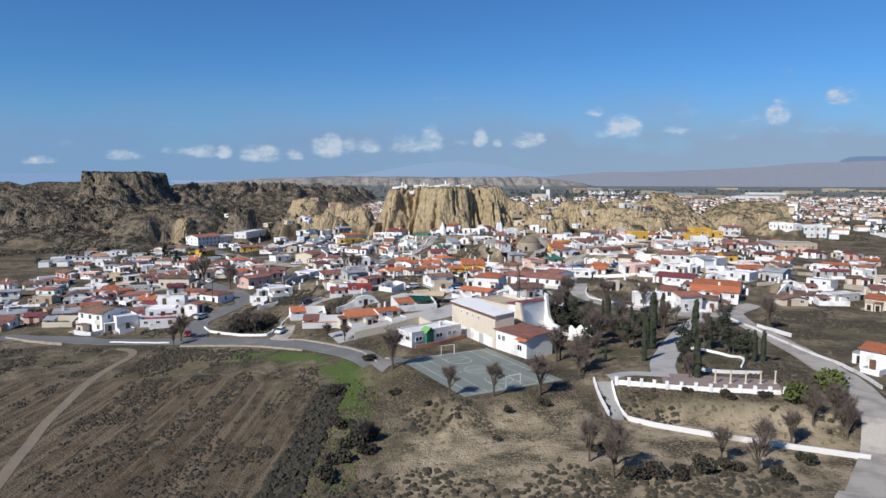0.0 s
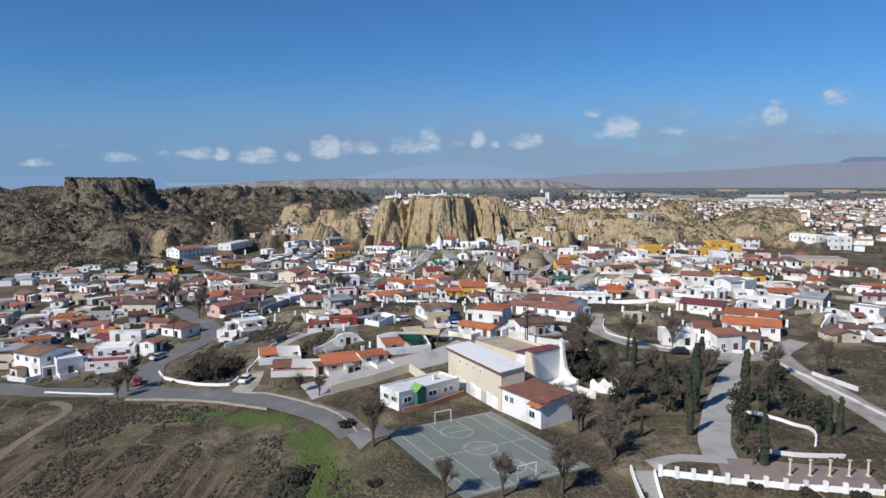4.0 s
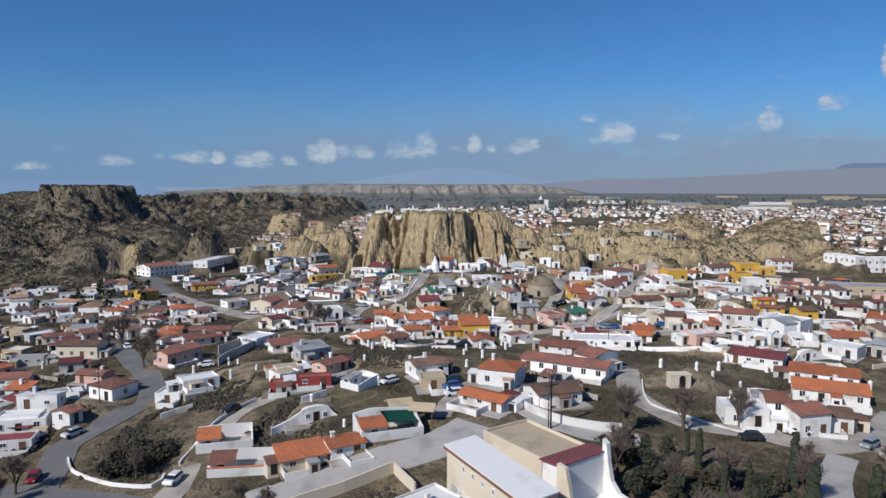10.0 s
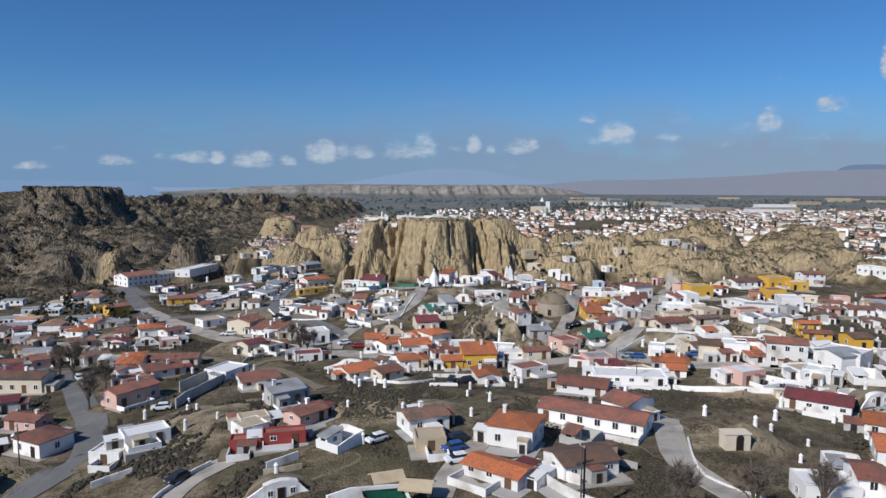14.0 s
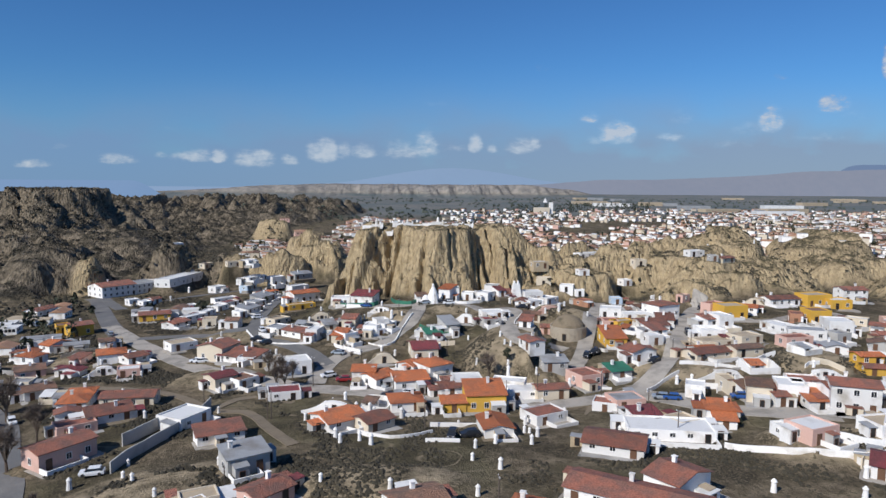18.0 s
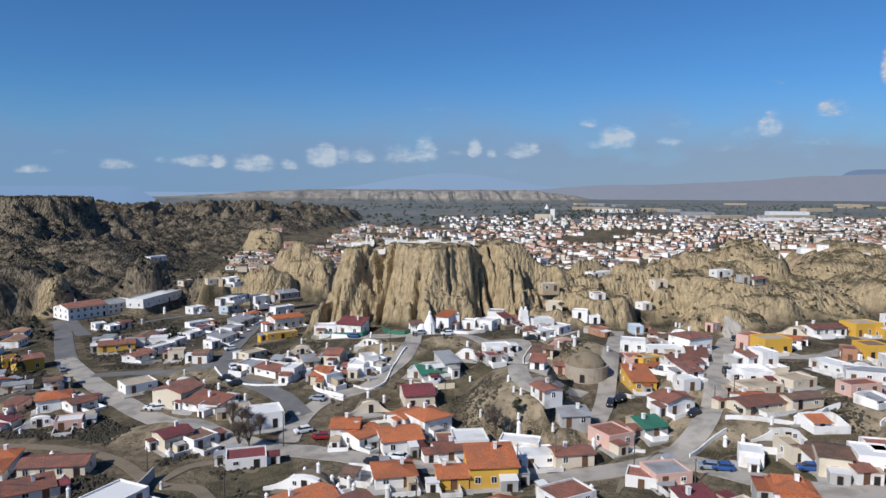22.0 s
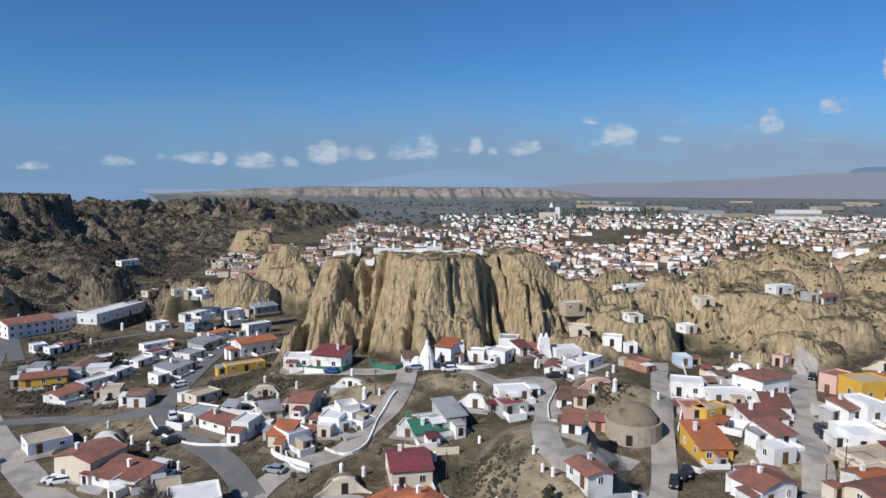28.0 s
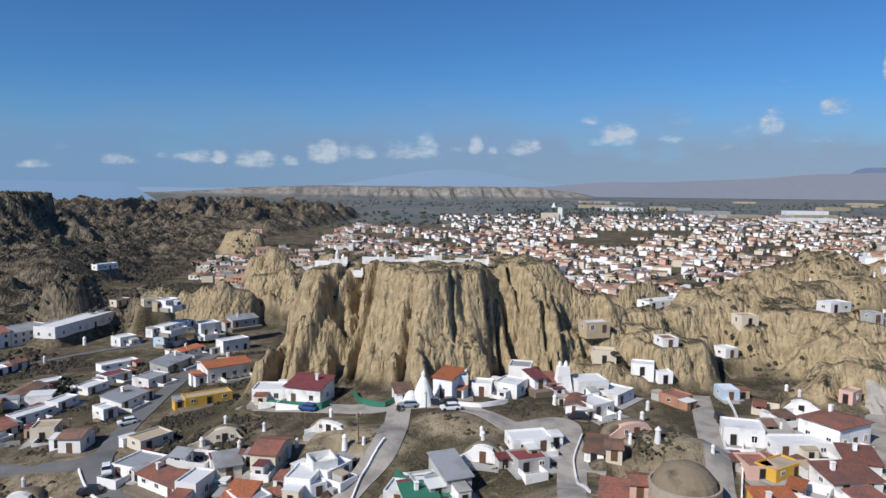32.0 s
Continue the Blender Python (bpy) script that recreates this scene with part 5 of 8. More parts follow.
house(-26.5, 207.3, 14, 7.4, 3.0, 2.0, "flat", "red", "roof_red", base=11.3)
house(-22.7, 215.4, 50, 6.6, 5.0, 2.1, "gx", "pink", "roof_red", base=12.3)
house(-30.1, 227.9, 35, 7.0, 5.0, 3.2, "sf", "grey", "roof_grey", base=11.4)
house(7.9, 188.0, -38, 9.7, 5.0, 1.9, "gx", "white", "roof_orange", base=13.2)
house(-21.0, 169.4, 26, 7.5, 5.0, 2.1, "sf", "cream", "roof_orange", base=9.3)
house(-14.4, 172.4, 28, 6.0, 5.0, 2.1, "gx", "white", "roof_orange", base=10.1)
house(61.2, 183.0, -15, 3.7, 7.0, 4.9, "gx", "white", "roof_red", base=11.2)
house(66.1, 179.5, 13, 6.4, 7.0, 4.1, "gx", "white", "roof_red", base=11.0)
house(79.0, 197.2, -25, 13.5, 9.0, 2.6, "gx", "white", "roof_orange", base=11.0)
house(84.3, 209.2, -30, 13.4, 8.0, 2.6, "gx", "white", "roof_orange", base=11.2)
house(70.8, 181.8, -16, 6.2, 6.0, 3.1, "gx", "white", "roof_brown", base=10.8)
house(55.8, 183.1, -7, 7.6, 6.0, 3.2, "flat", "white", "roof_white", base=11.5)
house(76.2, 223.9, -34, 11.8, 8.0, 2.3, "gx", "white", "roof_maroon", base=11.7)
house(58.4, 254.0, -13, 6.4, 6.0, 2.7, "hip", "white", "roof_orange", base=11.2)
house(70.4, 264.0, -19, 5.1, 7.0, 3.8, "gx", "cream", "roof_brown", base=12.1)
house(77.2, 263.1, -16, 6.1, 7.0, 3.8, "flat", "white", "roof_white", base=12.3)
house(86.8, 256.6, -20, 9.2, 7.0, 5.7, "gx", "white", "roof_red", base=12.4)
house(96.9, 252.4, -51, 9.8, 8.0, 4.6, "flat", "white", "roof_white", base=12.5)
house(83.9, 238.4, -36, 5.7, 6.0, 2.5, "flat", "white", "roof_white", base=13.6)
house(110.5, 242.6, -8, 9.2, 8.0, 2.2, "gx", "white", "roof_orange", base=12.1)
house(112.1, 230.3, -45, 6.7, 8.0, 3.5, "gx", "grey", "roof_grey", base=11.6)
house(100.4, 230.9, -48, 8.1, 7.0, 2.6, "flat", "white", "roof_white", base=12.0)
house(-76.1, 214.5, -25, 7.5, 7.0, 3.0, "hip", "white", "roof_red", base=6.1)
house(-86.7, 229.6, -12, 7.5, 5.0, 2.3, "gx", "pink", "roof_red", base=5.2)
house(-66.8, 240.9, 58, 10.7, 6.0, 3.4, "gx", "pink", "roof_red", base=7.5)
house(-86.5, 281.8, 16, 6.2, 5.0, 3.0, "hip", "white", "roof_orange", base=4.7)
house(-72.3, 275.4, 8, 12.1, 6.0, 2.6, "gx", "cream", "roof_red", base=6.2)
house(-58.1, 207.2, -4, 5.5, 5.0, 1.9, "flat", "white", "roof_white", base=7.7)
house(-105.6, 259.6, 0, 11.9, 7.0, 3.8, "gx", "cream", "roof_brown", base=3.8)
house(-84.5, 197.4, 10, 9.6, 5.0, 2.9, "flat", "white", "roof_white", base=5.3)
house(-83.6, 203.1, 7, 9.3, 5.0, 2.2, "sb", "white", "roof_white", base=7.8)
house(-72.9, 198.3, 72, 3.8, 8.0, 3.6, "gx", "white", "roof_red", base=6.5)
house(-28.1, 367.9, -17, 8.6, 7.0, 3.5, "sf", "white", "roof_maroon", base=14.3)
house(-36.3, 370.8, 1, 7.2, 6.0, 2.7, "flat", "white", "roof_white", base=13.6)
house(-55.3, 404.1, 39, 11.9, 8.0, 3.9, "gx", "white", "roof_orange", base=9.0)
house(-83.2, 471.5, 42, 7.4, 6.0, 4.2, "flat", "white", "roof_white", base=6.0)
house(-68.2, 453.2, 47, 10.0, 5.0, 3.9, "flat", "white", "roof_white", base=4.5)
house(-70.4, 471.9, 41, 10.1, 5.0, 2.8, "sf", "grey", "roof_grey", base=9.2)
house(-52.0, 378.5, 34, 10.8, 4.0, 1.9, "flat", "yellow", "roof_tan", base=10.6)
house(-28.8, 337.6, -8, 4.6, 8.0, 3.2, "gx", "cream", "roof_red", base=12.1)
house(-34.2, 336.5, 26, 4.1, 5.0, 2.4, "sf", "cream", "roof_grey", base=11.2)
house(-30.2, 324.1, -11, 4.3, 6.0, 2.7, "sf", "cream", "roof_orange", base=10.2)
house(-26.0, 324.4, 43, 4.8, 6.0, 2.7, "flat", "white", "roof_grey", base=10.6)
house(-39.6, 330.6, -13, 3.9, 6.0, 3.3, "flat", "white", "roof_white", base=9.7)
house(-46.0, 334.6, -33, 10.8, 4.0, 2.2, "sf", "white", "roof_red", base=9.5)
house(-21.0, 329.0, -11, 4.5, 6.0, 3.0, "flat", "white", "roof_white", base=11.6)
house(-17.1, 333.3, 26, 5.0, 7.0, 2.4, "flat", "white", "roof_white", base=12.5, parapet=1.2)
house(-17.5, 329.4, 35, 2.8, 4.0, 1.9, "flat", "white", "roof_white", base=11.7)
house(-14.8, 334.0, 55, 6.0, 5.0, 1.9, "flat", "white", "roof_white", base=12.7)
house(5.1, 328.1, 22, 4.4, 8.0, 3.0, "sf", "grey", "roof_grey", base=12.6)
house(-4.7, 326.4, -14, 4.7, 5.0, 1.9, "flat", "white", "roof_white", base=11.8)
house(-0.6, 324.3, 17, 5.2, 5.0, 1.9, "sf", "grey", "green", base=11.7)
house(0.7, 328.3, 19, 5.1, 5.0, 1.9, "flat", "grey", "roof_white", base=12.5)
house(-3.0, 308.4, 11, 7.2, 10.0, 3.2, "gx", "cream", "roof_maroon", base=9.5)
house(-5.4, 363.0, 15, 4.6, 6.0, 2.9, "sf", "white", "roof_brown", base=16.1)
house(2.4, 365.8, -28, 4.6, 6.0, 4.4, "sf", "white", "roof_orange", base=16.5)
house(6.4, 367.6, 1, 3.2, 6.0, 4.1, "flat", "white", "roof_white", base=16.6)
house(10.9, 367.7, -12, 5.1, 7.0, 3.5, "flat", "white", "roof_white", base=16.5)
house(16.1, 367.5, -30, 5.4, 6.0, 2.9, "flat", "white", "roof_white", base=16.3)
house(20.3, 377.7, -13, 5.2, 6.0, 4.4, "flat", "white", "roof_grey", base=15.8)
house(24.1, 370.0, 24, 3.1, 5.0, 2.4, "sf", "white", "roof_maroon", base=17.5)
house(27.4, 371.1, 19, 4.0, 6.0, 2.4, "sf", "white", "roof_red", base=16.0)
house(35.9, 370.2, 11, 7.1, 6.0, 3.6, "flat", "white", "roof_white", base=15.5)
house(29.3, 357.9, -14, 3.7, 7.0, 2.0, "gy", "white", "roof_red", base=15.9)
house(35.3, 358.3, 32, 6.0, 6.0, 2.2, "flat", "white", "roof_white", base=15.7)
house(42.7, 368.7, 48, 7.7, 6.0, 2.1, "flat", "white", "roof_white", base=15.1)
house(49.9, 381.2, -18, 6.2, 6.0, 2.5, "flat", "white", "roof_white", base=17.6)
house(54.9, 379.4, 2, 4.1, 6.0, 2.5, "flat", "white", "roof_white", base=16.2)
house(57.8, 385.4, 11, 4.9, 5.0, 1.9, "flat", "white", "roof_brown", base=23.6)
house(69.2, 422.6, 28, 14.4, 5.0, 1.9, "flat", "white", "roof_white", base=26.7)
house(18.6, 340.7, 13, 7.5, 5.0, 2.3, "flat", "white", "roof_white", base=14.8)
house(17.9, 334.6, 19, 5.9, 5.0, 1.9, "flat", "grey", "roof_maroon", base=14.0)
house(28.7, 337.7, -19, 3.3, 6.0, 2.0, "sf", "white", "roof_brown", base=14.2)
house(31.8, 336.1, -12, 3.2, 7.0, 2.2, "gx", "cream", "roof_brown", base=15.3)
house(33.7, 327.1, -9, 3.7, 6.0, 2.3, "gx", "pink", "roof_red", base=12.9)
house(25.1, 310.9, -17, 3.4, 5.0, 1.9, "sf", "white", "roof_red", base=18.5)
house(23.2, 296.5, -69, 7.3, 6.0, 3.2, "gx", "white", "roof_red", base=15.8)
house(55.6, 368.2, 33, 5.1, 5.0, 2.1, "flat", "brick", "roof_red", base=14.4)
house(58.1, 345.1, -16, 7.1, 6.0, 3.1, "flat", "white", "roof_white", base=14.6)
house(52.2, 313.5, 2, 6.0, 10.0, 2.7, "sf", "yellow", "roof_orange", base=12.2)
house(55.4, 331.9, 1, 4.8, 6.0, 2.1, "flat", "pink", "roof_red", base=14.0)
house(59.9, 332.1, 30, 7.2, 4.0, 1.9, "flat", "yellow", "roof_tan", base=14.2)
house(68.2, 339.9, 1, 13.5, 5.0, 2.1, "flat", "white", "roof_white", base=14.8)
house(77.0, 342.4, 27, 9.2, 8.0, 4.3, "hip", "white", "roof_red", base=15.4)
house(90.1, 345.3, -59, 4.0, 7.0, 4.2, "flat", "pink", "roof_red", base=15.5)
house(87.6, 363.3, -53, 3.3, 5.0, 4.0, "flat", "pink", "roof_tan", base=17.0)
house(72.3, 332.2, -14, 5.4, 6.0, 2.1, "sf", "white", "roof_red", base=14.7)
house(67.9, 326.4, 7, 8.5, 6.0, 1.9, "sf", "white", "roof_red", base=14.3)
house(64.8, 313.9, 17, 4.7, 6.0, 2.0, "sf", "white", "roof_red", base=15.4)
house(62.0, 308.5, 15, 5.5, 7.0, 2.9, "flat", "white", "roof_white", base=14.2)
house(56.8, 301.1, 11, 5.7, 7.0, 2.6, "gx", "white", "roof_red", base=11.5)
house(89.1, 325.8, 13, 4.9, 7.0, 3.7, "flat", "white", "roof_white", base=15.5)
house(85.6, 326.8, 25, 5.1, 5.0, 2.8, "sf", "white", "roof_red", base=15.4)
house(81.1, 314.4, 1, 7.3, 8.0, 2.1, "flat", "white", "roof_white", base=14.2, parapet=1.0)
house(75.5, 304.6, 12, 5.7, 6.0, 1.9, "flat", "cream", "roof_tan", base=13.4)
house(73.4, 298.1, 11, 5.8, 7.0, 2.0, "gx", "white", "roof_orange", base=13.1)
house(107.8, 400.6, 18, 8.3, 6.0, 2.3, "flat", "white", "roof_white", base=29.8)
house(110.8, 389.9, 2, 3.4, 5.0, 2.1, "flat", "grey", "roof_grey", base=29.2)
house(117.8, 393.2, 33, 9.6, 5.0, 2.0, "gx", "cream", "roof_red", base=28.2)
house(85.3, 403.5, 12, 6.1, 5.0, 2.8, "flat", "cream", "roof_tan", base=25.3)
house(78.8, 398.9, 21, 5.0, 5.0, 2.3, "flat", "white", "roof_white", base=17.6)
house(67.9, 373.4, 1, 3.9, 5.0, 2.1, "flat", "blue", "roof_white", base=14.3)
house(-163.2, 464.7, 55, 18.2, 14.0, 5.5, "gx", "white", "roof_red", base=0.6)
house(-133.8, 492.6, 80, 52.2, 9.0, 4.0, "flat", "white", "roof_white", base=4.9)
house(-153.8, 480.5, 65, 18.2, 14.0, 4.8, "flat", "white", "roof_grey", base=0.5)
house(-110.2, 381.6, 24, 11.4, 7.0, 2.6, "gx", "yellow", "roof_red", base=5.0)
house(-94.4, 368.0, 67, 8.3, 6.0, 1.9, "gx", "white", "roof_red", base=5.6)
house(-80.5, 333.5, 42, 8.5, 7.0, 2.2, "flat", "white", "roof_tan", base=5.6)
house(-61.3, 319.5, 70, 8.6, 9.0, 4.3, "gx", "cream", "roof_red", base=6.4)
house(-57.4, 312.2, -27, 11.1, 7.0, 2.0, "sf", "white", "roof_red", base=7.0)
house(-51.2, 314.3, 80, 9.2, 5.0, 1.9, "flat", "white", "roof_white", base=7.3)
house(-72.4, 355.7, 1, 4.5, 6.0, 3.0, "gx", "white", "roof_brown", base=7.7)
house(-54.3, 340.9, -22, 6.4, 7.0, 1.9, "flat", "white", "roof_grey", base=9.3)
house(-53.9, 353.9, 54, 7.0, 5.0, 1.9, "flat", "cream", "roof_tan", base=9.9)
house(-74.0, 376.2, 54, 3.4, 5.0, 2.3, "flat", "white", "roof_white", base=7.6)
house(-72.2, 384.7, 75, 9.2, 6.0, 2.3, "sf", "white", "roof_grey", base=7.8)
house(-75.7, 407.2, 68, 7.7, 6.0, 2.3, "flat", "white", "roof_grey", base=6.3)
house(-77.4, 426.8, 78, 12.7, 6.0, 2.4, "sf", "grey", "roof_grey", base=5.4)
house(-141.5, 433.2, 48, 4.6, 5.0, 2.6, "flat", "white", "roof_white", base=1.7)
house(-133.3, 428.3, 53, 4.1, 5.0, 2.2, "flat", "white", "roof_white", base=2.2)
house(-131.8, 435.4, 53, 4.3, 5.0, 2.5, "gx", "white", "roof_red", base=2.1)
house(-93.3, 379.9, 64, 9.7, 4.0, 1.9, "flat", "white", "roof_white", base=5.7)
house(-90.9, 389.4, 76, 6.8, 4.0, 1.9, "flat", "white", "roof_white", base=5.8)
house(-106.8, 409.4, 46, 7.0, 4.0, 1.9, "flat", "white", "roof_white", base=4.2)
house(-90.4, 403.2, 71, 7.2, 5.0, 1.9, "flat", "white", "roof_white", base=5.4)
house(-90.3, 414.9, 61, 7.8, 5.0, 1.9, "flat", "white", "roof_maroon", base=5.0)
house(-98.5, 432.5, 49, 11.5, 4.0, 1.9, "flat", "white", "roof_white", base=3.6)
house(-113.4, 470.8, 58, 6.7, 6.0, 3.0, "flat", "white", "roof_white", base=2.0)
house(-96.2, 468.1, 74, 8.3, 5.0, 2.3, "flat", "blue", "roof_white", base=3.9)
house(-93.4, 465.6, 73, 13.0, 5.0, 1.9, "flat", "white", "roof_white", base=9.2)
house(-131.1, 505.2, 70, 8.8, 5.0, 3.4, "flat", "cream", "roof_brown", base=10.5)
house(-111.8, 489.2, 36, 8.4, 5.0, 3.7, "flat", "cream", "roof_tan", base=13.4)
house(-95.8, 468.4, 67, 6.6, 5.0, 2.4, "flat", "white", "roof_white", base=17.0)
house(-81.9, 448.1, 59, 8.1, 5.0, 2.2, "gx", "white", "roof_orange", base=4.0)
house(-195.5, 623.0, 65, 14.1, 5.0, 3.2, "flat", "white", "roof_white", base=10.6)
cave_chimney(-130.5, 472.1, 3.3)
cave_chimney(-128.7, 443.5, 2.5)
cave_chimney(-89.7, 374.9, 2.2)
cave_chimney(-63.2, 333.3, 2.1)
cave_chimney(-57.7, 328.8, 2.3)
cave_chimney(-47.7, 318.7, 2.1)
cave_chimney(-43.9, 350.6, 2.4)
cave_chimney(-15.0, 340.9, 2.5)
cave_chimney(-11.7, 341.4, 1.5)
cave_chimney(-25.4, 342.7, 1.8)
cave_chimney(9.7, 346.4, 1.8)
cave_chimney(17.6, 304.8, 1.5)
cave_chimney(18.4, 300.2, 1.3)
cave_chimney(19.9, 299.2, 1.3)
cave_chimney(39.3, 336.5, 2.7)
cave_chimney(35.3, 339.0, 1.7)
cave_chimney(48.2, 334.9, 1.7)
cave_chimney(41.2, 330.2, 2.3)
cave_chimney(68.8, 358.7, 1.7)
cave_chimney(81.1, 374.9, 2.2)
cave_chimney(67.5, 333.0, 1.9)
cave_chimney(56.5, 308.8, 2.2)
cave_chimney(100.9, 354.7, 1.9)
cave_chimney(144.6, 482.9, 2.4)
cave_chimney(169.9, 483.8, 2.0)
cave_chimney(58.5, 319.4, 0.6)
house(-84.8, 274.7, 15, 6.4, 7.0, 2.4, "hip", "white", "roof_orange", base=5.2)
house(-70.5, 264.5, 36, 9.3, 5.0, 1.9, "sf", "white", "roof_red", base=6.8)
house(-74.4, 258.0, 40, 7.7, 5.0, 1.9, "flat", "pink", "roof_red", base=6.4)
house(-50.0, 259.1, 65, 8.5, 7.0, 2.3, "flat", "white", "roof_white", base=8.1)
house(-40.6, 246.2, 29, 8.8, 5.0, 1.9, "sf", "white", "roof_red", base=9.5)
house(-97.6, 321.0, 28, 8.1, 8.0, 3.5, "hip", "white", "roof_orange", base=3.9)
house(-89.6, 321.1, 55, 6.5, 6.0, 2.1, "gx", "white", "roof_red", base=4.6)
house(-121.0, 324.1, 76, 5.6, 7.0, 2.6, "hip", "white", "roof_orange", base=3.5)
house(-137.5, 366.3, 36, 4.2, 6.0, 2.7, "flat", "yellow", "roof_brown", base=3.4)
house(-127.6, 360.8, 45, 7.8, 7.0, 3.8, "gx", "yellow", "roof_red", base=3.8)
house(-167.3, 407.9, 77, 11.2, 7.0, 3.0, "gx", "white", "roof_red", base=1.5)
house(-53.2, 289.3, 47, 6.3, 6.0, 3.2, "gx", "cream", "roof_maroon", base=6.7)
house(-47.6, 289.6, 53, 5.9, 6.0, 2.1, "flat", "white", "roof_brown", base=7.1)
house(-35.8, 277.7, 16, 7.7, 6.0, 1.9, "flat", "white", "roof_maroon", base=7.5)
house(-37.6, 299.5, 23, 8.3, 7.0, 3.4, "flat", "white", "roof_white", base=7.6)
house(-44.5, 305.6, 25, 4.7, 6.0, 2.2, "flat", "grey", "roof_tan", base=7.6)
house(-17.4, 253.2, 38, 8.6, 8.0, 1.9, "gx", "white", "roof_orange", base=9.8)
house(-10.6, 252.5, 41, 6.5, 6.0, 1.9, "gx", "cream", "roof_red", base=9.9)
house(-6.0, 266.6, 12, 7.4, 7.0, 2.2, "hip", "white", "roof_orange", base=8.8)
house(4.2, 266.1, 7, 5.4, 6.0, 2.2, "gx", "yellow", "roof_orange", base=8.8)
house(11.4, 267.1, 6, 8.8, 8.0, 3.8, "sf", "yellow", "roof_orange", base=8.7)
house(12.5, 247.2, 9, 5.7, 8.0, 1.9, "gy", "white", "roof_orange", base=10.4)
house(24.6, 258.5, 29, 8.1, 6.0, 1.9, "flat", "white", "roof_red", base=9.2)
house(27.8, 276.7, 9, 9.1, 9.0, 3.8, "gx", "cream", "roof_red", base=8.6)
house(8.3, 284.4, 7, 7.1, 7.0, 2.8, "flat", "white", "roof_white", base=7.8)
house(17.7, 283.9, -15, 9.6, 7.0, 2.5, "flat", "white", "roof_white", base=8.0)
house(21.2, 277.5, 8, 7.4, 6.0, 1.9, "flat", "white", "roof_white", base=8.2)
house(4.0, 281.4, 15, 5.5, 6.0, 1.9, "gx", "white", "roof_red", base=7.8)
house(-5.8, 285.2, 16, 8.5, 9.0, 2.8, "gx", "white", "roof_orange", base=7.7)
house(1.4, 295.7, 36, 7.3, 8.0, 3.6, "hip", "white", "roof_orange", base=8.0)
house(-4.0, 300.1, 48, 6.1, 6.0, 2.0, "gx", "white", "roof_orange", base=8.5)
house(-18.5, 289.7, 1, 5.9, 7.0, 3.7, "gx", "white", "roof_orange", base=7.7)
house(-12.5, 288.9, 49, 7.2, 7.0, 2.6, "gx", "white", "roof_orange", base=7.7)
house(30.8, 291.1, 7, 7.5, 8.0, 2.6, "sf", "grey", "roof_grey", base=11.3)
house(38.8, 284.4, 25, 6.4, 7.0, 2.8, "flat", "pink", "roof_red", base=9.3)
house(37.3, 265.9, -21, 5.5, 5.0, 1.9, "flat", "white", "roof_red", base=9.2)
house(43.1, 265.7, 12, 7.1, 6.0, 2.2, "flat", "pink", "roof_grey", base=9.7)
house(43.6, 251.7, 15, 5.7, 6.0, 1.9, "sf", "white", "roof_maroon", base=10.7)
house(50.5, 249.9, 26, 5.3, 5.0, 1.9, "flat", "cream", "roof_tan", base=10.9)
house(57.5, 250.5, -12, 4.2, 9.0, 1.9, "sf", "white", "roof_orange", base=11.1)
house(59.0, 270.9, -21, 4.3, 5.0, 2.8, "flat", "white", "roof_white", base=10.9)
house(67.9, 270.6, 1, 3.2, 7.0, 2.8, "flat", "cream", "roof_tan", base=11.8)
house(71.5, 268.3, 10, 6.1, 7.0, 2.0, "gx", "white", "roof_brown", base=12.2)
house(81.8, 265.4, -12, 7.0, 7.0, 3.8, "flat", "white", "roof_red", base=12.3)
house(74.1, 261.1, 1, 3.1, 6.0, 2.4, "sf", "white", "roof_red", base=12.2)
house(81.4, 259.2, 1, 5.5, 8.0, 1.9, "sf", "white", "roof_orange", base=12.3)
house(85.8, 258.7, 1, 5.1, 8.0, 4.0, "gx", "white", "roof_red", base=12.4)
house(65.2, 239.3, 7, 3.5, 5.0, 2.0, "flat", "white", "roof_white", base=13.0)
house(69.7, 237.4, 23, 6.9, 6.0, 2.8, "flat", "pink", "roof_white", base=13.4)
house(96.6, 297.3, 13, 9.8, 7.0, 2.8, "flat", "pink", "roof_red", base=16.5)
house(101.1, 321.0, -69, 10.3, 6.0, 2.0, "flat", "white", "roof_white", base=15.6)
house(106.4, 311.7, -19, 10.1, 7.0, 2.7, "flat", "white", "roof_grey", base=15.1)
house(120.1, 318.1, -9, 6.9, 8.0, 4.0, "flat", "white", "roof_white", base=15.1)
house(121.9, 332.1, 1, 6.5, 7.0, 3.7, "flat", "yellow", "roof_brown", base=16.0)
house(136.6, 359.4, 12, 10.1, 7.0, 3.8, "flat", "yellow", "roof_tan", base=16.6)
house(142.5, 355.7, 1, 7.2, 7.0, 3.0, "flat", "yellow", "roof_white", base=16.2)
house(123.9, 358.7, 11, 11.8, 7.0, 2.6, "gx", "white", "roof_red", base=16.6)
house(112.7, 330.0, -22, 3.7, 6.0, 3.3, "flat", "brick", "roof_red", base=15.8)
house(158.6, 374.2, 2, 9.3, 7.0, 4.8, "gx", "white", "roof_red", base=15.5)
house(97.5, 338.4, 11, 8.6, 7.0, 4.1, "flat", "yellow", "roof_tan", base=15.9)
house(81.8, 293.8, 15, 9.7, 7.0, 2.4, "gx", "cream", "roof_brown", base=14.7)
house(90.0, 310.2, 22, 8.0, 6.0, 1.9, "flat", "cream", "roof_tan", base=14.5)
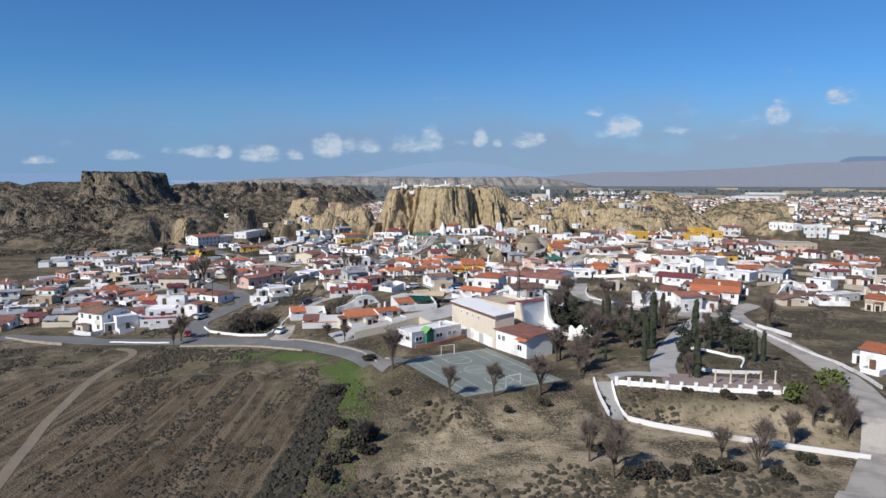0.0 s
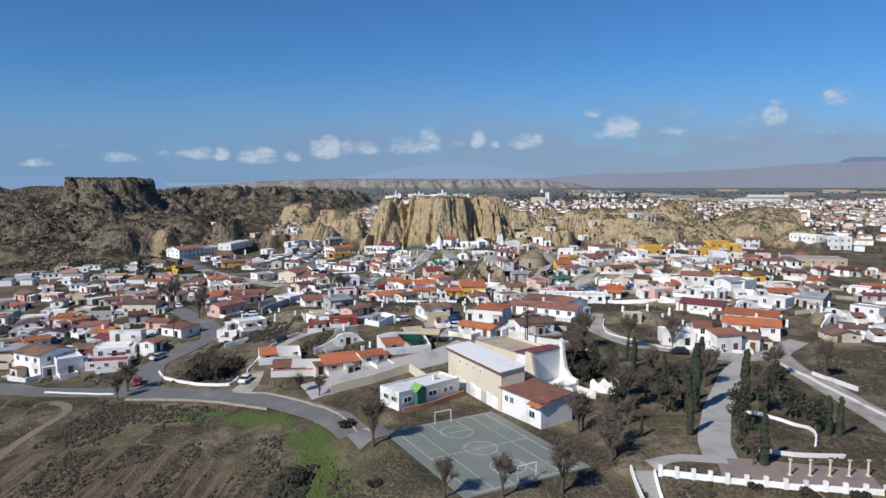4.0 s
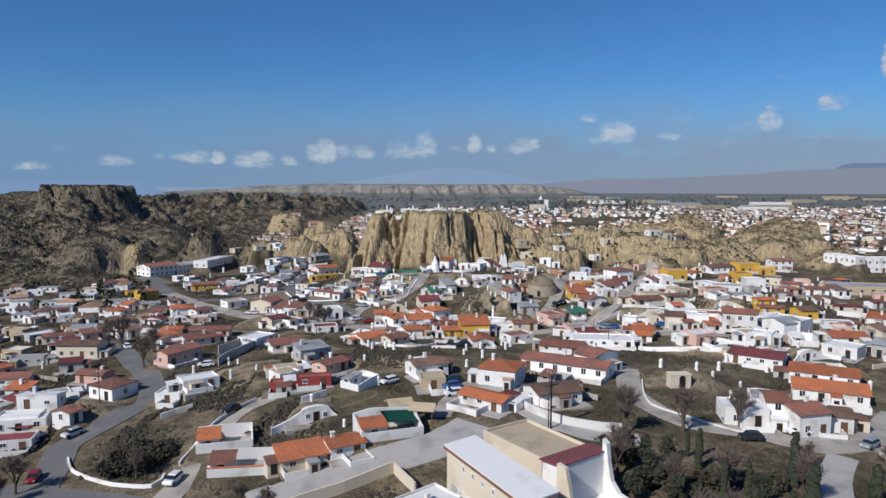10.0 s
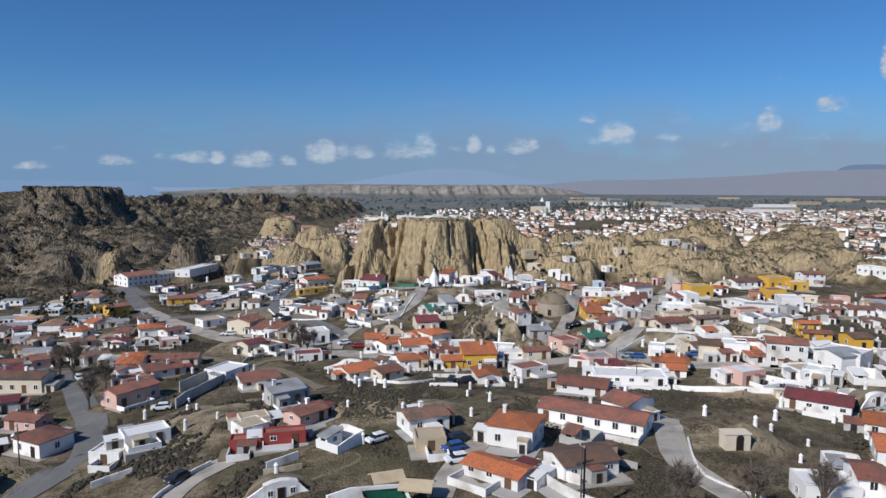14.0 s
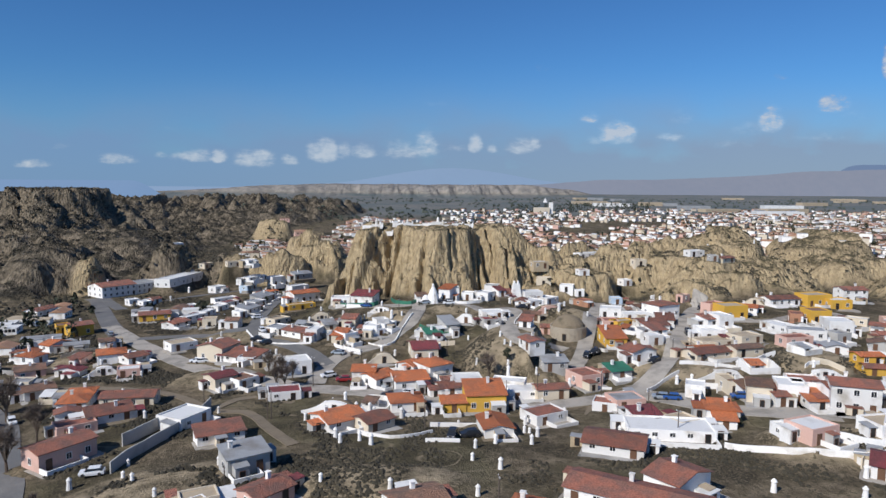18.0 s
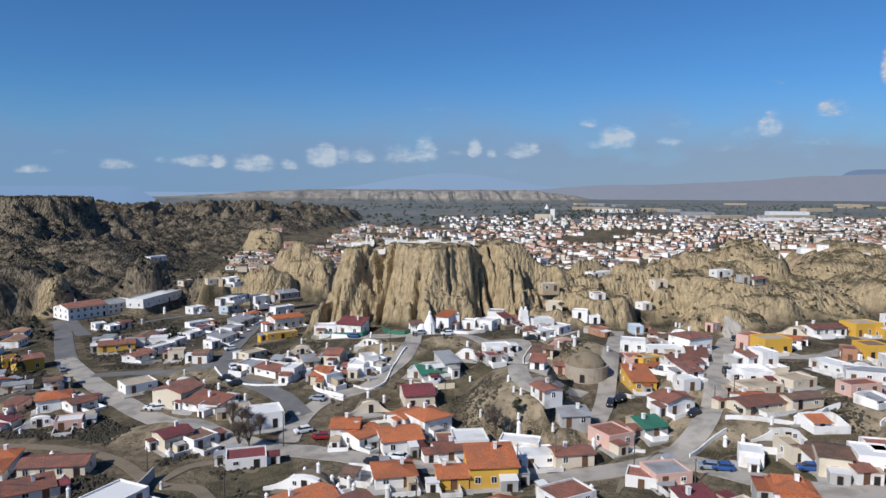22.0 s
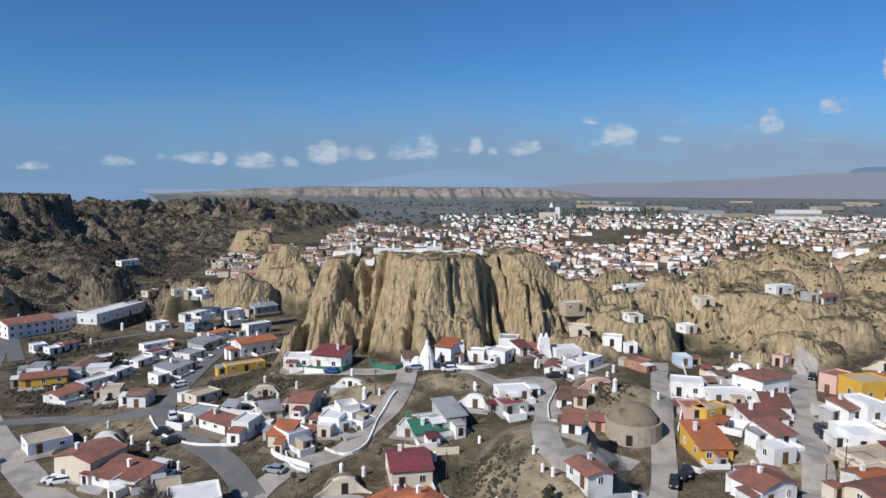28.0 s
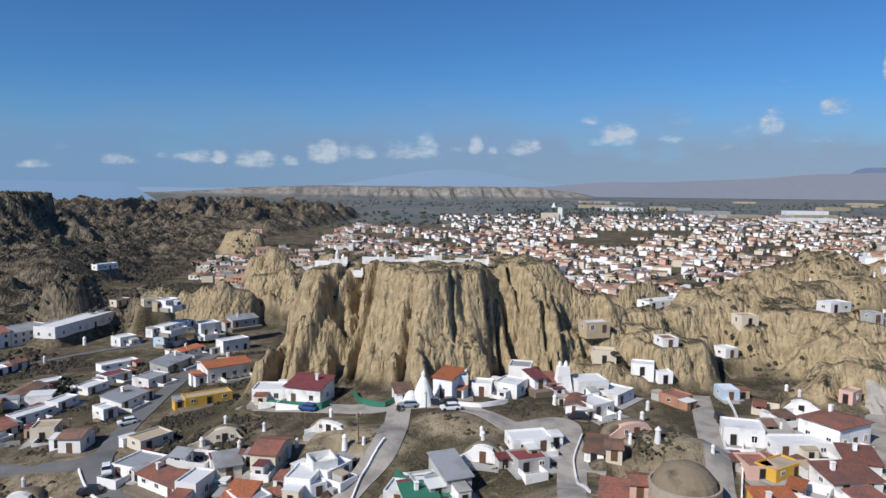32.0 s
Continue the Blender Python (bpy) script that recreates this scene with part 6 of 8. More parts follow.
house(72.2, 292.6, 19, 11.4, 6.0, 2.0, "gx", "cream", "roof_red", base=14.1)
house(79.1, 307.2, 16, 10.4, 6.0, 1.9, "flat", "cream", "roof_tan", base=13.7)
house(55.3, 296.9, 25, 8.0, 6.0, 3.0, "gy", "white", "roof_red", base=12.4)
house(47.3, 288.9, 17, 5.7, 5.0, 1.9, "sf", "grey", "green", base=10.3)
cave_chimney(-77.8, 285.5, 2.6)
cave_chimney(-69.6, 280.0, 2.2)
cave_chimney(-64.1, 266.5, 2.0)
cave_chimney(-103.3, 299.0, 2.0)
cave_chimney(-96.6, 290.5, 1.6)
cave_chimney(-96.2, 304.5, 1.7)
cave_chimney(-48.5, 268.5, 1.6)
cave_chimney(-53.4, 284.5, 2.0)
cave_chimney(-43.3, 283.5, 2.0)
cave_chimney(-20.2, 268.0, 2.0)
cave_chimney(-18.4, 264.5, 2.0)
cave_chimney(-17.7, 268.5, 2.1)
cave_chimney(-15.9, 264.0, 2.0)
cave_chimney(-14.6, 267.9, 2.0)
cave_chimney(-13.3, 264.5, 2.0)
cave_chimney(-10.8, 261.4, 1.1)
cave_chimney(-7.2, 262.4, 2.4)
cave_chimney(-17.6, 243.6, 2.0)
cave_chimney(-14.1, 244.6, 1.9)
cave_chimney(28.0, 263.8, 2.0)
cave_chimney(7.5, 240.0, 1.8)
cave_chimney(11.4, 243.0, 1.9)
cave_chimney(17.8, 251.4, 1.6)
cave_chimney(20.0, 248.4, 2.1)
cave_chimney(36.2, 249.3, 1.8)
cave_chimney(41.7, 246.3, 1.5)
cave_chimney(45.3, 245.3, 1.9)
cave_chimney(58.2, 280.4, 2.2)
cave_chimney(88.9, 277.0, 2.2)
cave_chimney(-11.0, 302.6, 1.7)
cave_chimney(10.8, 297.7, 1.7)
cave_chimney(18.4, 289.6, 2.4)
cave_chimney(25.5, 289.1, 1.6)
cave_chimney(-83.4, 222.3, 2.0)
cave_chimney(-16.7, 183.9, 1.5)
cave_chimney(-19.0, 247.1, 2.2)
cave_chimney(-17.1, 220.3, 1.4)
cave_chimney(-12.5, 205.1, 1.8)
cave_chimney(54.9, 205.2, 1.8)
cave_chimney(-6.3, 217.3, 1.9)
cave_chimney(76.3, 218.3, 1.9)
cave_chimney(119.2, 288.1, 2.3)
cave_chimney(-48.3, 225.7, 1.7)
cave_chimney(-82.3, 306.1, 1.7)
cave_chimney(124.2, 279.5, 1.5)
street(6, (-64.7, 170.9), (-67.9, 181.5), (-70.5, 189.5), (-68.5, 194.6), (-65.4, 203.7), (-63.5, 211.8), (-71.8, 229.9), (-81.7, 244.9), (-95.9, 266.9), (-107.5, 280.0))
street(5, (-41.8, 163.4), (-40.2, 173.6), (-41.1, 184.2), (-40.3, 194.4), (-35.2, 202.5))
street(5.5, (-124.4, 184.9), (-106.0, 180.5), (-87.4, 174.1), (-71.5, 171.7), (-55.2, 166.9), (-42.6, 162.0), (-30.2, 155.1), (-18.2, 144.2), (-9.7, 129.4))
street(5.5, (38.0, 62.0), (54.4, 82.6), (63.4, 94.7), (66.5, 101.6), (71.1, 116.8), (73.5, 134.3), (75.0, 154.4), (75.6, 171.0), (79.6, 187.6))
street(5, (43.9, 218.5), (39.3, 199.0), (41.0, 191.3), (45.6, 183.2), (54.2, 180.7), (58.5, 178.6), (65.6, 174.5), (75.4, 179.0), (88.7, 192.5))
street(4, (0.5, 184.5), (2.8, 193.1), (6.6, 201.1), (9.4, 207.6))
street(8, (-174.0, 457.0), (-163.5, 443.1), (-129.9, 384.5), (-113.2, 357.9))
street(6, (-124.9, 375.0), (-103.2, 348.8), (-85.6, 329.2), (-67.0, 310.6), (-48.0, 297.1), (-35.0, 288.5), (-24.2, 286.0), (-14.8, 282.4), (-0.9, 277.9), (13.5, 274.8), (25.1, 272.8), (34.9, 274.3), (46.5, 277.3), (53.8, 270.8), (60.8, 263.3), (69.4, 258.9), (82.8, 255.3))
street(6, (-31.0, 291.0), (-30.6, 307.1), (-26.1, 316.3), (-17.4, 321.9), (-11.8, 332.6), (-7.3, 343.9), (-6.4, 361.0))
street(6, (-30.6, 307.1), (-39.2, 320.3), (-50.1, 331.9), (-59.2, 340.5), (-64.8, 358.6), (-68.5, 387.1), (-74.4, 436.1), (-75.3, 474.3))
street(5.5, (36.0, 297.0), (40.5, 306.7), (47.0, 328.0), (53.7, 350.0), (62.0, 377.0))
street(6.5, (47.1, 279.3), (56.5, 287.8), (65.3, 303.5), (75.0, 325.0), (86.4, 348.7), (96.0, 365.0))
street(6, (-42.5, 372.8), (-29.6, 365.9), (-13.7, 361.0), (-6.1, 362.0), (5.4, 361.0), (16.1, 350.3), (25.8, 353.3), (25.9, 344.2), (20.5, 310.9), (22.8, 302.7), (28.5, 307.1), (37.1, 317.2))
street(5, (81.5, 333.9), (95.0, 335.9), (106.6, 335.4), (118.7, 341.9), (131.7, 348.9), (138.4, 340.2))
street(2.5, (-101.0, 298.0), (-84.2, 295.0), (-66.8, 286.5), (-50.7, 271.0), (-41.4, 267.5), (-32.7, 252.6), (-26.3, 243.1), material="dirt", label="trodden dirt path across the slope")
street(3, (-50.7, 271.0), (-47.4, 278.5), (-43.4, 281.5), material="dirt", label="trodden dirt path across the slope")
street(5, (-103.9, 352.8), (-93.3, 353.3), (-80.9, 350.3), (-67.3, 344.1), (-60.6, 346.6))
street(4, (-131.5, 444.0), (-118.3, 462.0), (-100.1, 474.9), (-83.6, 475.2))
street(6, (-139.9, 417.0), (-169.1, 460.0))
low_wall(0.6, 0.3, (-66.6, 183.5), (-62.3, 177.5), (-54.4, 172.0), (-45.6, 169.5), (-44.8, 173.0))
low_wall(0.4, 0.3, (-66.5, 166.0), (-51.0, 162.0), (-41.0, 157.2), (-33.0, 152.6), material="stone", label="low rubble wall between the road and the field")
low_wall(0.5, 0.3, (43.5, 205.5), (41.0, 194.4), (43.6, 188.8), (50.5, 182.2), (55.4, 179.1))
low_wall(1.6, 0.3, (13.7, 192.1), (19.6, 182.0), (26.3, 178.4), (31.7, 177.3))
low_wall(0.9, 0.3, (-37.5, 201.9), (-40.8, 196.4), (-42.6, 190.8), (-42.9, 183.2), (-43.4, 175.6))
low_wall(0.45, 0.3, (-43.3, 165.0), (-30.7, 157.7), (-18.5, 146.7), (-11.0, 131.9), material="stone")
low_wall(0.45, 0.3, (-87.9, 173.6), (-70.7, 169.7))
low_wall(0.6, 0.3, (73.0, 172.5), (74.6, 156.4), (74.9, 139.3), (76.1, 125.3), (74.2, 112.2))
low_wall(0.9, 0.3, (76.7, 163.9), (79.5, 152.9))
low_wall(0.9, 0.3, (-1.0, 255.4), (9.8, 254.9), (10.0, 249.9))
low_wall(0.7, 0.3, (-1.7, 243.5), (4.8, 243.5))
low_wall(0.6, 0.3, (-18.2, 253.5), (-8.5, 246.0), (-0.4, 250.0))
low_wall(0.6, 0.3, (34.9, 285.4), (39.5, 283.3), (42.9, 281.8))
low_wall(0.6, 0.3, (-28.7, 323.4), (-26.2, 317.3), (-22.1, 314.7))
low_wall(0.6, 0.3, (-20.7, 322.9), (-16.5, 320.3), (-12.8, 323.9), (-11.1, 334.6), (-8.1, 342.9))
low_wall(0.9, 0.3, (50.1, 277.4), (55.2, 281.5), (59.9, 284.1))
low_wall(0.9, 0.3, (61.6, 288.7), (67.8, 287.7), (75.3, 287.1))
low_wall(0.6, 0.3, (-63.2, 342.1), (-59.2, 337.4), (-49.5, 329.8), (-39.1, 327.4))
low_wall(1, 0.3, (-22.4, 316.3), (-28.2, 319.4), (-31.1, 322.4), (-29.6, 322.9))
low_wall(1.3, 0.3, (-17.4, 371.6), (-14.8, 364.5), (-9.5, 361.0), (-7.9, 363.6), material="green", label="curved wall with green sheeting")
low_wall(1.6, 0.3, (-5.5, 333.7), (-4.0, 331.6), (-0.4, 331.6), (2.5, 333.7), material="green", label="curved wall with green sheeting")
low_wall(1.6, 0.3, (-40.1, 371.9), (-30.3, 365.9), (-23.0, 362.5), (-21.6, 364.5), material="green", label="dark green screen fence")
low_wall(0.6, 0.3, (28.8, 347.8), (25.9, 340.2), (24.8, 334.6), (23.6, 317.9))
low_wall(1, 0.3, (45.6, 312.3), (48.0, 310.3), (52.1, 312.3))
low_wall(2.6, 0.3, (-60.4, 248.0), (-58.3, 255.5), (-55.3, 265.5), material="grey", label="grey retaining wall on the slope")
low_wall(1, 0.3, (4.7, 361.6), (10.4, 360.5), (16.2, 363.0))
vehicle(3.4, 195.1, 20.0, "car_white")
vehicle(2.9, 199.6, 25.0, "car_blue")
vehicle(3.4, 203.6, 20.0, "car_dark")
vehicle(54.2, 184.7, -8.0, "car_dark")
vehicle(63.6, 180.1, -5.0, "car_white")
vehicle(-10.1, 204.6, 40.0, "car_white")
vehicle(53.7, 177.1, 0.0, "car_dark")
vehicle(-58.8, 233.5, 15.0, "car_white")
vehicle(-28.6, 296.6, 30.0, "car_white")
vehicle(-24.0, 293.0, 5.0, "car_red")
vehicle(-12.1, 287.9, 60.0, "car_silver")
vehicle(45.3, 309.6, 70.0, "car_dark")
vehicle(44.6, 292.9, -35.0, "car_white")
vehicle(56.7, 293.2, 40.0, "car_dark")
vehicle(67.7, 292.2, -5.0, "car_dark")
vehicle(51.6, 271.8, -15.0, "car_silver")
vehicle(53.8, 270.8, -15.0, "car_blue")
vehicle(67.7, 267.4, -10.0, "car_blue")
vehicle(3.4, 246.5, 80.0, "car_dark")
vehicle(6.8, 247.5, 15.0, "car_dark")
vehicle(-54.1, 331.3, 20.0, "car_dark")
vehicle(-58.5, 336.9, 10.0, "car_dark")
vehicle(-69.5, 317.1, 20.0, "car_white")
vehicle(-53.9, 294.1, 20.0, "car_dark")
vehicle(76.5, 323.3, 80.0, "car_dark")
vehicle(-4.5, 360.5, 5.0, "car_silver")
vehicle(0.2, 361.6, 0.0, "car_dark")
vehicle(4.0, 358.0, 12.0, "car_white")
vehicle(3.6, 361.6, 10.0, "car_dark")
vehicle(-28.8, 315.3, -15.0, "car_silver")
vehicle(29.4, 355.4, 0.0, "car_dark")
vehicle(26.0, 313.9, -15.0, "car_white")
vehicle(44.7, 308.7, 40.0, "car_dark")
vehicle(75.8, 321.5, 80.0, "car_dark")
vehicle(-71.2, 318.1, 10.0, "car_white")
vehicle(-67.1, 369.6, 35.0, "car_white")
vehicle(22.9, 371.0, 0.0, "car_dark")
post(19.1, 177.4, 10.7)
post(8.6, 204.6, 8.7)
post(-32.2, 221.7, 4.2)
post(-71.7, 205.4, 7.5)
post(-36.0, 262.5, 6.5)
post(-35.2, 262.5, 6.5)
post(-54.9, 277.5, 4.9)
post(-31.2, 289.0, 7.9)
post(16.8, 277.8, 4.9)
post(-9.9, 276.9, 6.1)
post(-2.0, 252.5, 7.0)
post(24.0, 276.8, 6.7)
post(47.2, 266.8, 4.5)
post(38.6, 274.8, 7.2)
post(46.5, 246.3, 5.7)
post(-21.3, 308.7, 4.0)
post(-12.6, 341.4, 5.7)
post(-0.9, 357.5, 4.2)
post(-114.7, 414.0, 8.4)
post(-78.6, 367.5, 0.0)
post(-36.0, 342.1, 5.1)
post(-22.3, 322.4, 3.9)
post(70.6, 305.3, 5.8)
post(63.0, 297.8, 5.4)
post(3.0, 311.2, 5.1)
tree(-10.1, 127.3, 6.8, "bare")
tree(0.7, 109.8, 4.5, "bare")
tree(8.1, 109.9, 4.9, "bare")
tree(16.1, 111.9, 6.0, "bare")
tree(24.4, 120.0, 5.6, "bare")
tree(22.3, 132.5, 5.7, "bare")
tree(-23.8, 156.8, 3.7, "bare")
tree(-68.2, 170.8, 5.8, "bare")
tree(59.8, 98.9, 5.1, "bare")
tree(21.8, 84.0, 5.1, "bare")
tree(42.0, 87.6, 4.6, "bare")
tree(43.4, 139.8, 11.9, "cypress")
tree(54.6, 145.3, 9.6, "cypress")
tree(44.5, 116.7, 7.2, "cypress")
tree(41.4, 168.5, 4.6, "cypress")
tree(39.7, 168.5, 4.3, "cypress")
tree(42.8, 142.8, 7.3, "cypress")
tree(61.0, 127.3, 6.1, "cypress")
tree(59.6, 127.8, 6.1, "cypress")
tree(30.8, 127.2, 3.3, "cypress")
tree(38.3, 127.7, 6.5, "cypress")
tree(48.0, 132.8, 7.0, "pine")
tree(56.5, 141.3, 6.6, "pine")
tree(58.9, 137.8, 6.5, "pine")
tree(58.2, 128.8, 6.4, "pine")
tree(29.9, 139.2, 5.7, "pine")
tree(27.0, 130.6, 4.5, "pine")
tree(41.1, 147.8, 5.7, "pine")
tree(43.6, 120.2, 6.2, "pine")
tree(62.4, 149.4, 5.7, "pine")
tree(34.2, 147.8, 5.7, "pine")
tree(-98.2, 271.9, 9.1, "bare")
tree(-81.5, 255.5, 6.7, "bare")
tree(-62.6, 222.9, 2.5, "bare")
tree(-49.5, 173.0, 4.5, "bare")
tree(-28.3, 159.0, 3.5, "bare")
tree(-68.5, 166.8, 4.7, "bare")
tree(25.6, 164.2, 5.5, "pine")
tree(31.6, 164.2, 5.5, "pine")
tree(36.0, 166.7, 4.7, "pine")
tree(39.8, 164.2, 6.4, "cypress")
tree(27.2, 154.6, 5.0, "pine")
tree(39.9, 155.1, 5.9, "cypress")
tree(43.3, 155.1, 5.9, "cypress")
tree(51.8, 159.5, 8.3, "cypress")
tree(44.3, 153.5, 5.0, "pine")
tree(32.6, 153.1, 4.9, "pine")
tree(60.3, 154.0, 4.2, "bare")
tree(65.2, 156.4, 5.1, "pine")
tree(57.6, 166.5, 3.7, "bare")
tree(30.2, 301.5, 3.7, "pine")
tree(-6.5, 358.0, 1.4, "pine")
tree(83.7, 399.6, 2.4, "pine")
tree(22.1, 341.8, 2.0, "pine")
tree(79.8, 401.3, 2.5, "pine")
tree(-49.6, 389.8, 2.0, "pine")
tree(-24.3, 311.2, 2.0, "bare")
tree(78.4, 368.7, 1.8, "pine")
tree(85.9, 367.6, 1.8, "pine")
tree(13.5, 290.5, 5.3, "bare")
tree(-40.0, 287.5, 5.2, "bare")
tree(-38.0, 287.5, 5.2, "bare")
tree(18.4, 293.8, 4.0, "pine")
tree(60.7, 251.8, 2.0, "pine")
tree(-77.1, 422.6, 2.9, "pine")
bush(-16.0, 141.2, 1.7)
bush(40.9, 111.5, 1.0)
bush(46.5, 109.0, 1.5)
bush(52.6, 108.1, 1.3)
bush(57.1, 106.1, 3.3, "bush")
bush(64.8, 111.7, 3.8, "bush")
bush(-11.5, 96.7, 1.7)
bush(-13.0, 102.3, 2.7)
bush(26.4, 83.6, 2.2)
bush(34.0, 84.7, 2.2)
bush(22.1, 93.6, 1.6)
bush(-20.9, 122.9, 2.1)
house(66.2, 240.4, 1, 2.5, 4.0, 2.0, "flat", "white", "roof_white", base=13.1)
low_wall(1.2, 0.3, (53.0, 240.5), (63.2, 235.5), (73.6, 232.5), (78.9, 233.5))
low_wall(1.2, 0.3, (72.0, 240.1), (76.0, 237.1), (81.2, 235.5))
house(84.0, 239.4, 11, 7.1, 6.0, 2.2, "flat", "white", "roof_tan", base=13.8)
house(99.8, 260.4, 12, 5.6, 8.0, 3.1, "gx", "white", "roof_white", base=12.9)
house(98.2, 248.9, 18, 6.4, 8.0, 4.5, "gx", "white", "roof_grey", base=12.5)
house(108.8, 286.0, 1, 7.1, 7.0, 2.9, "gx", "yellow", "roof_orange", base=14.6)
house(108.1, 280.7, -13, 8.6, 5.0, 1.9, "gx", "yellow", "roof_red", base=13.5)
house(114.9, 270.9, 1, 5.3, 7.0, 3.3, "gx", "yellow", "roof_brown", base=13.0)
vehicle(125.5, 323.3, 90.0, "car_white")
vehicle(94.3, 249.4, 10.0, "car_white")
house(-52.2, 211.8, 36, 7.9, 5.0, 1.9, "flat", "white", "roof_white", base=9.6)
house(-0.7, 199.7, 8, 5.0, 5.0, 1.9, "flat", "earthwall", "roof_tan", base=13.3)
house(-32.5, 211.5, 42, 5.1, 5.0, 2.2, "flat", "white", "roof_tan", base=10.8)
low_wall(2.2, 0.3, (-55.8, 233.8), (-54.3, 246.3), (-51.9, 258.8), (-52.0, 273.8), material="grey", label="grey retaining wall on the slope")
low_wall(1.6, 0.3, (15.5, 192.7), (18.6, 189.1), (21.1, 187.1))
house(44.7, 244.0, -7, 16.1, 8.0, 1.9, "flat", "white", "roof_white", base=11.1)
house(-100.4, 187.7, -25, 9.8, 9.0, 5.4, "gx", "white", "roof_brown", base=3.0)
house(-89.5, 187.1, 40, 5.7, 6.0, 3.8, "flat", "white", "roof_white", base=3.6)
house(-81.7, 188.8, 14, 9.7, 5.0, 1.9, "flat", "white", "roof_maroon", base=4.2)
house(-83.2, 196.0, 18, 11.3, 6.0, 2.5, "flat", "white", "roof_white", base=5.1)
house(80.1, 124.2, -54, 4.6, 7.0, 3.8, "gx", "white", "roof_orange", base=10.7)
house(100.7, 192.4, 1, 7.4, 6.0, 2.0, "gy", "cream", "roof_brown", base=10.2)
house(119.5, 185.9, -49, 5.3, 7.0, 3.1, "gx", "cream", "roof_orange", base=10.4)
house(163.0, 318.8, -10, 23.2, 12.0, 3.0, "flat", "earthwall", "roof_grey", base=13.4)
house(205.2, 379.3, 1, 17.2, 8.0, 6.5, "flat", "white", "roof_white", base=14.3)
house(189.8, 383.5, -73, 17.8, 6.0, 3.3, "flat", "white", "roof_white", base=18.6)
street(1.9, (-50.0, 52.0), (-62.8, 91.3), (-70.5, 116.9), (-76.1, 143.5), (-76.4, 161.6), (-82.5, 167.1), material="dirt", label="dirt track along the field", lift=0.05)
low_wall(0.6, 0.3, (-121.8, 183.4), (-108.5, 176.9), (-100.8, 174.0), material="stone")
bush(-54.1, 178.0, 3.1)
bush(-53.1, 180.6, 3.6)
bush(-49.2, 176.0, 3.0)
bush(-54.8, 175.0, 2.6)
bush(-49.6, 179.6, 3.1)
bush(-51.1, 174.5, 3.0)
bush(-48.1, 181.1, 2.7)
bush(39.6, 158.6, 2.6)
bush(48.5, 159.1, 2.6)
bush(32.6, 158.6, 3.5)
bush(28.4, 166.2, 2.8)
bush(-14.5, 100.2, 2.1)
bush(-16.8, 106.8, 2.0)
bush(-15.4, 94.7, 2.1)
bush(-16.5, 89.1, 2.0)
bush(-12.3, 103.8, 2.0)
bush(24.2, 83.6, 1.7)
bush(29.8, 83.1, 1.7)
bush(38.6, 88.5, 1.8)
bush(44.1, 85.6, 1.9)
bush(50.7, 91.1, 1.7)
bush(7.9, 98.0, 0.8)
bush(10.3, 106.7, 1.1)
bush(-2.6, 109.7, 0.9)
bush(-8.9, 118.6, 1.2)
bush(16.2, 109.3, 1.3)
tree(29.1, 163.9, 6.4, "pine")
tree(30.4, 158.4, 6.1, "pine")
tree(33.4, 156.3, 5.0, "bare")
tree(34.2, 148.8, 5.7, "pine")
tree(36.5, 144.2, 5.4, "bare")
tree(38.5, 139.7, 6.1, "pine")
tree(20.5, 141.2, 4.4, "bare")
tree(23.2, 133.6, 4.9, "bare")
tree(30.1, 132.2, 4.0, "bare")
tree(42.2, 139.2, 6.9, "cypress")
tree(43.2, 139.2, 6.0, "cypress")
tree(55.9, 140.6, 7.0, "cypress")
tree(47.0, 130.2, 4.7, "pine")
tree(60.7, 136.1, 4.2, "pine")
tree(58.5, 128.7, 3.9, "cypress")
house(41.5, 391.0, 16, 7.7, 8.0, 3.3, "flat", "earthwall", "roof_white", base=25.6)
tree(-104.3, 276.1, 7.3, "bare")
tree(-76.8, 238.6, 7.2, "bare")
tree(-59.7, 213.5, 3.8, "bare")
tree(-45.3, 300.5, 5.2, "bare")
tree(-41.2, 297.0, 5.1, "bare")
tree(-37.5, 294.0, 4.4, "bare")
house(23.4, 189.7, 18, 9.1, 7.0, 2.3, "gx", "white", "roof_brown", base=13.3)
low_wall(0.9, 0.3, (-6.4, 141.3), (-1.3, 144.8), (4.4, 151.3), material="brick", label="low brick wall beside the sports court")
tree(32.3, 177.1, 7.2, "bare")
tree(25.0, 123.6, 6.0, "bare")
tree(31.3, 140.3, 6.8, "bare")
tree(26.8, 161.5, 6.6, "bare")
tree(41.7, 157.9, 5.8, "bare")
tree(39.7, 139.8, 5.1, "bare")
tree(50.4, 153.4, 6.2, "bare")
tree(55.0, 141.3, 5.2, "bare")
tree(67.6, 161.4, 5.9, "bare")
tree(43.1, 116.7, 3.8, "bare")
tree(78.9, 163.0, 6.6, "bare")
tree(54.2, 182.6, 6.0, "bare")
tree(59.6, 137.3, 4.5, "bare")
tree(42.9, 179.1, 6.6, "bare")
tree(19.8, 89.2, 5.0, "bare")
tree(23.0, 87.7, 4.9, "bare")
tree(38.6, 91.1, 4.4, "bare")
tree(45.5, 93.1, 4.5, "bare")
tree(51.2, 96.7, 4.7, "bare")
tree(56.3, 100.4, 4.9, "bare")
tree(59.2, 100.0, 4.8, "bare")
tree(59.7, 97.3, 4.7, "bare")
tree(-12.5, 99.9, 3.6, "bare")
low_wall(0.8, 0.3, (67.6, 374.7), (60.6, 351.7), (49.8, 327.0))
vehicle(59.1, 358.2, 80.0, "car_dark")
vehicle(93.9, 348.7, 80.0, "car_dark")
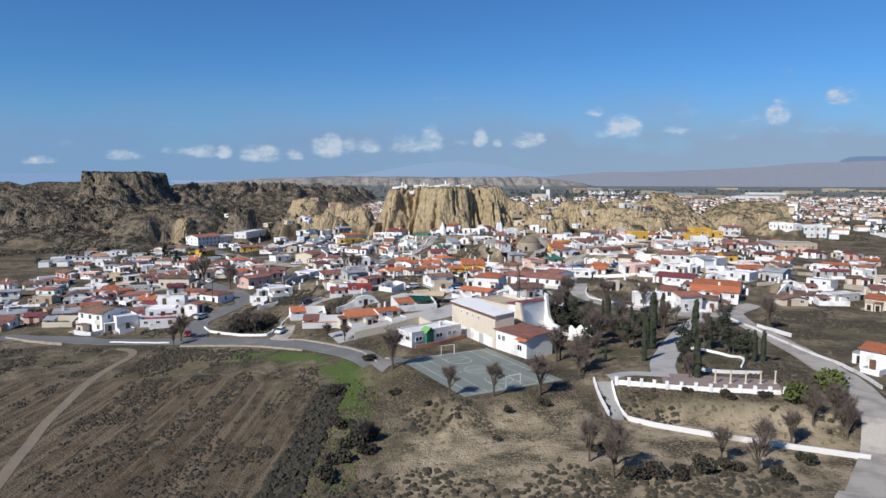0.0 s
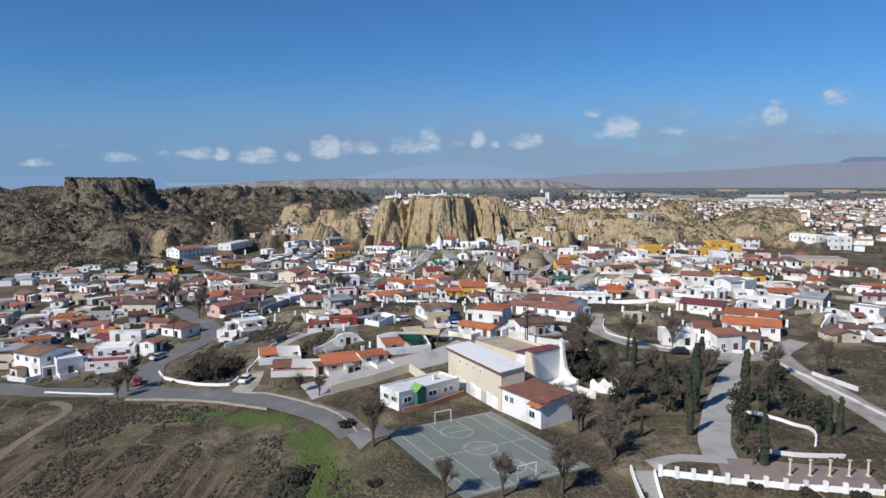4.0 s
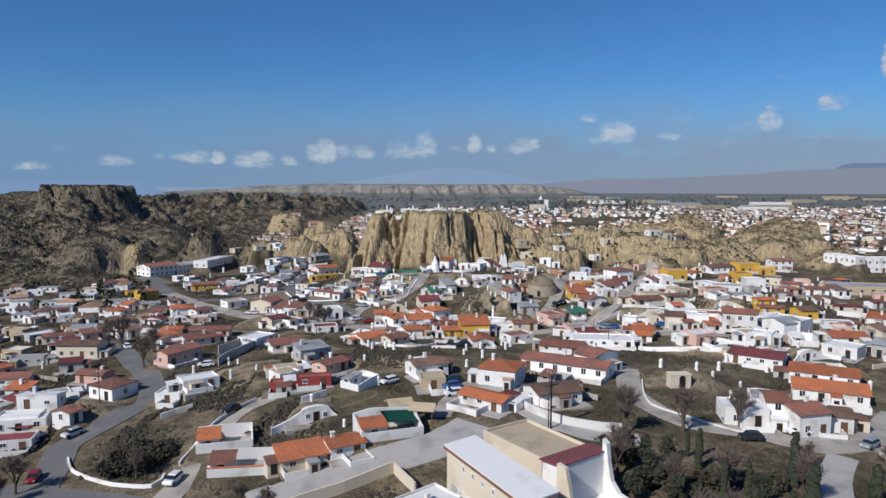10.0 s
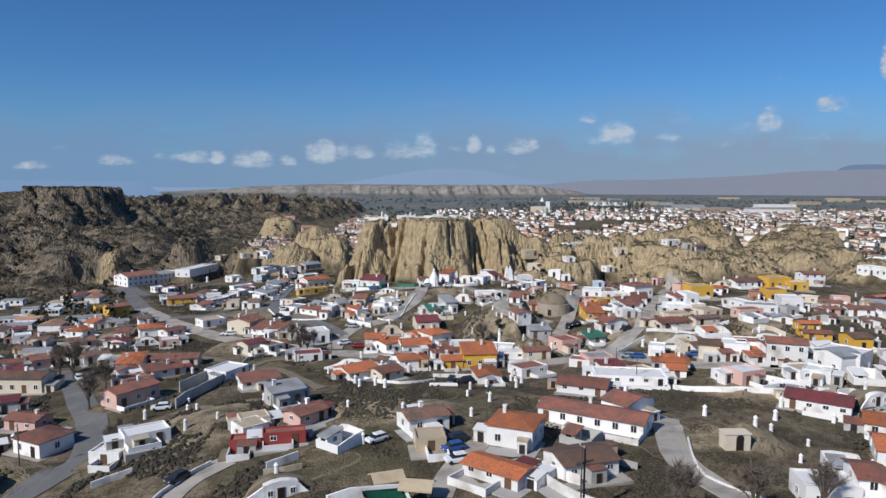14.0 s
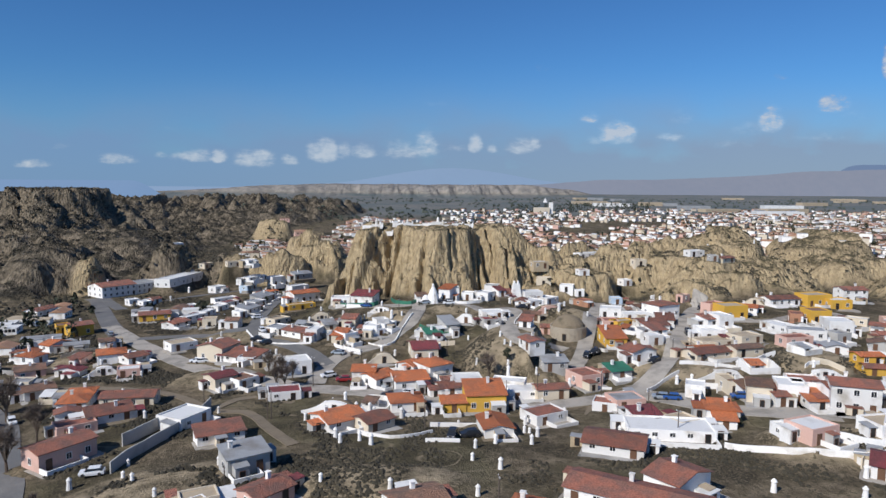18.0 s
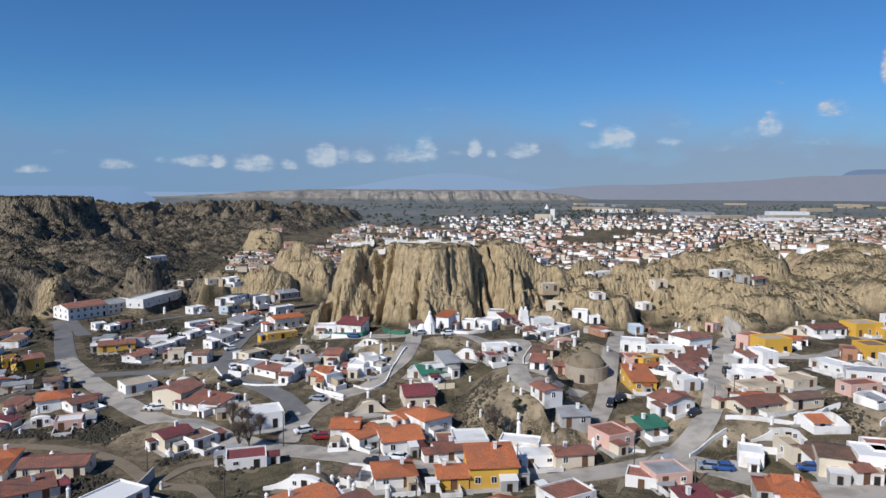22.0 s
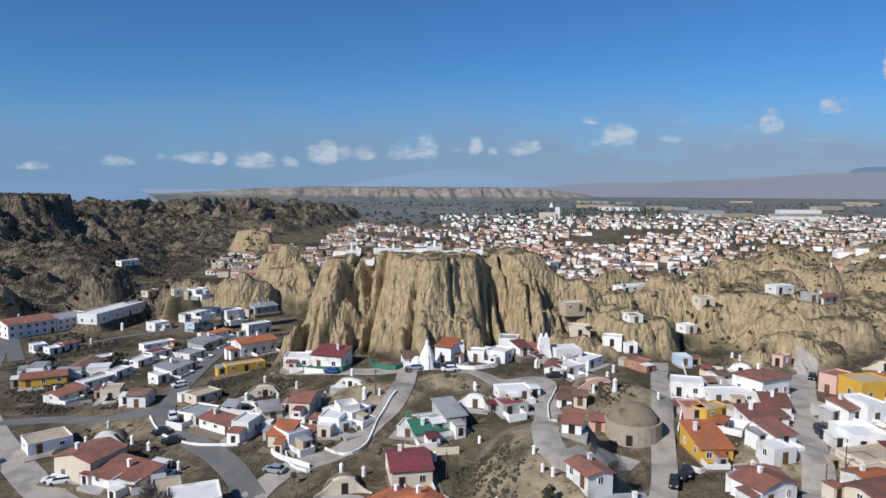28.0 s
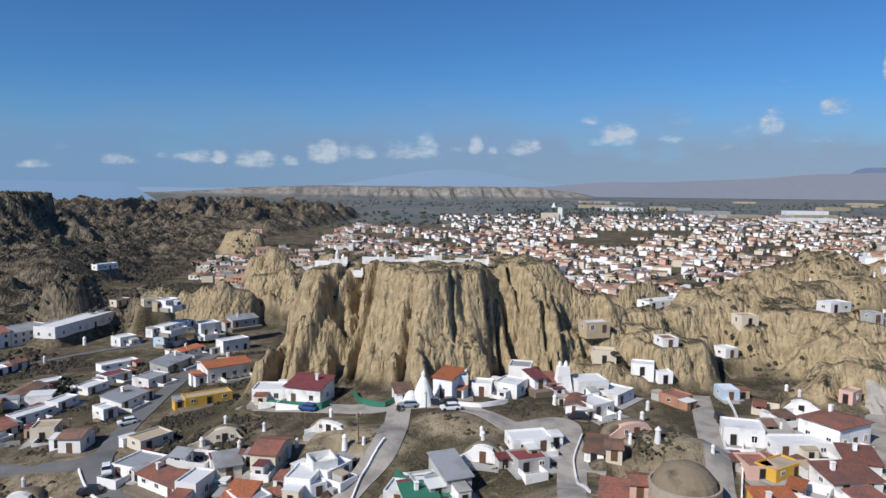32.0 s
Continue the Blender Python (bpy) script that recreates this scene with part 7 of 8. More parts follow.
vehicle(29.7, 361.0, 10.0, "car_dark")

# ---- cave dwellings and walled yards ----
MAT["tarp"] = paint("green_tarpaulin", (0.012, 0.13, 0.085), 0.65, 0.22, 3, 0.2, (0.01, 0.085, 0.06), 0.5)


def wing(top, x0, x1, y, tall, end, thick, colour, sag=1.7):
    """A wall whose top sweeps down in a curve from tall at x0 to end at x1."""
    bm = bmesh.new()
    rows = []
    for k in range(9):
        u = k / 8
        z = end + (tall - end) * (1 - u) ** sag
        x, v = x0 + (x1 - x0) * u, y - 1.1 * u * u
        rows.append([bm.verts.new(p) for p in ((x, v, -1.3), (x, v, z), (x, v + thick, z), (x, v + thick, -1.3))])
    for a, b in zip(rows, rows[1:]):
        for i in range(4):
            bm.faces.new((a[i], a[(i + 1) % 4], b[(i + 1) % 4], b[i]))
    bm.faces.new(rows[0])
    bm.faces.new(rows[-1])
    bmesh.ops.recalc_face_normals(bm, faces=bm.faces)
    part("wing_wall", bm, colour, top)


def cave_front(x, y, turn, w, h, left=4.0, right=4.0, wall="white", cover=True):
    """A cave dwelling: a plastered front with sweeping side walls, set into an earth mound."""
    roll = random.Random(int(x * 31 + y * 7))
    z = float(min(height([x - w / 2, x, x + w / 2], [y, y, y])))
    top = new("cave_house")
    top.matrix_world = pose(x, y, z, 0, 0, turn)
    bm = bmesh.new()
    ridge = [(-w / 2, h * 0.86), (-w / 4, h * 0.97), (0, h), (w / 4, h * 0.96), (w / 2, h * 0.84)]
    for v in (0.0, 1.6):
        bm.faces.new([bm.verts.new((-w / 2, v, -1.3)), bm.verts.new((w / 2, v, -1.3))] + [bm.verts.new((u, v, k)) for u, k in ridge[::-1]])
    bm.verts.ensure_lookup_table()
    for k in range(7):
        bm.faces.new((bm.verts[k], bm.verts[(k + 1) % 7], bm.verts[7 + (k + 1) % 7], bm.verts[7 + k]))
    bmesh.ops.recalc_face_normals(bm, faces=bm.faces)
    part("front_wall", bm, wall, top)
    put_opening("door", top, pose(roll.uniform(-0.1, 0.1) * w, 0, 0.02), min(2.0, h - 0.5), 0.95, roll.choice(("dark", "wood")))
    for u in (-0.32, 0.33):
        if w > 4:
            put_opening("window", top, pose(u * w, 0, 1.0), 0.8, 0.7, "glass")
    wing(top, -w / 2 - 0.01, -w / 2 - left, 0.02, h * 0.84, 0.5, 0.35, wall)
    wing(top, w / 2 + 0.01, w / 2 + right, 0.02, h * 0.82, 0.5, 0.35, wall)
    part("forecourt", block(-w / 2 - left * 0.6, -2.6, -1.3, w / 2 + right * 0.6, -0.01, 0.07), roll.choice(("concrete", "asphalt", "dirt")), top)
    if cover:
        bm = bmesh.new()
        rx, ry, n = w / 2 + 0.55 * max(left, right), 5.5, 22
        loops = []
        for i in range(8):
            a = i / 7 * math.pi / 2
            ring = []
            for k in range(n):
                b = k / n * 2 * math.pi
                j = 1 + 0.10 * math.sin(3 * b + x) + roll.uniform(-0.03, 0.03)
                ring.append(bm.verts.new((rx * j * math.cos(a) * math.cos(b), 1.3 + ry * (0.06 if math.sin(b) < 0 else 1) * j * math.cos(a) * math.sin(b), -1.3 + (h * 1.05 + 1.3) * math.sin(a) ** 0.8)))
            loops.append(ring)
        for p, q in zip(loops[:-1], loops[1:]):
            for k in range(n):
                f = bm.faces.new((p[k], p[(k + 1) % n], q[(k + 1) % n], q[k]))
                f.smooth = True
        part("earth_cover", bm, "mound_earth", top, "dry earth mound over the rooms")
        part("chimney", turned([(0.40, h * 0.7), (0.33, h + 1.1), (0.42, h + 1.15), (0.42, h + 1.3), (0.06, h + 1.7)], 10), "white", top).location = (roll.uniform(-0.3, 0.3) * w, 3.0, 0)
    return tagged(top, f"{WORDS[wall]} cave house front with sweeping side walls under an earth mound", "cave house", "cave houses")


def compound(x, y, turn, w, d, h=2.0, peak=0.0, room=0.45, tile="roof_orange", tarp=False, wall="white", trim=None):
    """A walled yard: whitewashed walls, a small room in one corner, and now and then a tarpaulin over the rest."""
    c, s = math.cos(radians(turn)), math.sin(radians(turn))
    spots = [(x + u * c - v * s, y + u * s + v * c) for u in (-w / 2, w / 2) for v in (0, d)]
    z = float(np.mean(height([p[0] for p in spots], [p[1] for p in spots])))
    PADS.append((x, y, c, s, w, d, z))
    top = new("walled_yard")
    top.matrix_world = pose(x, y, z, 0, 0, turn)
    a, b, t = -w / 2, w / 2, 0.25
    part("front_wall", block(a, 0, -1.5, b, t, h * 0.75), wall, top)
    for u, e in ((a, 1), (b - t, -1)):
        bm = bmesh.new()
        rows = [[bm.verts.new((u + k, v, q)) for v, q in ((t, -1.5), (d - t, -1.5), (d - t, h + peak), (d * 0.6, h + 0.6 * peak), (t, h * 0.75))] for k in (0, t)]
        for r in rows:
            bm.faces.new(r)
        for k in range(5):
            bm.faces.new((rows[0][k], rows[0][(k + 1) % 5], rows[1][(k + 1) % 5], rows[1][k]))
        bmesh.ops.recalc_face_normals(bm, faces=bm.faces)
        part("side_wall", bm, wall, top)
    bm = bmesh.new()
    rows = [[bm.verts.new((u, v, q)) for u, q in ((a, -1.5), (b, -1.5), (b, h + peak), (a + w * 0.3, h + 1.6 * peak), (a, h + peak))] for v in (d - t, d)]
    for r in rows:
        bm.faces.new(r)
    for k in range(5):
        bm.faces.new((rows[0][k], rows[0][(k + 1) % 5], rows[1][(k + 1) % 5], rows[1][k]))
    bmesh.ops.recalc_face_normals(bm, faces=bm.faces)
    part("back_wall", bm, wall, top)
    part("yard", block(a + t, t, -1.5, b - t, d - t, 0.05), "concrete", top)
    r = a + t + (w - 2 * t) * room
    cell = part("room", block(a + t + 0.01, t + 0.3, -1.4, r, d * 0.62, h + 0.15), wall, top)
    bm = bmesh.new()
    slab(bm, [(a + 0.1, 0.05, h + 0.05), (r + 0.3, 0.05, h + 0.05), (r + 0.3, d * 0.66, h + 0.75), (a + 0.1, d * 0.66, h + 0.75)], 0.14)
    part("room_roof", bm, tile, cell)
    put_opening("door", cell, pose(a + t + (r - a - t) * 0.5, t + 0.3, 0.06), 1.8, 0.85, "dark")
    put_opening("window", cell, pose(r, d * 0.36, 0.9, 0, 0, 90), 0.8, 0.8, "glass")
    if tarp:
        bm = bmesh.new()
        n = 8
        grid = [[bm.verts.new((r + 0.2 + (b - r + 0.2) * i / n, d * 0.30 + d * 0.66 * j / n,
                               h + 0.25 + (peak * 0.7) * j / n - 0.45 * math.sin(math.pi * i / n) * math.sin(math.pi * j / n) - 0.5 * i / n)) for i in range(n + 1)] for j in range(n + 1)]
        for p, q in zip(grid, grid[1:]):
            for i in range(n):
                bm.faces.new((p[i], p[i + 1], q[i + 1], q[i])).smooth = True
        bmesh.ops.solidify(bm, geom=bm.faces[:], thickness=0.03)
        part("tarpaulin", bm, "tarp", top, "sagging green tarpaulin")
    if trim:
        part("wall_coping", block(a - 0.05, -0.06, h * 0.75 + 0.002, b + 0.05, t + 0.06, h * 0.75 + 0.14), trim, top, "tiled coping along the wall")
    return tagged(top, f"{WORDS[wall]} walled yard with a small room" + (" under a green tarpaulin" if tarp else " and a paved court"), "walled yard", "walled yards")


cave_front(-22.4, 187.6, 24, 5.0, 3.1, 6.0, 2.5)
compound(-7.4, 176.6, 20, 11.0, 6.5, 2.2, 1.0, 0.42, "roof_orange", True)
compound(-36.8, 179.0, 16, 9.5, 7.0, 2.2, 0.2, 0.4, "roof_orange", False)
compound(-30.8, 169.0, 8, 11.0, 6.5, 2.0, 0.1, 0.35, "roof_red", False, "white", "roof_orange")
house(41.5, 384.0, -8, 6.6, 6.0, 5.2, "flat", "cream", "roof_tan", base=19.6, parapet=0.8)
street(9, (-27, 159.5), (-18.5, 163.8), (-9, 169.5), (0.5, 174.0), (7, 180.5), material="concrete", label="wide pale concrete street behind the school")
street(4.2, (12.4, 195.7), (17.3, 185.0), (22.7, 178.1), (28.4, 175.0), (34.0, 174.3), material="concrete", label="pale concrete lane behind the school")
low_wall(1.8, 0.3, (-21.5, 157.0), (-13.5, 161.2), (-6.5, 165.6), (-3.0, 159.0), material="cream", label="tall cream wall round a plot beside the school", smooth_line=False)


def carport(x, y, turn, w, d):
    """A flat awning on thin posts over parked cars."""
    top = new("carport")
    top.matrix_world = pose(x, y, ground_at(x, y), 0, 0, turn)
    bm = bmesh.new()
    slab(bm, [(-w / 2, 0, 2.1), (w / 2, 0, 2.1), (w / 2, d, 2.5), (-w / 2, d, 2.5)], 0.07)
    part("awning", bm, "roof_maroon", top, "maroon sheet awning")
    for u in (-w / 2 + 0.2, 0.0, w / 2 - 0.2):
        for v, k in ((0.2, 2.12), (d - 0.2, 2.45)):
            bm = bmesh.new()
            limb(bm, (u, v, -0.8), (u, v, k), 0.06, 0.06, 6)
            part("post", bm, "metal", top)
    return tagged(top, "long maroon sheet carport on thin metal posts", "carport")


carport(-86.1, 195.4, -1, 10.8, 4.6)


# ---- more of the quarter, beyond the houses placed above ----
TAKEN = [(o.matrix_world.translation.x, o.matrix_world.translation.y) for o in scene.objects if o.parent is None and o.name.startswith(("house", "round_house", "school", "chapel", "cave_house", "walled_yard", "carport"))]
LANES = []
for o in scene.objects:
    if o.name.startswith(("road", "path")):
        LANES += [(v.co.x, v.co.y) for v in o.data.vertices]
WILD = random.Random(23)
LANE_CELLS = np.zeros((900, 900), bool)
for a, b in LANES:
    i, j = int(a / 2) + 450, int(b / 2)
    if 2 < i < 897 and 2 < j < 897:
        LANE_CELLS[i - 1:i + 2, j - 1:j + 2] = True


def on_lane(xs, ys):
    i, j = np.clip((np.asarray(xs) / 2).astype(int) + 450, 0, 899), np.clip((np.asarray(ys) / 2).astype(int), 0, 899)
    return LANE_CELLS[i, j]


def free(x, y, gap, lane=4.5):
    if np.hypot(*(np.array(TAKEN) - (x, y)).T).min() < gap:
        return False
    return not on_lane([x, x - lane, x + lane, x, x], [y, y, y, y - lane, y + lane]).any()


def slope_at(x, y):
    h = height([x, x + 4, x, x - 4, x], [y, y, y + 4, y, y - 4])
    return float(max(abs(h[1:] - h[0])) / 4)


def fill(x0, x1, y0, y1, count, turn, gap=9.5, colours=("white", "white", "white", "white", "cream", "cream", "pink", "grey", "earthwall"), steep=0.30, glazed=True):
    """Fills a district with low houses, leaving lanes and slopes free."""
    made, tries = 0, 0
    while made < count and tries < count * 12:
        tries += 1
        x, y = WILD.uniform(x0, x1), WILD.uniform(y0, y1)
        if not free(x, y, gap) or slope_at(x, y) > steep:
            continue
        TAKEN.append((x, y))
        made += 1
        roof = WILD.choice(("gx", "gx", "gy", "flat", "flat", "flat", "flat", "sf", "sf"))
        tile = WILD.choice(("roof_white", "roof_white", "roof_tan", "roof_grey", "roof_grey", "concrete")) if roof == "flat" else WILD.choice(("roof_red", "roof_red", "roof_brown", "roof_brown", "roof_brown", "roof_maroon", "roof_grey", "roof_orange"))
        house(x, y, turn + WILD.choice((0, 0, 90, -90)) * 0.35 + WILD.uniform(-14, 14), WILD.uniform(4, 9), WILD.uniform(3.5, 6), WILD.choice((2.1, 2.2, 2.3, 2.5, 2.8)), roof, WILD.choice(colours), tile, glazed=glazed)
        if WILD.random() < 0.5:
            u, v = x + WILD.uniform(-7, 7), y + WILD.uniform(5, 8)
            if free(u, v, 4, 3):
                cave_chimney(u, v, WILD.uniform(1.3, 2.2))


fill(-130, -76, 200, 300, 34, 18)
fill(-135, -78, 300, 372, 22, 25)
fill(100, 175, 190, 350, 50, -15, 8.5, ("white", "white", "white", "cream", "pink", "grey"))
fill(-185, -128, 195, 340, 34, 12)


made = tries = 0
while made < 16 and tries < 900:
    tries += 1
    x, y = WILD.uniform(-110, 115), WILD.uniform(200, 365)
    if free(x, y, 9.0, 6) and not (-75 < x < 78 and 205 < y < 264) and slope_at(x, y) < 0.45 and mesa_shape(np.array([x]), np.array([y]))[0] < -9:
        made += 1
        TAKEN.append((x, y))
        cave_front(x, y, WILD.uniform(-35, 35), WILD.uniform(3.2, 5.5), WILD.uniform(2.4, 3.1), WILD.uniform(2, 5), WILD.uniform(2, 5), WILD.choice(("white", "white", "white", "white", "cream", "pink")))


# walled yards, odd lengths of wall and more parked cars between the houses
made = tries = 0
while made < 20 and tries < 900:
    tries += 1
    x, y = WILD.uniform(-115, 120), WILD.uniform(185, 365)
    if free(x, y, 7.5, 6) and not (-75 < x < 78 and 205 < y < 264) and slope_at(x, y) < 0.3 and mesa_shape(np.array([x]), np.array([y]))[0] < -10:
        made += 1
        TAKEN.append((x, y))
        compound(x, y, WILD.uniform(-40, 40), WILD.uniform(5, 8.5), WILD.uniform(4, 6.5), WILD.uniform(1.5, 2.1), WILD.choice((0, 0, 0.4)), WILD.uniform(0.35, 0.5),
                 WILD.choice(("roof_red", "roof_white", "roof_grey", "roof_brown", "roof_orange")), WILD.random() < 0.12, WILD.choice(("white", "white", "white", "cream", "grey")))
homes = [p for p in TAKEN if -130 < p[0] < 140 and 190 < p[1] < 370]
made = tries = 0
while made < 85 and tries < 1500:
    tries += 1
    a, b = WILD.choice(homes)
    way, off, far = WILD.uniform(-0.7, 0.7), WILD.uniform(4.5, 9), WILD.uniform(4, 11)
    x, y = a + WILD.uniform(-6, 6), b - off
    ends = [(x + k * far * math.cos(way), y + k * far * math.sin(way)) for k in (-0.5, 0, 0.5)]
    if all(free(u, v, 3.4, 2.5) for u, v in ends) and not (-70 < x < 72 and 212 < y < 258):
        made += 1
        ends[1] = (ends[1][0] + WILD.uniform(-0.5, 0.5), ends[1][1] + WILD.uniform(-0.9, 0.9))
        kind = WILD.choice(("white", "white", "white", "cream", "stone", "concrete"))
        low_wall(WILD.uniform(0.6, 1.7), 0.24, *ends, material=kind, label={"white": "whitewashed", "cream": "cream-rendered", "stone": "rubble stone", "concrete": "grey concrete"}[kind] + " yard wall on the slope")
lanes = [o for o in scene.objects if o.name.startswith("road") and o.data.materials[0] in (MAT["asphalt"], MAT["tarmac"])]
for k in range(20):
    line = WILD.choice(lanes).data.vertices
    i = WILD.randrange(2, len(line) // 9 - 3)
    edge = WILD.choice((1, 5))
    p, q = line[9 * i + edge].co, line[9 * i + 9 + edge].co
    if p.y > 165 and p.y < 375:
        vehicle(p.x, p.y, math.degrees(math.atan2(q.y - p.y, q.x - p.x)), WILD.choice(("car_white", "car_white", "car_silver", "car_dark", "car_dark", "car_blue", "car_red")))


# chimneys of the cave dwellings, over the mounds
made = 0
while made < 50:
    x, y = WILD.uniform(-85, 100), WILD.uniform(195, 372)
    if free(x, y, 5.5, 3.5) and mesa_shape(np.array([x]), np.array([y]))[0] < -6:
        made += 1
        TAKEN.append((x, y))
        cave_chimney(x, y, WILD.uniform(1.2, 2.3))


# ---- the town on the plain: too many small houses to count ----
MAT["grove"] = paint("grey_olive_green", (0.075, 0.09, 0.07), 0.95, 0.3, 0.3, 0.1, (0.10, 0.11, 0.085), 0.5)


def town_stuff():
    walls, roofs = {"white": [], "cream": [], "pink": []}, {"roof_red": [], "roof_orange": [], "roof_white": [], "roof_brown": [], "roof_far": [], "roof_tan": [], "roof_grey": []}
    panes = []
    leaves = []
    roll = random.Random(99)

    spots = []
    for _ in range(1300):
        x, y = roll.uniform(-330, 420), roll.uniform(185, 470)
        if -132 < x < 168 and y < 375 or x > 168 and roll.random() < 0.5 or -60 < x < 160 and y < 520 or slope_at(x, y) > 0.3 or x < -215 or y > 430 and x < -130:
            continue
        if free(x, y, 8):
            spots.append((x, y, 300))
    for _ in range(90):
        x, y = roll.uniform(-150, -58), roll.uniform(372, 470)
        if slope_at(x, y) < 0.3 and free(x, y, 9):
            spots.append((x, y, 300))
    for _ in range(7000):
        d = 300 * (4.6 ** roll.random())
        y = 224 + d
        a = roll.uniform(-0.36, 0.98)
        x = a * d
        if y < 470 and x < 60 or y < 500 and x < 250:
            continue
        if a < -0.10 - 0.12 * (1 - (d - 300) / 1100) and (d > 620 or roll.random() < 0.45):
            continue
        if y < 530 and abs(x) < 150 and roll.random() < 0.5:
            continue
        if d > 1000 and (a < 0.0 or roll.random() < 0.25):
            continue
        spots.append((x, y, d))
    hs = height([s[0] for s in spots], [s[1] for s in spots])
    sx, sy = np.array([s[0] for s in spots]), np.array([s[1] for s in spots])
    gaps, wilds = fbm(sx / 75 + 4, sy / 75, 3), badland_zone(sx, sy)
    grid = set()
    count = count_seen = 0
    for (x, y, d), z in zip(spots, hs):
        cell = (int((x + 0.12 * y) / 8.2), int((y - 0.10 * x) / 9.6))
        if cell in grid or z > 22 or gaps[count_seen] < 0.36 or wilds[count_seen] > 0.12:
            count_seen += 1
            continue
        count_seen += 1
        grid.add(cell)
        count += 1
        w, l, h = roll.uniform(4, 9.5) * roll.choice((1, 1, 1, 1.5)), roll.uniform(4, 8), roll.choice((2.6, 2.9, 3.2, 4.2, 5.2)) if d > 320 else roll.choice((2.1, 2.3, 2.5, 2.8))
        t = 1.3 * float(gaps[count_seen - 1]) + 0.5 * math.sin(x / 120) + roll.choice((0.1, 0.1, 0.1 + math.pi / 2)) + roll.uniform(-0.2, 0.2)
        c, s = math.cos(t), math.sin(t)
        p = [(x + u * c - v * s, y + u * s + v * c) for u, v in ((-w / 2, -l / 2), (w / 2, -l / 2), (w / 2, l / 2), (-w / 2, l / 2))]
        wall = roll.choice(("white", "white", "white", "white", "cream", "cream", "pink")) if d > 320 else "white"
        kind = roll.random()
        vs = [(*q, z - 1) for q in p] + [(*q, z + h) for q in p]
        fs = [(0, 1, 5, 4), (1, 2, 6, 5), (2, 3, 7, 6), (3, 0, 4, 7), (4, 5, 6, 7)]
        walls[wall].append((vs, fs))
        if kind < (0.68 if d > 320 else 0.35):
            up = roll.uniform(0.8, 1.5)
            e = [(q[0] + (q[0] - x) * 0.06, q[1] + (q[1] - y) * 0.06) for q in p]
            r = [((e[0][0] + e[3][0]) / 2, (e[0][1] + e[3][1]) / 2), ((e[1][0] + e[2][0]) / 2, (e[1][1] + e[2][1]) / 2)]
            vs = [(*q, z + h + 0.02) for q in e] + [(*q, z + h + up) for q in r]
            fs = [(0, 1, 5, 4), (2, 3, 4, 5), (0, 4, 3), (1, 2, 5), (3, 2, 1, 0)]
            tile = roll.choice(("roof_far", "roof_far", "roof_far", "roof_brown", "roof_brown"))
        else:
            vs = [(*q, z + h + 0.01) for q in p] + [(*q, z + h + 0.3) for q in p]
            fs = [(0, 1, 5, 4), (1, 2, 6, 5), (2, 3, 7, 6), (3, 0, 4, 7), (4, 5, 6, 7)]
            tile = roll.choice(("roof_white", "roof_grey", "roof_tan"))
        roofs[tile].append((vs, fs))
        if d < 800:
            # dark windows along the two long sides
            for i, j in ((0, 1), (1, 2)):
                ex, ey = (p[j][0] - p[i][0]), (p[j][1] - p[i][1])
                ln = math.hypot(ex, ey)
                nx, ny = ey / ln, -ex / ln
                for q in (0.22, 0.5, 0.78):
                    if roll.random() < 0.75:
                        for lift in ((1.0,) if h < 4 else (1.0, 3.7)):
                            cx, cy = p[i][0] + ex * q, p[i][1] + ey * q
                            k = [(cx + a2 * ex / ln * 0.5 + o2 * nx, cy + a2 * ey / ln * 0.5 + o2 * ny, z + lift + b2) for a2, b2, o2 in
                                 ((-1, 0, 0.04), (1, 0, 0.04), (1, 1.1, 0.04), (-1, 1.1, 0.04), (-1, 0, -0.1), (1, 0, -0.1), (1, 1.1, -0.1), (-1, 1.1, -0.1))]
                            panes.append((k, [(0, 1, 2, 3), (0, 4, 5, 1), (3, 2, 6, 7), (1, 5, 6, 2), (0, 3, 7, 4)]))
        for _ in range(roll.choice((0, 0, 1, 1, 2))):
            tx, ty, tall = x + roll.uniform(-10, 10), y + roll.uniform(5, 9), roll.choice((1.0, 1.0, 1.0, 2.2))
            leaves.append(leaf_cloud((tx, ty, z + 1.9 * tall), roll.uniform(1.3, 2.9) / tall ** 0.6, 26, 0.75, roll, 1.1 * tall))
    for name, sets in (("wall", walls), ("roof", roofs)):
        for key, chunks in sets.items():
            if not chunks:
                continue
            me = cloud_mesh("town_" + name, chunks, key)
            tagged(new("town_" + name + "s", me), ("walls of low town houses" if name == "wall" else "tiled and flat roofs of low town houses") + " on the plain, " + WORDS.get(key, "faded").split()[0], "town houses", "", "stuff")
    tagged(new("town_windows", cloud_mesh("town_windows", panes, "glass")), "dark windows of low town houses", "windows", "", "stuff")
    tagged(new("town_trees", cloud_mesh("town_trees", leaves, "pine")), "dark green trees among the town houses", "trees", "", "stuff")
    # long sheds on the plain
    for k in range(46):
        x, y = roll.uniform(350, 2300), 1350 + 1600 * roll.random() ** 1.3
        if x / y < 0.18:
            continue
        shed = part("shed", block(-roll.uniform(20, 60), -14, -1, roll.uniform(20, 60), 14, roll.uniform(6, 10)), roll.choice(("roof_white", "roof_grey", "roof_grey", "roof_tan")))
        shed.matrix_world = pose(x, y, ground_at(x, y), 0, 0, roll.uniform(-15, 15))
        tagged(shed, "long pale industrial shed on the far plain", "shed", "far sheds")
    # groves on the plain
    dots = []
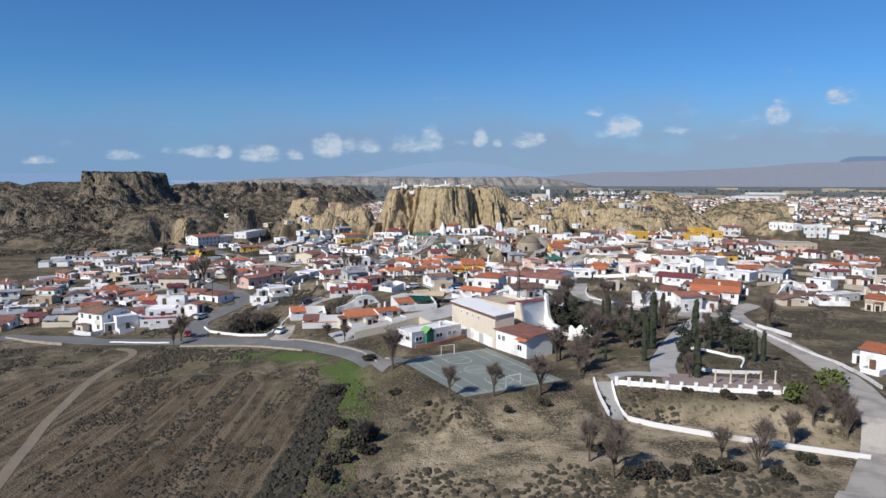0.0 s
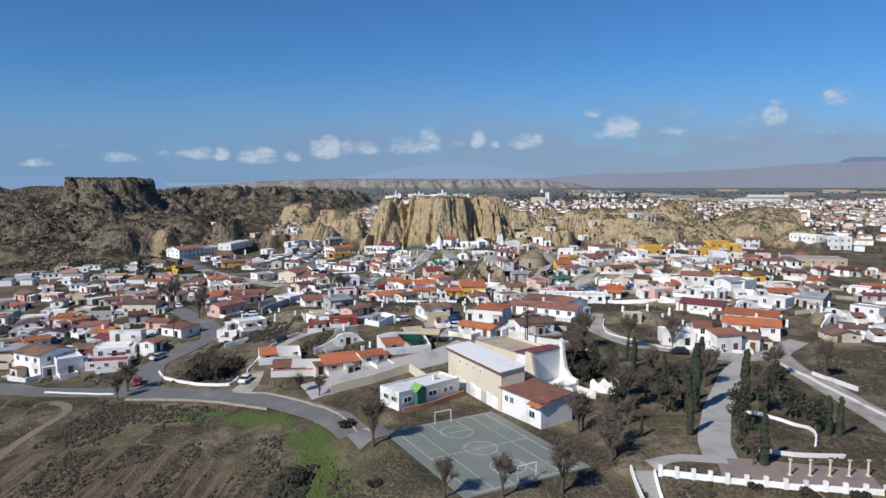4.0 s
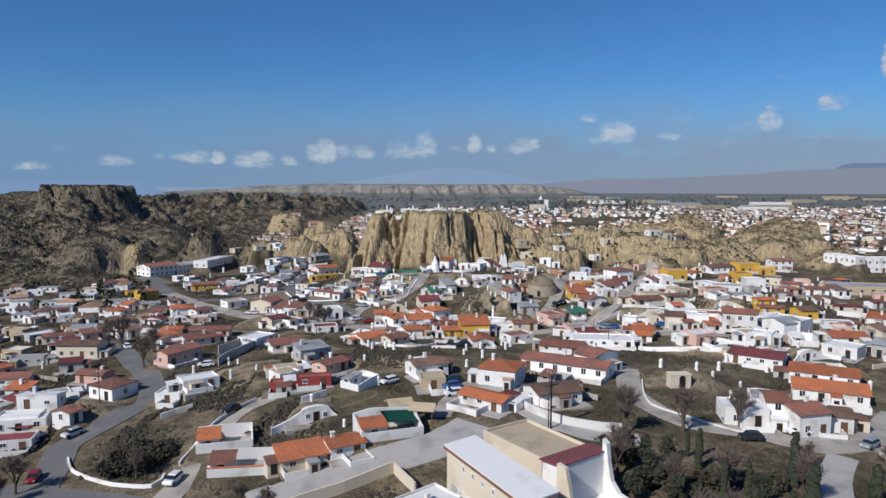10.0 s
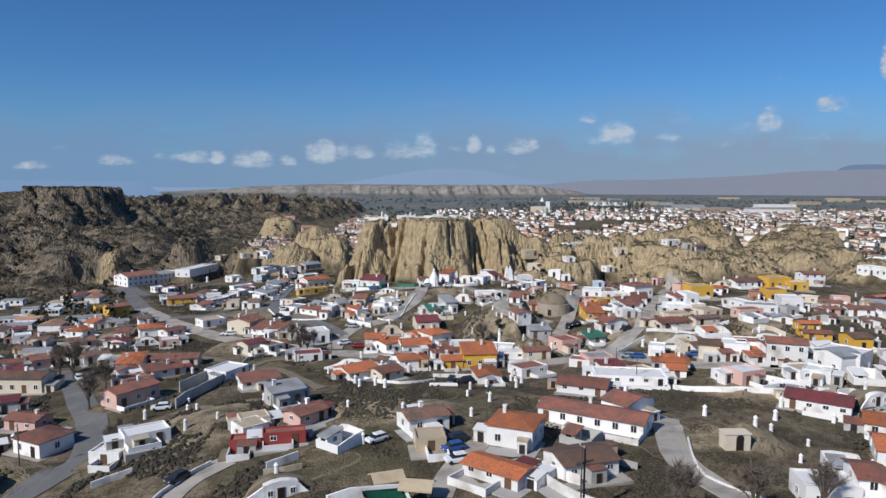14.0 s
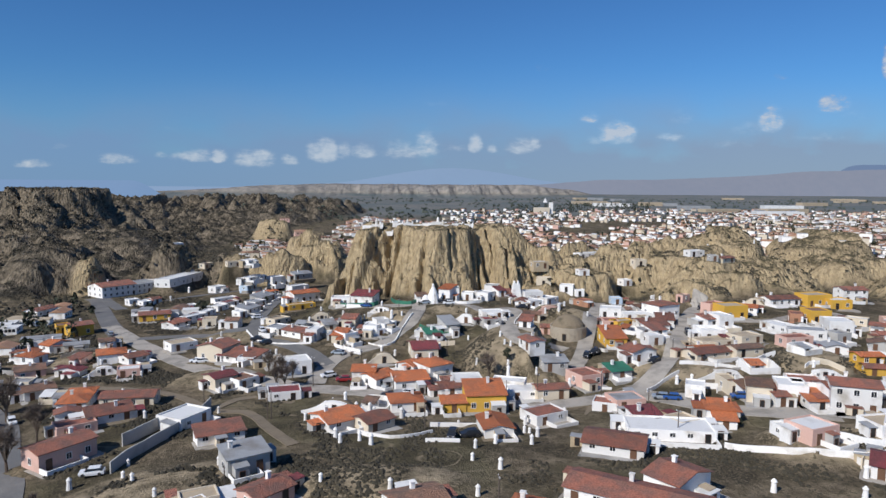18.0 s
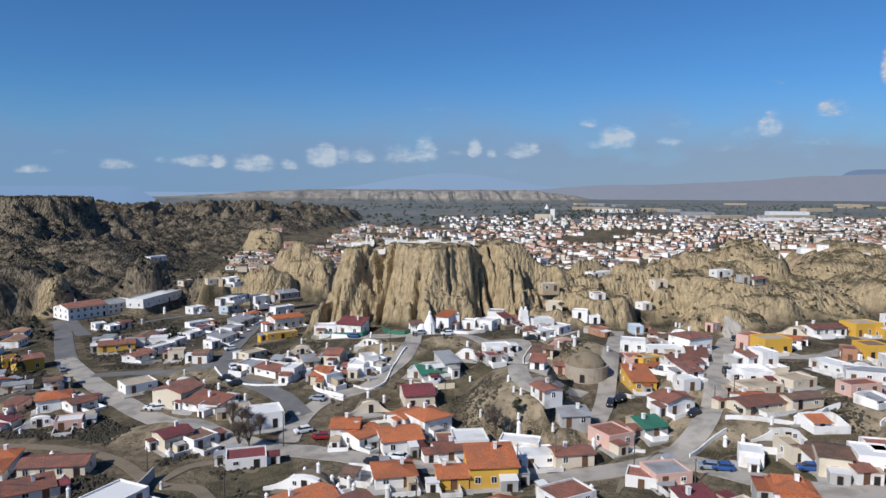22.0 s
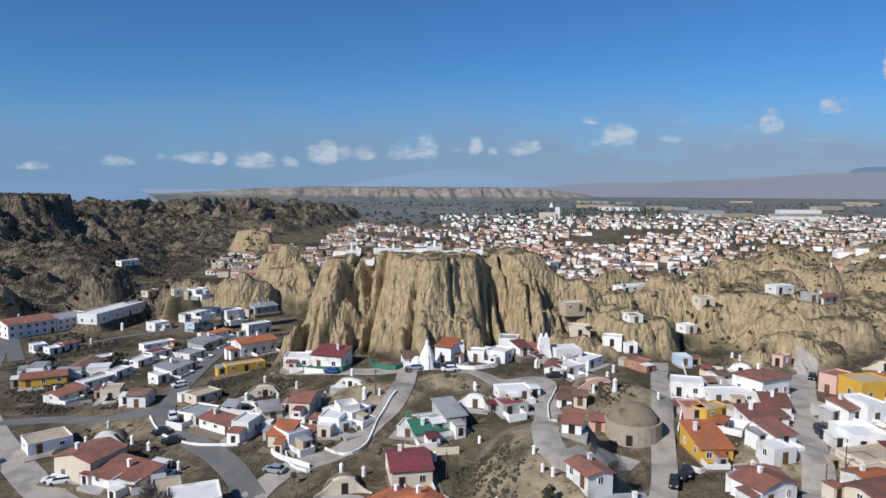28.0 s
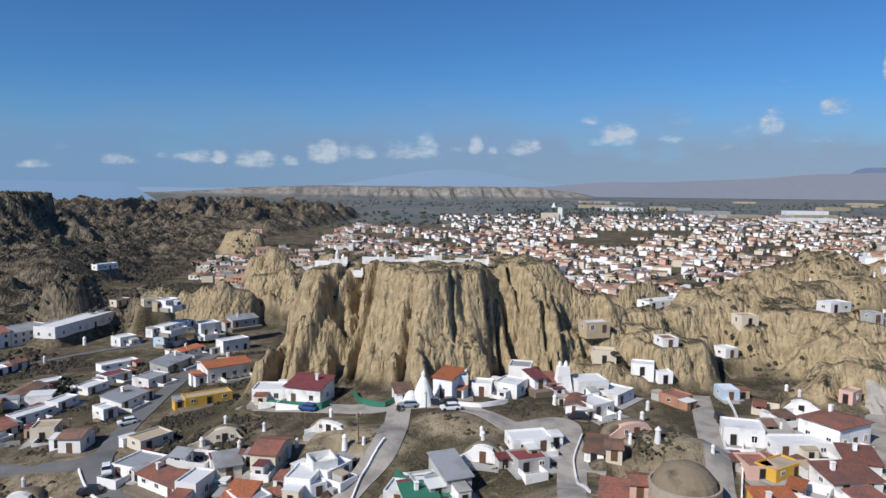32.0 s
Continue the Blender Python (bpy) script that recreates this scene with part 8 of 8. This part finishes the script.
    for _ in range(1700):
        y = 1150 * (2.6 ** roll.random())
        a = roll.uniform(-0.32, 0.9)
        x = a * (y - 200)
        if a > 0.12 and y < 1750 and roll.random() < 0.8 or fbm(np.array([x / 160]), np.array([y / 90]), 2)[0] < 0.34:
            continue
        dots.append(leaf_cloud((x, y, ground_at(x, y) + 1.6), roll.uniform(2, 4.5), 9, 2.0, roll, 0.6))
    tagged(new("olive_groves", cloud_mesh("olive_groves", dots, "grove")), "dark olive groves on the far plain", "trees", "", "stuff")
    row = []
    for k in range(34):
        x, y = 150 + k * 9 + roll.uniform(-3, 3), 1500 + 2.0 * k + roll.uniform(-4, 4)
        row.append(leaf_cloud((x, y, ground_at(x, y) + 9), 4.2, 40, 1.3, roll, 2.4))
    tagged(new("cypress_row", cloud_mesh("cypress_row", row, "cypress")), "row of tall dark cypresses behind the town", "trees", "", "stuff")


town_stuff()
church_far = new("church")
church_far.matrix_world = pose(207, 1457, ground_at(207, 1457))
part("nave", block(-22, -8, -1, 8, 8, 12), "cream", church_far)
part("tower", block(8, -4, -1, 15, 4, 22), "white", church_far)
part("spire", turned([(4.6, 22), (3.0, 25), (0.2, 31)], 8), "white", church_far)
tagged(church_far, "pale church with a square tower in the town", "church")


# ---- shrubs and tufts over the open ground ----
def scatter(name, label, material, count, x0, x1, y0, y1, size, keep, seed):
    roll = np.random.default_rng(seed)
    xs, ys = roll.uniform(x0, x1, count * 4), roll.uniform(y0, y1, count * 4)
    ok = keep(xs, ys)
    xs, ys = xs[ok][:count], ys[ok][:count]
    off = ~on_lane(xs, ys)
    xs, ys = xs[off], ys[off]
    zs = height(xs, ys)
    n = len(xs)
    k = size * roll.uniform(0.5, 1.5, n)
    base = np.array([(-1, -0.6, -0.1), (0.2, -1, -0.1), (1, 0.1, -0.1), (0.3, 1, -0.1), (-0.8, 0.7, -0.1), (-0.6, -0.3, 0.7), (0.5, -0.4, 0.85), (0.3, 0.6, 0.7), (-0.2, 0.1, 1.05)])
    tris = np.array([(0, 1, 5), (1, 6, 5), (1, 2, 6), (2, 7, 6), (2, 3, 7), (3, 4, 7), (4, 5, 7), (4, 0, 5), (5, 6, 8), (6, 7, 8), (7, 5, 8)])
    t = roll.uniform(0, 6.28, n)
    b = base[None] * roll.uniform(0.7, 1.3, (n, 9, 3))
    x = b[..., 0] * np.cos(t)[:, None] - b[..., 1] * np.sin(t)[:, None]
    y = b[..., 0] * np.sin(t)[:, None] + b[..., 1] * np.cos(t)[:, None]
    co = np.stack([xs[:, None] + x * k[:, None], ys[:, None] + y * k[:, None], zs[:, None] + b[..., 2] * k[:, None] * 0.75], -1).reshape(-1, 3)
    faces = (tris[None] + 9 * np.arange(n)[:, None, None]).reshape(-1, 3)
    me = bpy.data.meshes.new(name)
    me.from_pydata(co.tolist(), [], faces.tolist())
    me.materials.append(MAT[material])
    tagged(new(name, me), label, "shrubs", "", "stuff")


def open_ground(xs, ys):
    patch = fbm(xs / 16, ys / 16, 3) > 0.44
    cells = np.zeros((500, 500), bool)
    for a, b in TAKEN:
        i, j = int(a / 2) + 250, int((b + 2.5) / 2)
        if 3 < i < 496 and 3 < j < 496:
            cells[i - 2:i + 3, j - 2:j + 3] = True
    built = ~cells[np.clip((xs / 2).astype(int) + 250, 0, 499), np.clip((ys / 2).astype(int), 0, 499)]
    court_near = np.hypot(xs - 6, ys - 128) > 20
    return patch & built & court_near & (mesa_shape(xs, ys) < -4)


scatter("scrub", "low dry brown scrub over the slopes", "shrub", 30000, -120, 130, 150, 372, 0.33, open_ground, 1)
scatter("scrub", "dry weeds in the ploughed field", "shrub", 7500, -130, -24, 66, 140, 0.27, lambda a, b: fbm(a / 3.5, b / 9, 3) > 0.45, 2)
scatter("scrub", "dry shrubs on the bank below the park", "shrub", 2600, -16, 75, 74, 128, 0.40, open_ground, 3)
scatter("scrub", "dark brambles along the field edge", "shrub", 1300, -24.5, -19, 66, 128, 0.55, lambda a, b: a > -30, 4)
scatter("scrub", "dark scrub over the badland slopes", "shrub", 14000, -460, -120, 380, 900, 1.0, lambda a, b: fbm(a / 30, b / 30, 3) > 0.44, 5)
scatter("scrub", "scattered shrubs on the clay hills", "shrub", 2600, -60, 260, 372, 540, 0.6, lambda a, b: (fbm(a / 12, b / 12, 3) > 0.48) & ((a > 40) | (b > 396)), 6)
scatter("scrub", "dark brown scrub over the western terraces", "shrub", 8000, -150, -20, 190, 390, 0.5, open_ground, 8)
scatter("scrub", "dark scrub on the slopes between the western rows", "shrub", 11000, -150, -34, 270, 450, 0.45, lambda a, b: open_ground(a, b) | (fbm(a / 9 + 3, b / 9, 3) > 0.52) & (mesa_shape(a, b) < -4) & (b < 440), 9)
scatter("scrub", "dark weeds on the waste ground beside the road", "shrub", 5000, -150, -44, 142, 215, 0.36, lambda a, b: (fbm(a / 8, b / 8, 3) > 0.43), 10)
scatter("tufts", "grass tufts on the green strip", "bush", 700, -22, -12, 76, 135, 0.25, lambda a, b: a > -30, 7)


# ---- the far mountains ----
# Distance haze painted on: a dark base with emission in the haze colour.
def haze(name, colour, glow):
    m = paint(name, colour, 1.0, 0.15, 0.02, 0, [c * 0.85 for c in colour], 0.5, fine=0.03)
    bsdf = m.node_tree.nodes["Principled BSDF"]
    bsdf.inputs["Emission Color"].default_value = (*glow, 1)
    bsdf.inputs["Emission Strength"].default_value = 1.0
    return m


def range_of_hills(name, y, crest, x0, x1, seed, material, label, rough=1.0):
    """A range with spurs running down its face; crest gives its height along x."""
    n, rows = 190, 9
    xs = np.linspace(x0, x1, n + 1)
    tops = np.asarray(crest(xs)) + 9 * rough * (fbm(xs / 260 + seed, 0 * xs + seed * 1.7, 5) - 0.45)
    bm = bmesh.new()
    grid = []
    for k in range(rows):
        down = k / (rows - 1)
        spur = ridged(xs / 75 + seed, 0 * xs + 0.7 * down + seed, 3) - 0.5
        zs = -25 + (tops + 25) * (1 - down) ** 1.25 + 11 * rough * spur * math.sin(math.pi * down)
        grid.append([bm.verts.new((x, y - 260 * down + 50 * rough * s * down, z)) for x, z, s in zip(xs, zs, spur)])
    for a, b in zip(grid, grid[1:]):
        for k in range(n):
            bm.faces.new((b[k], b[k + 1], a[k + 1], a[k]))
    for f in bm.faces:
        f.smooth = True
    ob = part(name, bm, material)
    tagged(ob, label, "mountains", "", "structure")


# Each range glows in its own haze tint.
BLUE = haze("blue_haze", (0.015, 0.02, 0.025), (0.205, 0.305, 0.470))
LILAC = haze("lilac_haze", (0.052, 0.038, 0.030), (0.162, 0.205, 0.292))
SLATE = haze("slate_haze", (0.012, 0.018, 0.03), (0.125, 0.185, 0.305))
WEST_BLUE = haze("grey_blue_haze", (0.01, 0.015, 0.02), (0.165, 0.270, 0.455))
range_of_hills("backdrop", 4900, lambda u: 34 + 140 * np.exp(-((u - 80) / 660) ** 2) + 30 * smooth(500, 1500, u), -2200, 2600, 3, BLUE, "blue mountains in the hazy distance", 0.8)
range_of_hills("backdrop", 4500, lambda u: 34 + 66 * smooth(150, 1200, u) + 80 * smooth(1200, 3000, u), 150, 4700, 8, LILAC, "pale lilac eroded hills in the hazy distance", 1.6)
range_of_hills("backdrop", 4780, lambda u: 20 + 196 * np.exp(-((u - 3050) / 390) ** 6), 2400, 3900, 2, SLATE, "flat-topped hill in slate-blue haze", 0.6)
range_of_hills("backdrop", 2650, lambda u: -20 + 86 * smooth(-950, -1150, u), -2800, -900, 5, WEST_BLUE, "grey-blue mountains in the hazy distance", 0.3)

# ---- the ground, cut level where houses stand on slopes ----
def level_pads(z):
    for x, y, c, s, w, d, level in PADS:
        i0, i1 = np.searchsorted(GX, (x - w - d, x + w + d))
        j0, j1 = np.searchsorted(GY, (y - w - d, y + w + d))
        p, q, low = XX[j0:j1, i0:i1] - x, YY[j0:j1, i0:i1] - y, z[j0:j1, i0:i1]
        u, v = p * c + q * s, q * c - p * s
        out = np.maximum(abs(u) - w / 2, abs(v - d / 2) - d / 2)
        cut, bank = 1 - smooth(1.0, 3.2, np.maximum(out, 0)), 1 - smooth(0.4, 3.0, out)
        z[j0:j1, i0:i1] = np.where(low > level, low + (level - low) * cut, low + (level - low) * bank)
    return z


ZZ = level_pads(ZZ)
ground_mesh = sheet(GX, GY, ZZ)


def zone(name, values):
    ground_mesh.attributes.new(name, "FLOAT", "POINT").data.foreach_set("value", np.asarray(values, float).ravel())


def inside(x, y, corners, soft):
    """1 inside a convex polygon, given clockwise, 0 outside."""
    out = np.full(np.shape(x), -1e9)
    for (a, b), (c, d) in zip(corners, corners[1:] + corners[:1]):
        n = math.hypot(c - a, d - b)
        out = np.maximum(out, -((x - a) * (d - b) - (y - b) * (c - a)) / n)
    return 1 - smooth(-soft, soft, out)


rock = smooth(-4, 2, mesa_shape(XX, YY))
for a, b, rx, ry, top, turn, steep, gully in HILLS:
    rock = np.maximum(rock, 1 - smooth(0.8, 1.1, np.hypot((XX - a) / rx, (YY - b) / ry)))
west = np.maximum(smooth(0.02, 0.3, badland_zone(XX, YY)), 1 - smooth(0.9, 1.3, np.hypot((XX + 158) / 36, (YY - 502) / 26)))
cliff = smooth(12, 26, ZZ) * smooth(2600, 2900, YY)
zone("rock", np.maximum(np.maximum(rock, west), cliff))
zone("west", west)
# Where the haze-tinted far colours apply.
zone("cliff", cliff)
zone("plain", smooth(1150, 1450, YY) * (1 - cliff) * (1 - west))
field = inside(XX, YY, [(-200, 60), (-200, 141), (-75, 141), (-40, 136), (-24, 122), (-19, 70), (-22, 60)], 2.5)
zone("field", field)
bare = inside(XX, YY, [(-9, 78), (-6, 100), (4, 106), (26, 112), (60, 104), (62, 78)], 3.0)
for a, b, rx, ry, h, turn in MOUNDS:
    c, s = math.cos(turn), math.sin(turn)
    u, v = ((XX - a) * c + (YY - b) * s) / rx, ((YY - b) * c - (XX - a) * s) / ry
    bare = np.maximum(bare, smooth(0, 0.5, 1 - u * u - v * v))
zone("bare", bare)
green = inside(XX, YY, [(-17, 60), (-21, 118), (-36, 146), (-20, 143), (-14, 122), (-10, 60)], 2.0)
green = np.maximum(green, inside(XX, YY, [(-50, 151.5), (-49, 157), (-30, 150), (-33, 145)], 1.2))
green = np.maximum(green, inside(XX, YY, [(-33, 145), (-30, 150), (-17, 138), (-22, 132)], 1.2))
zone("grass", green * (fbm(XX / 6, YY / 6, 3) > 0.27))


ground_mesh.materials.append(ground_material())
tagged(new("ground", ground_mesh), "dry brown earth, ploughed field, clay badland hills and a fluted mesa", "ground", "", "structure")
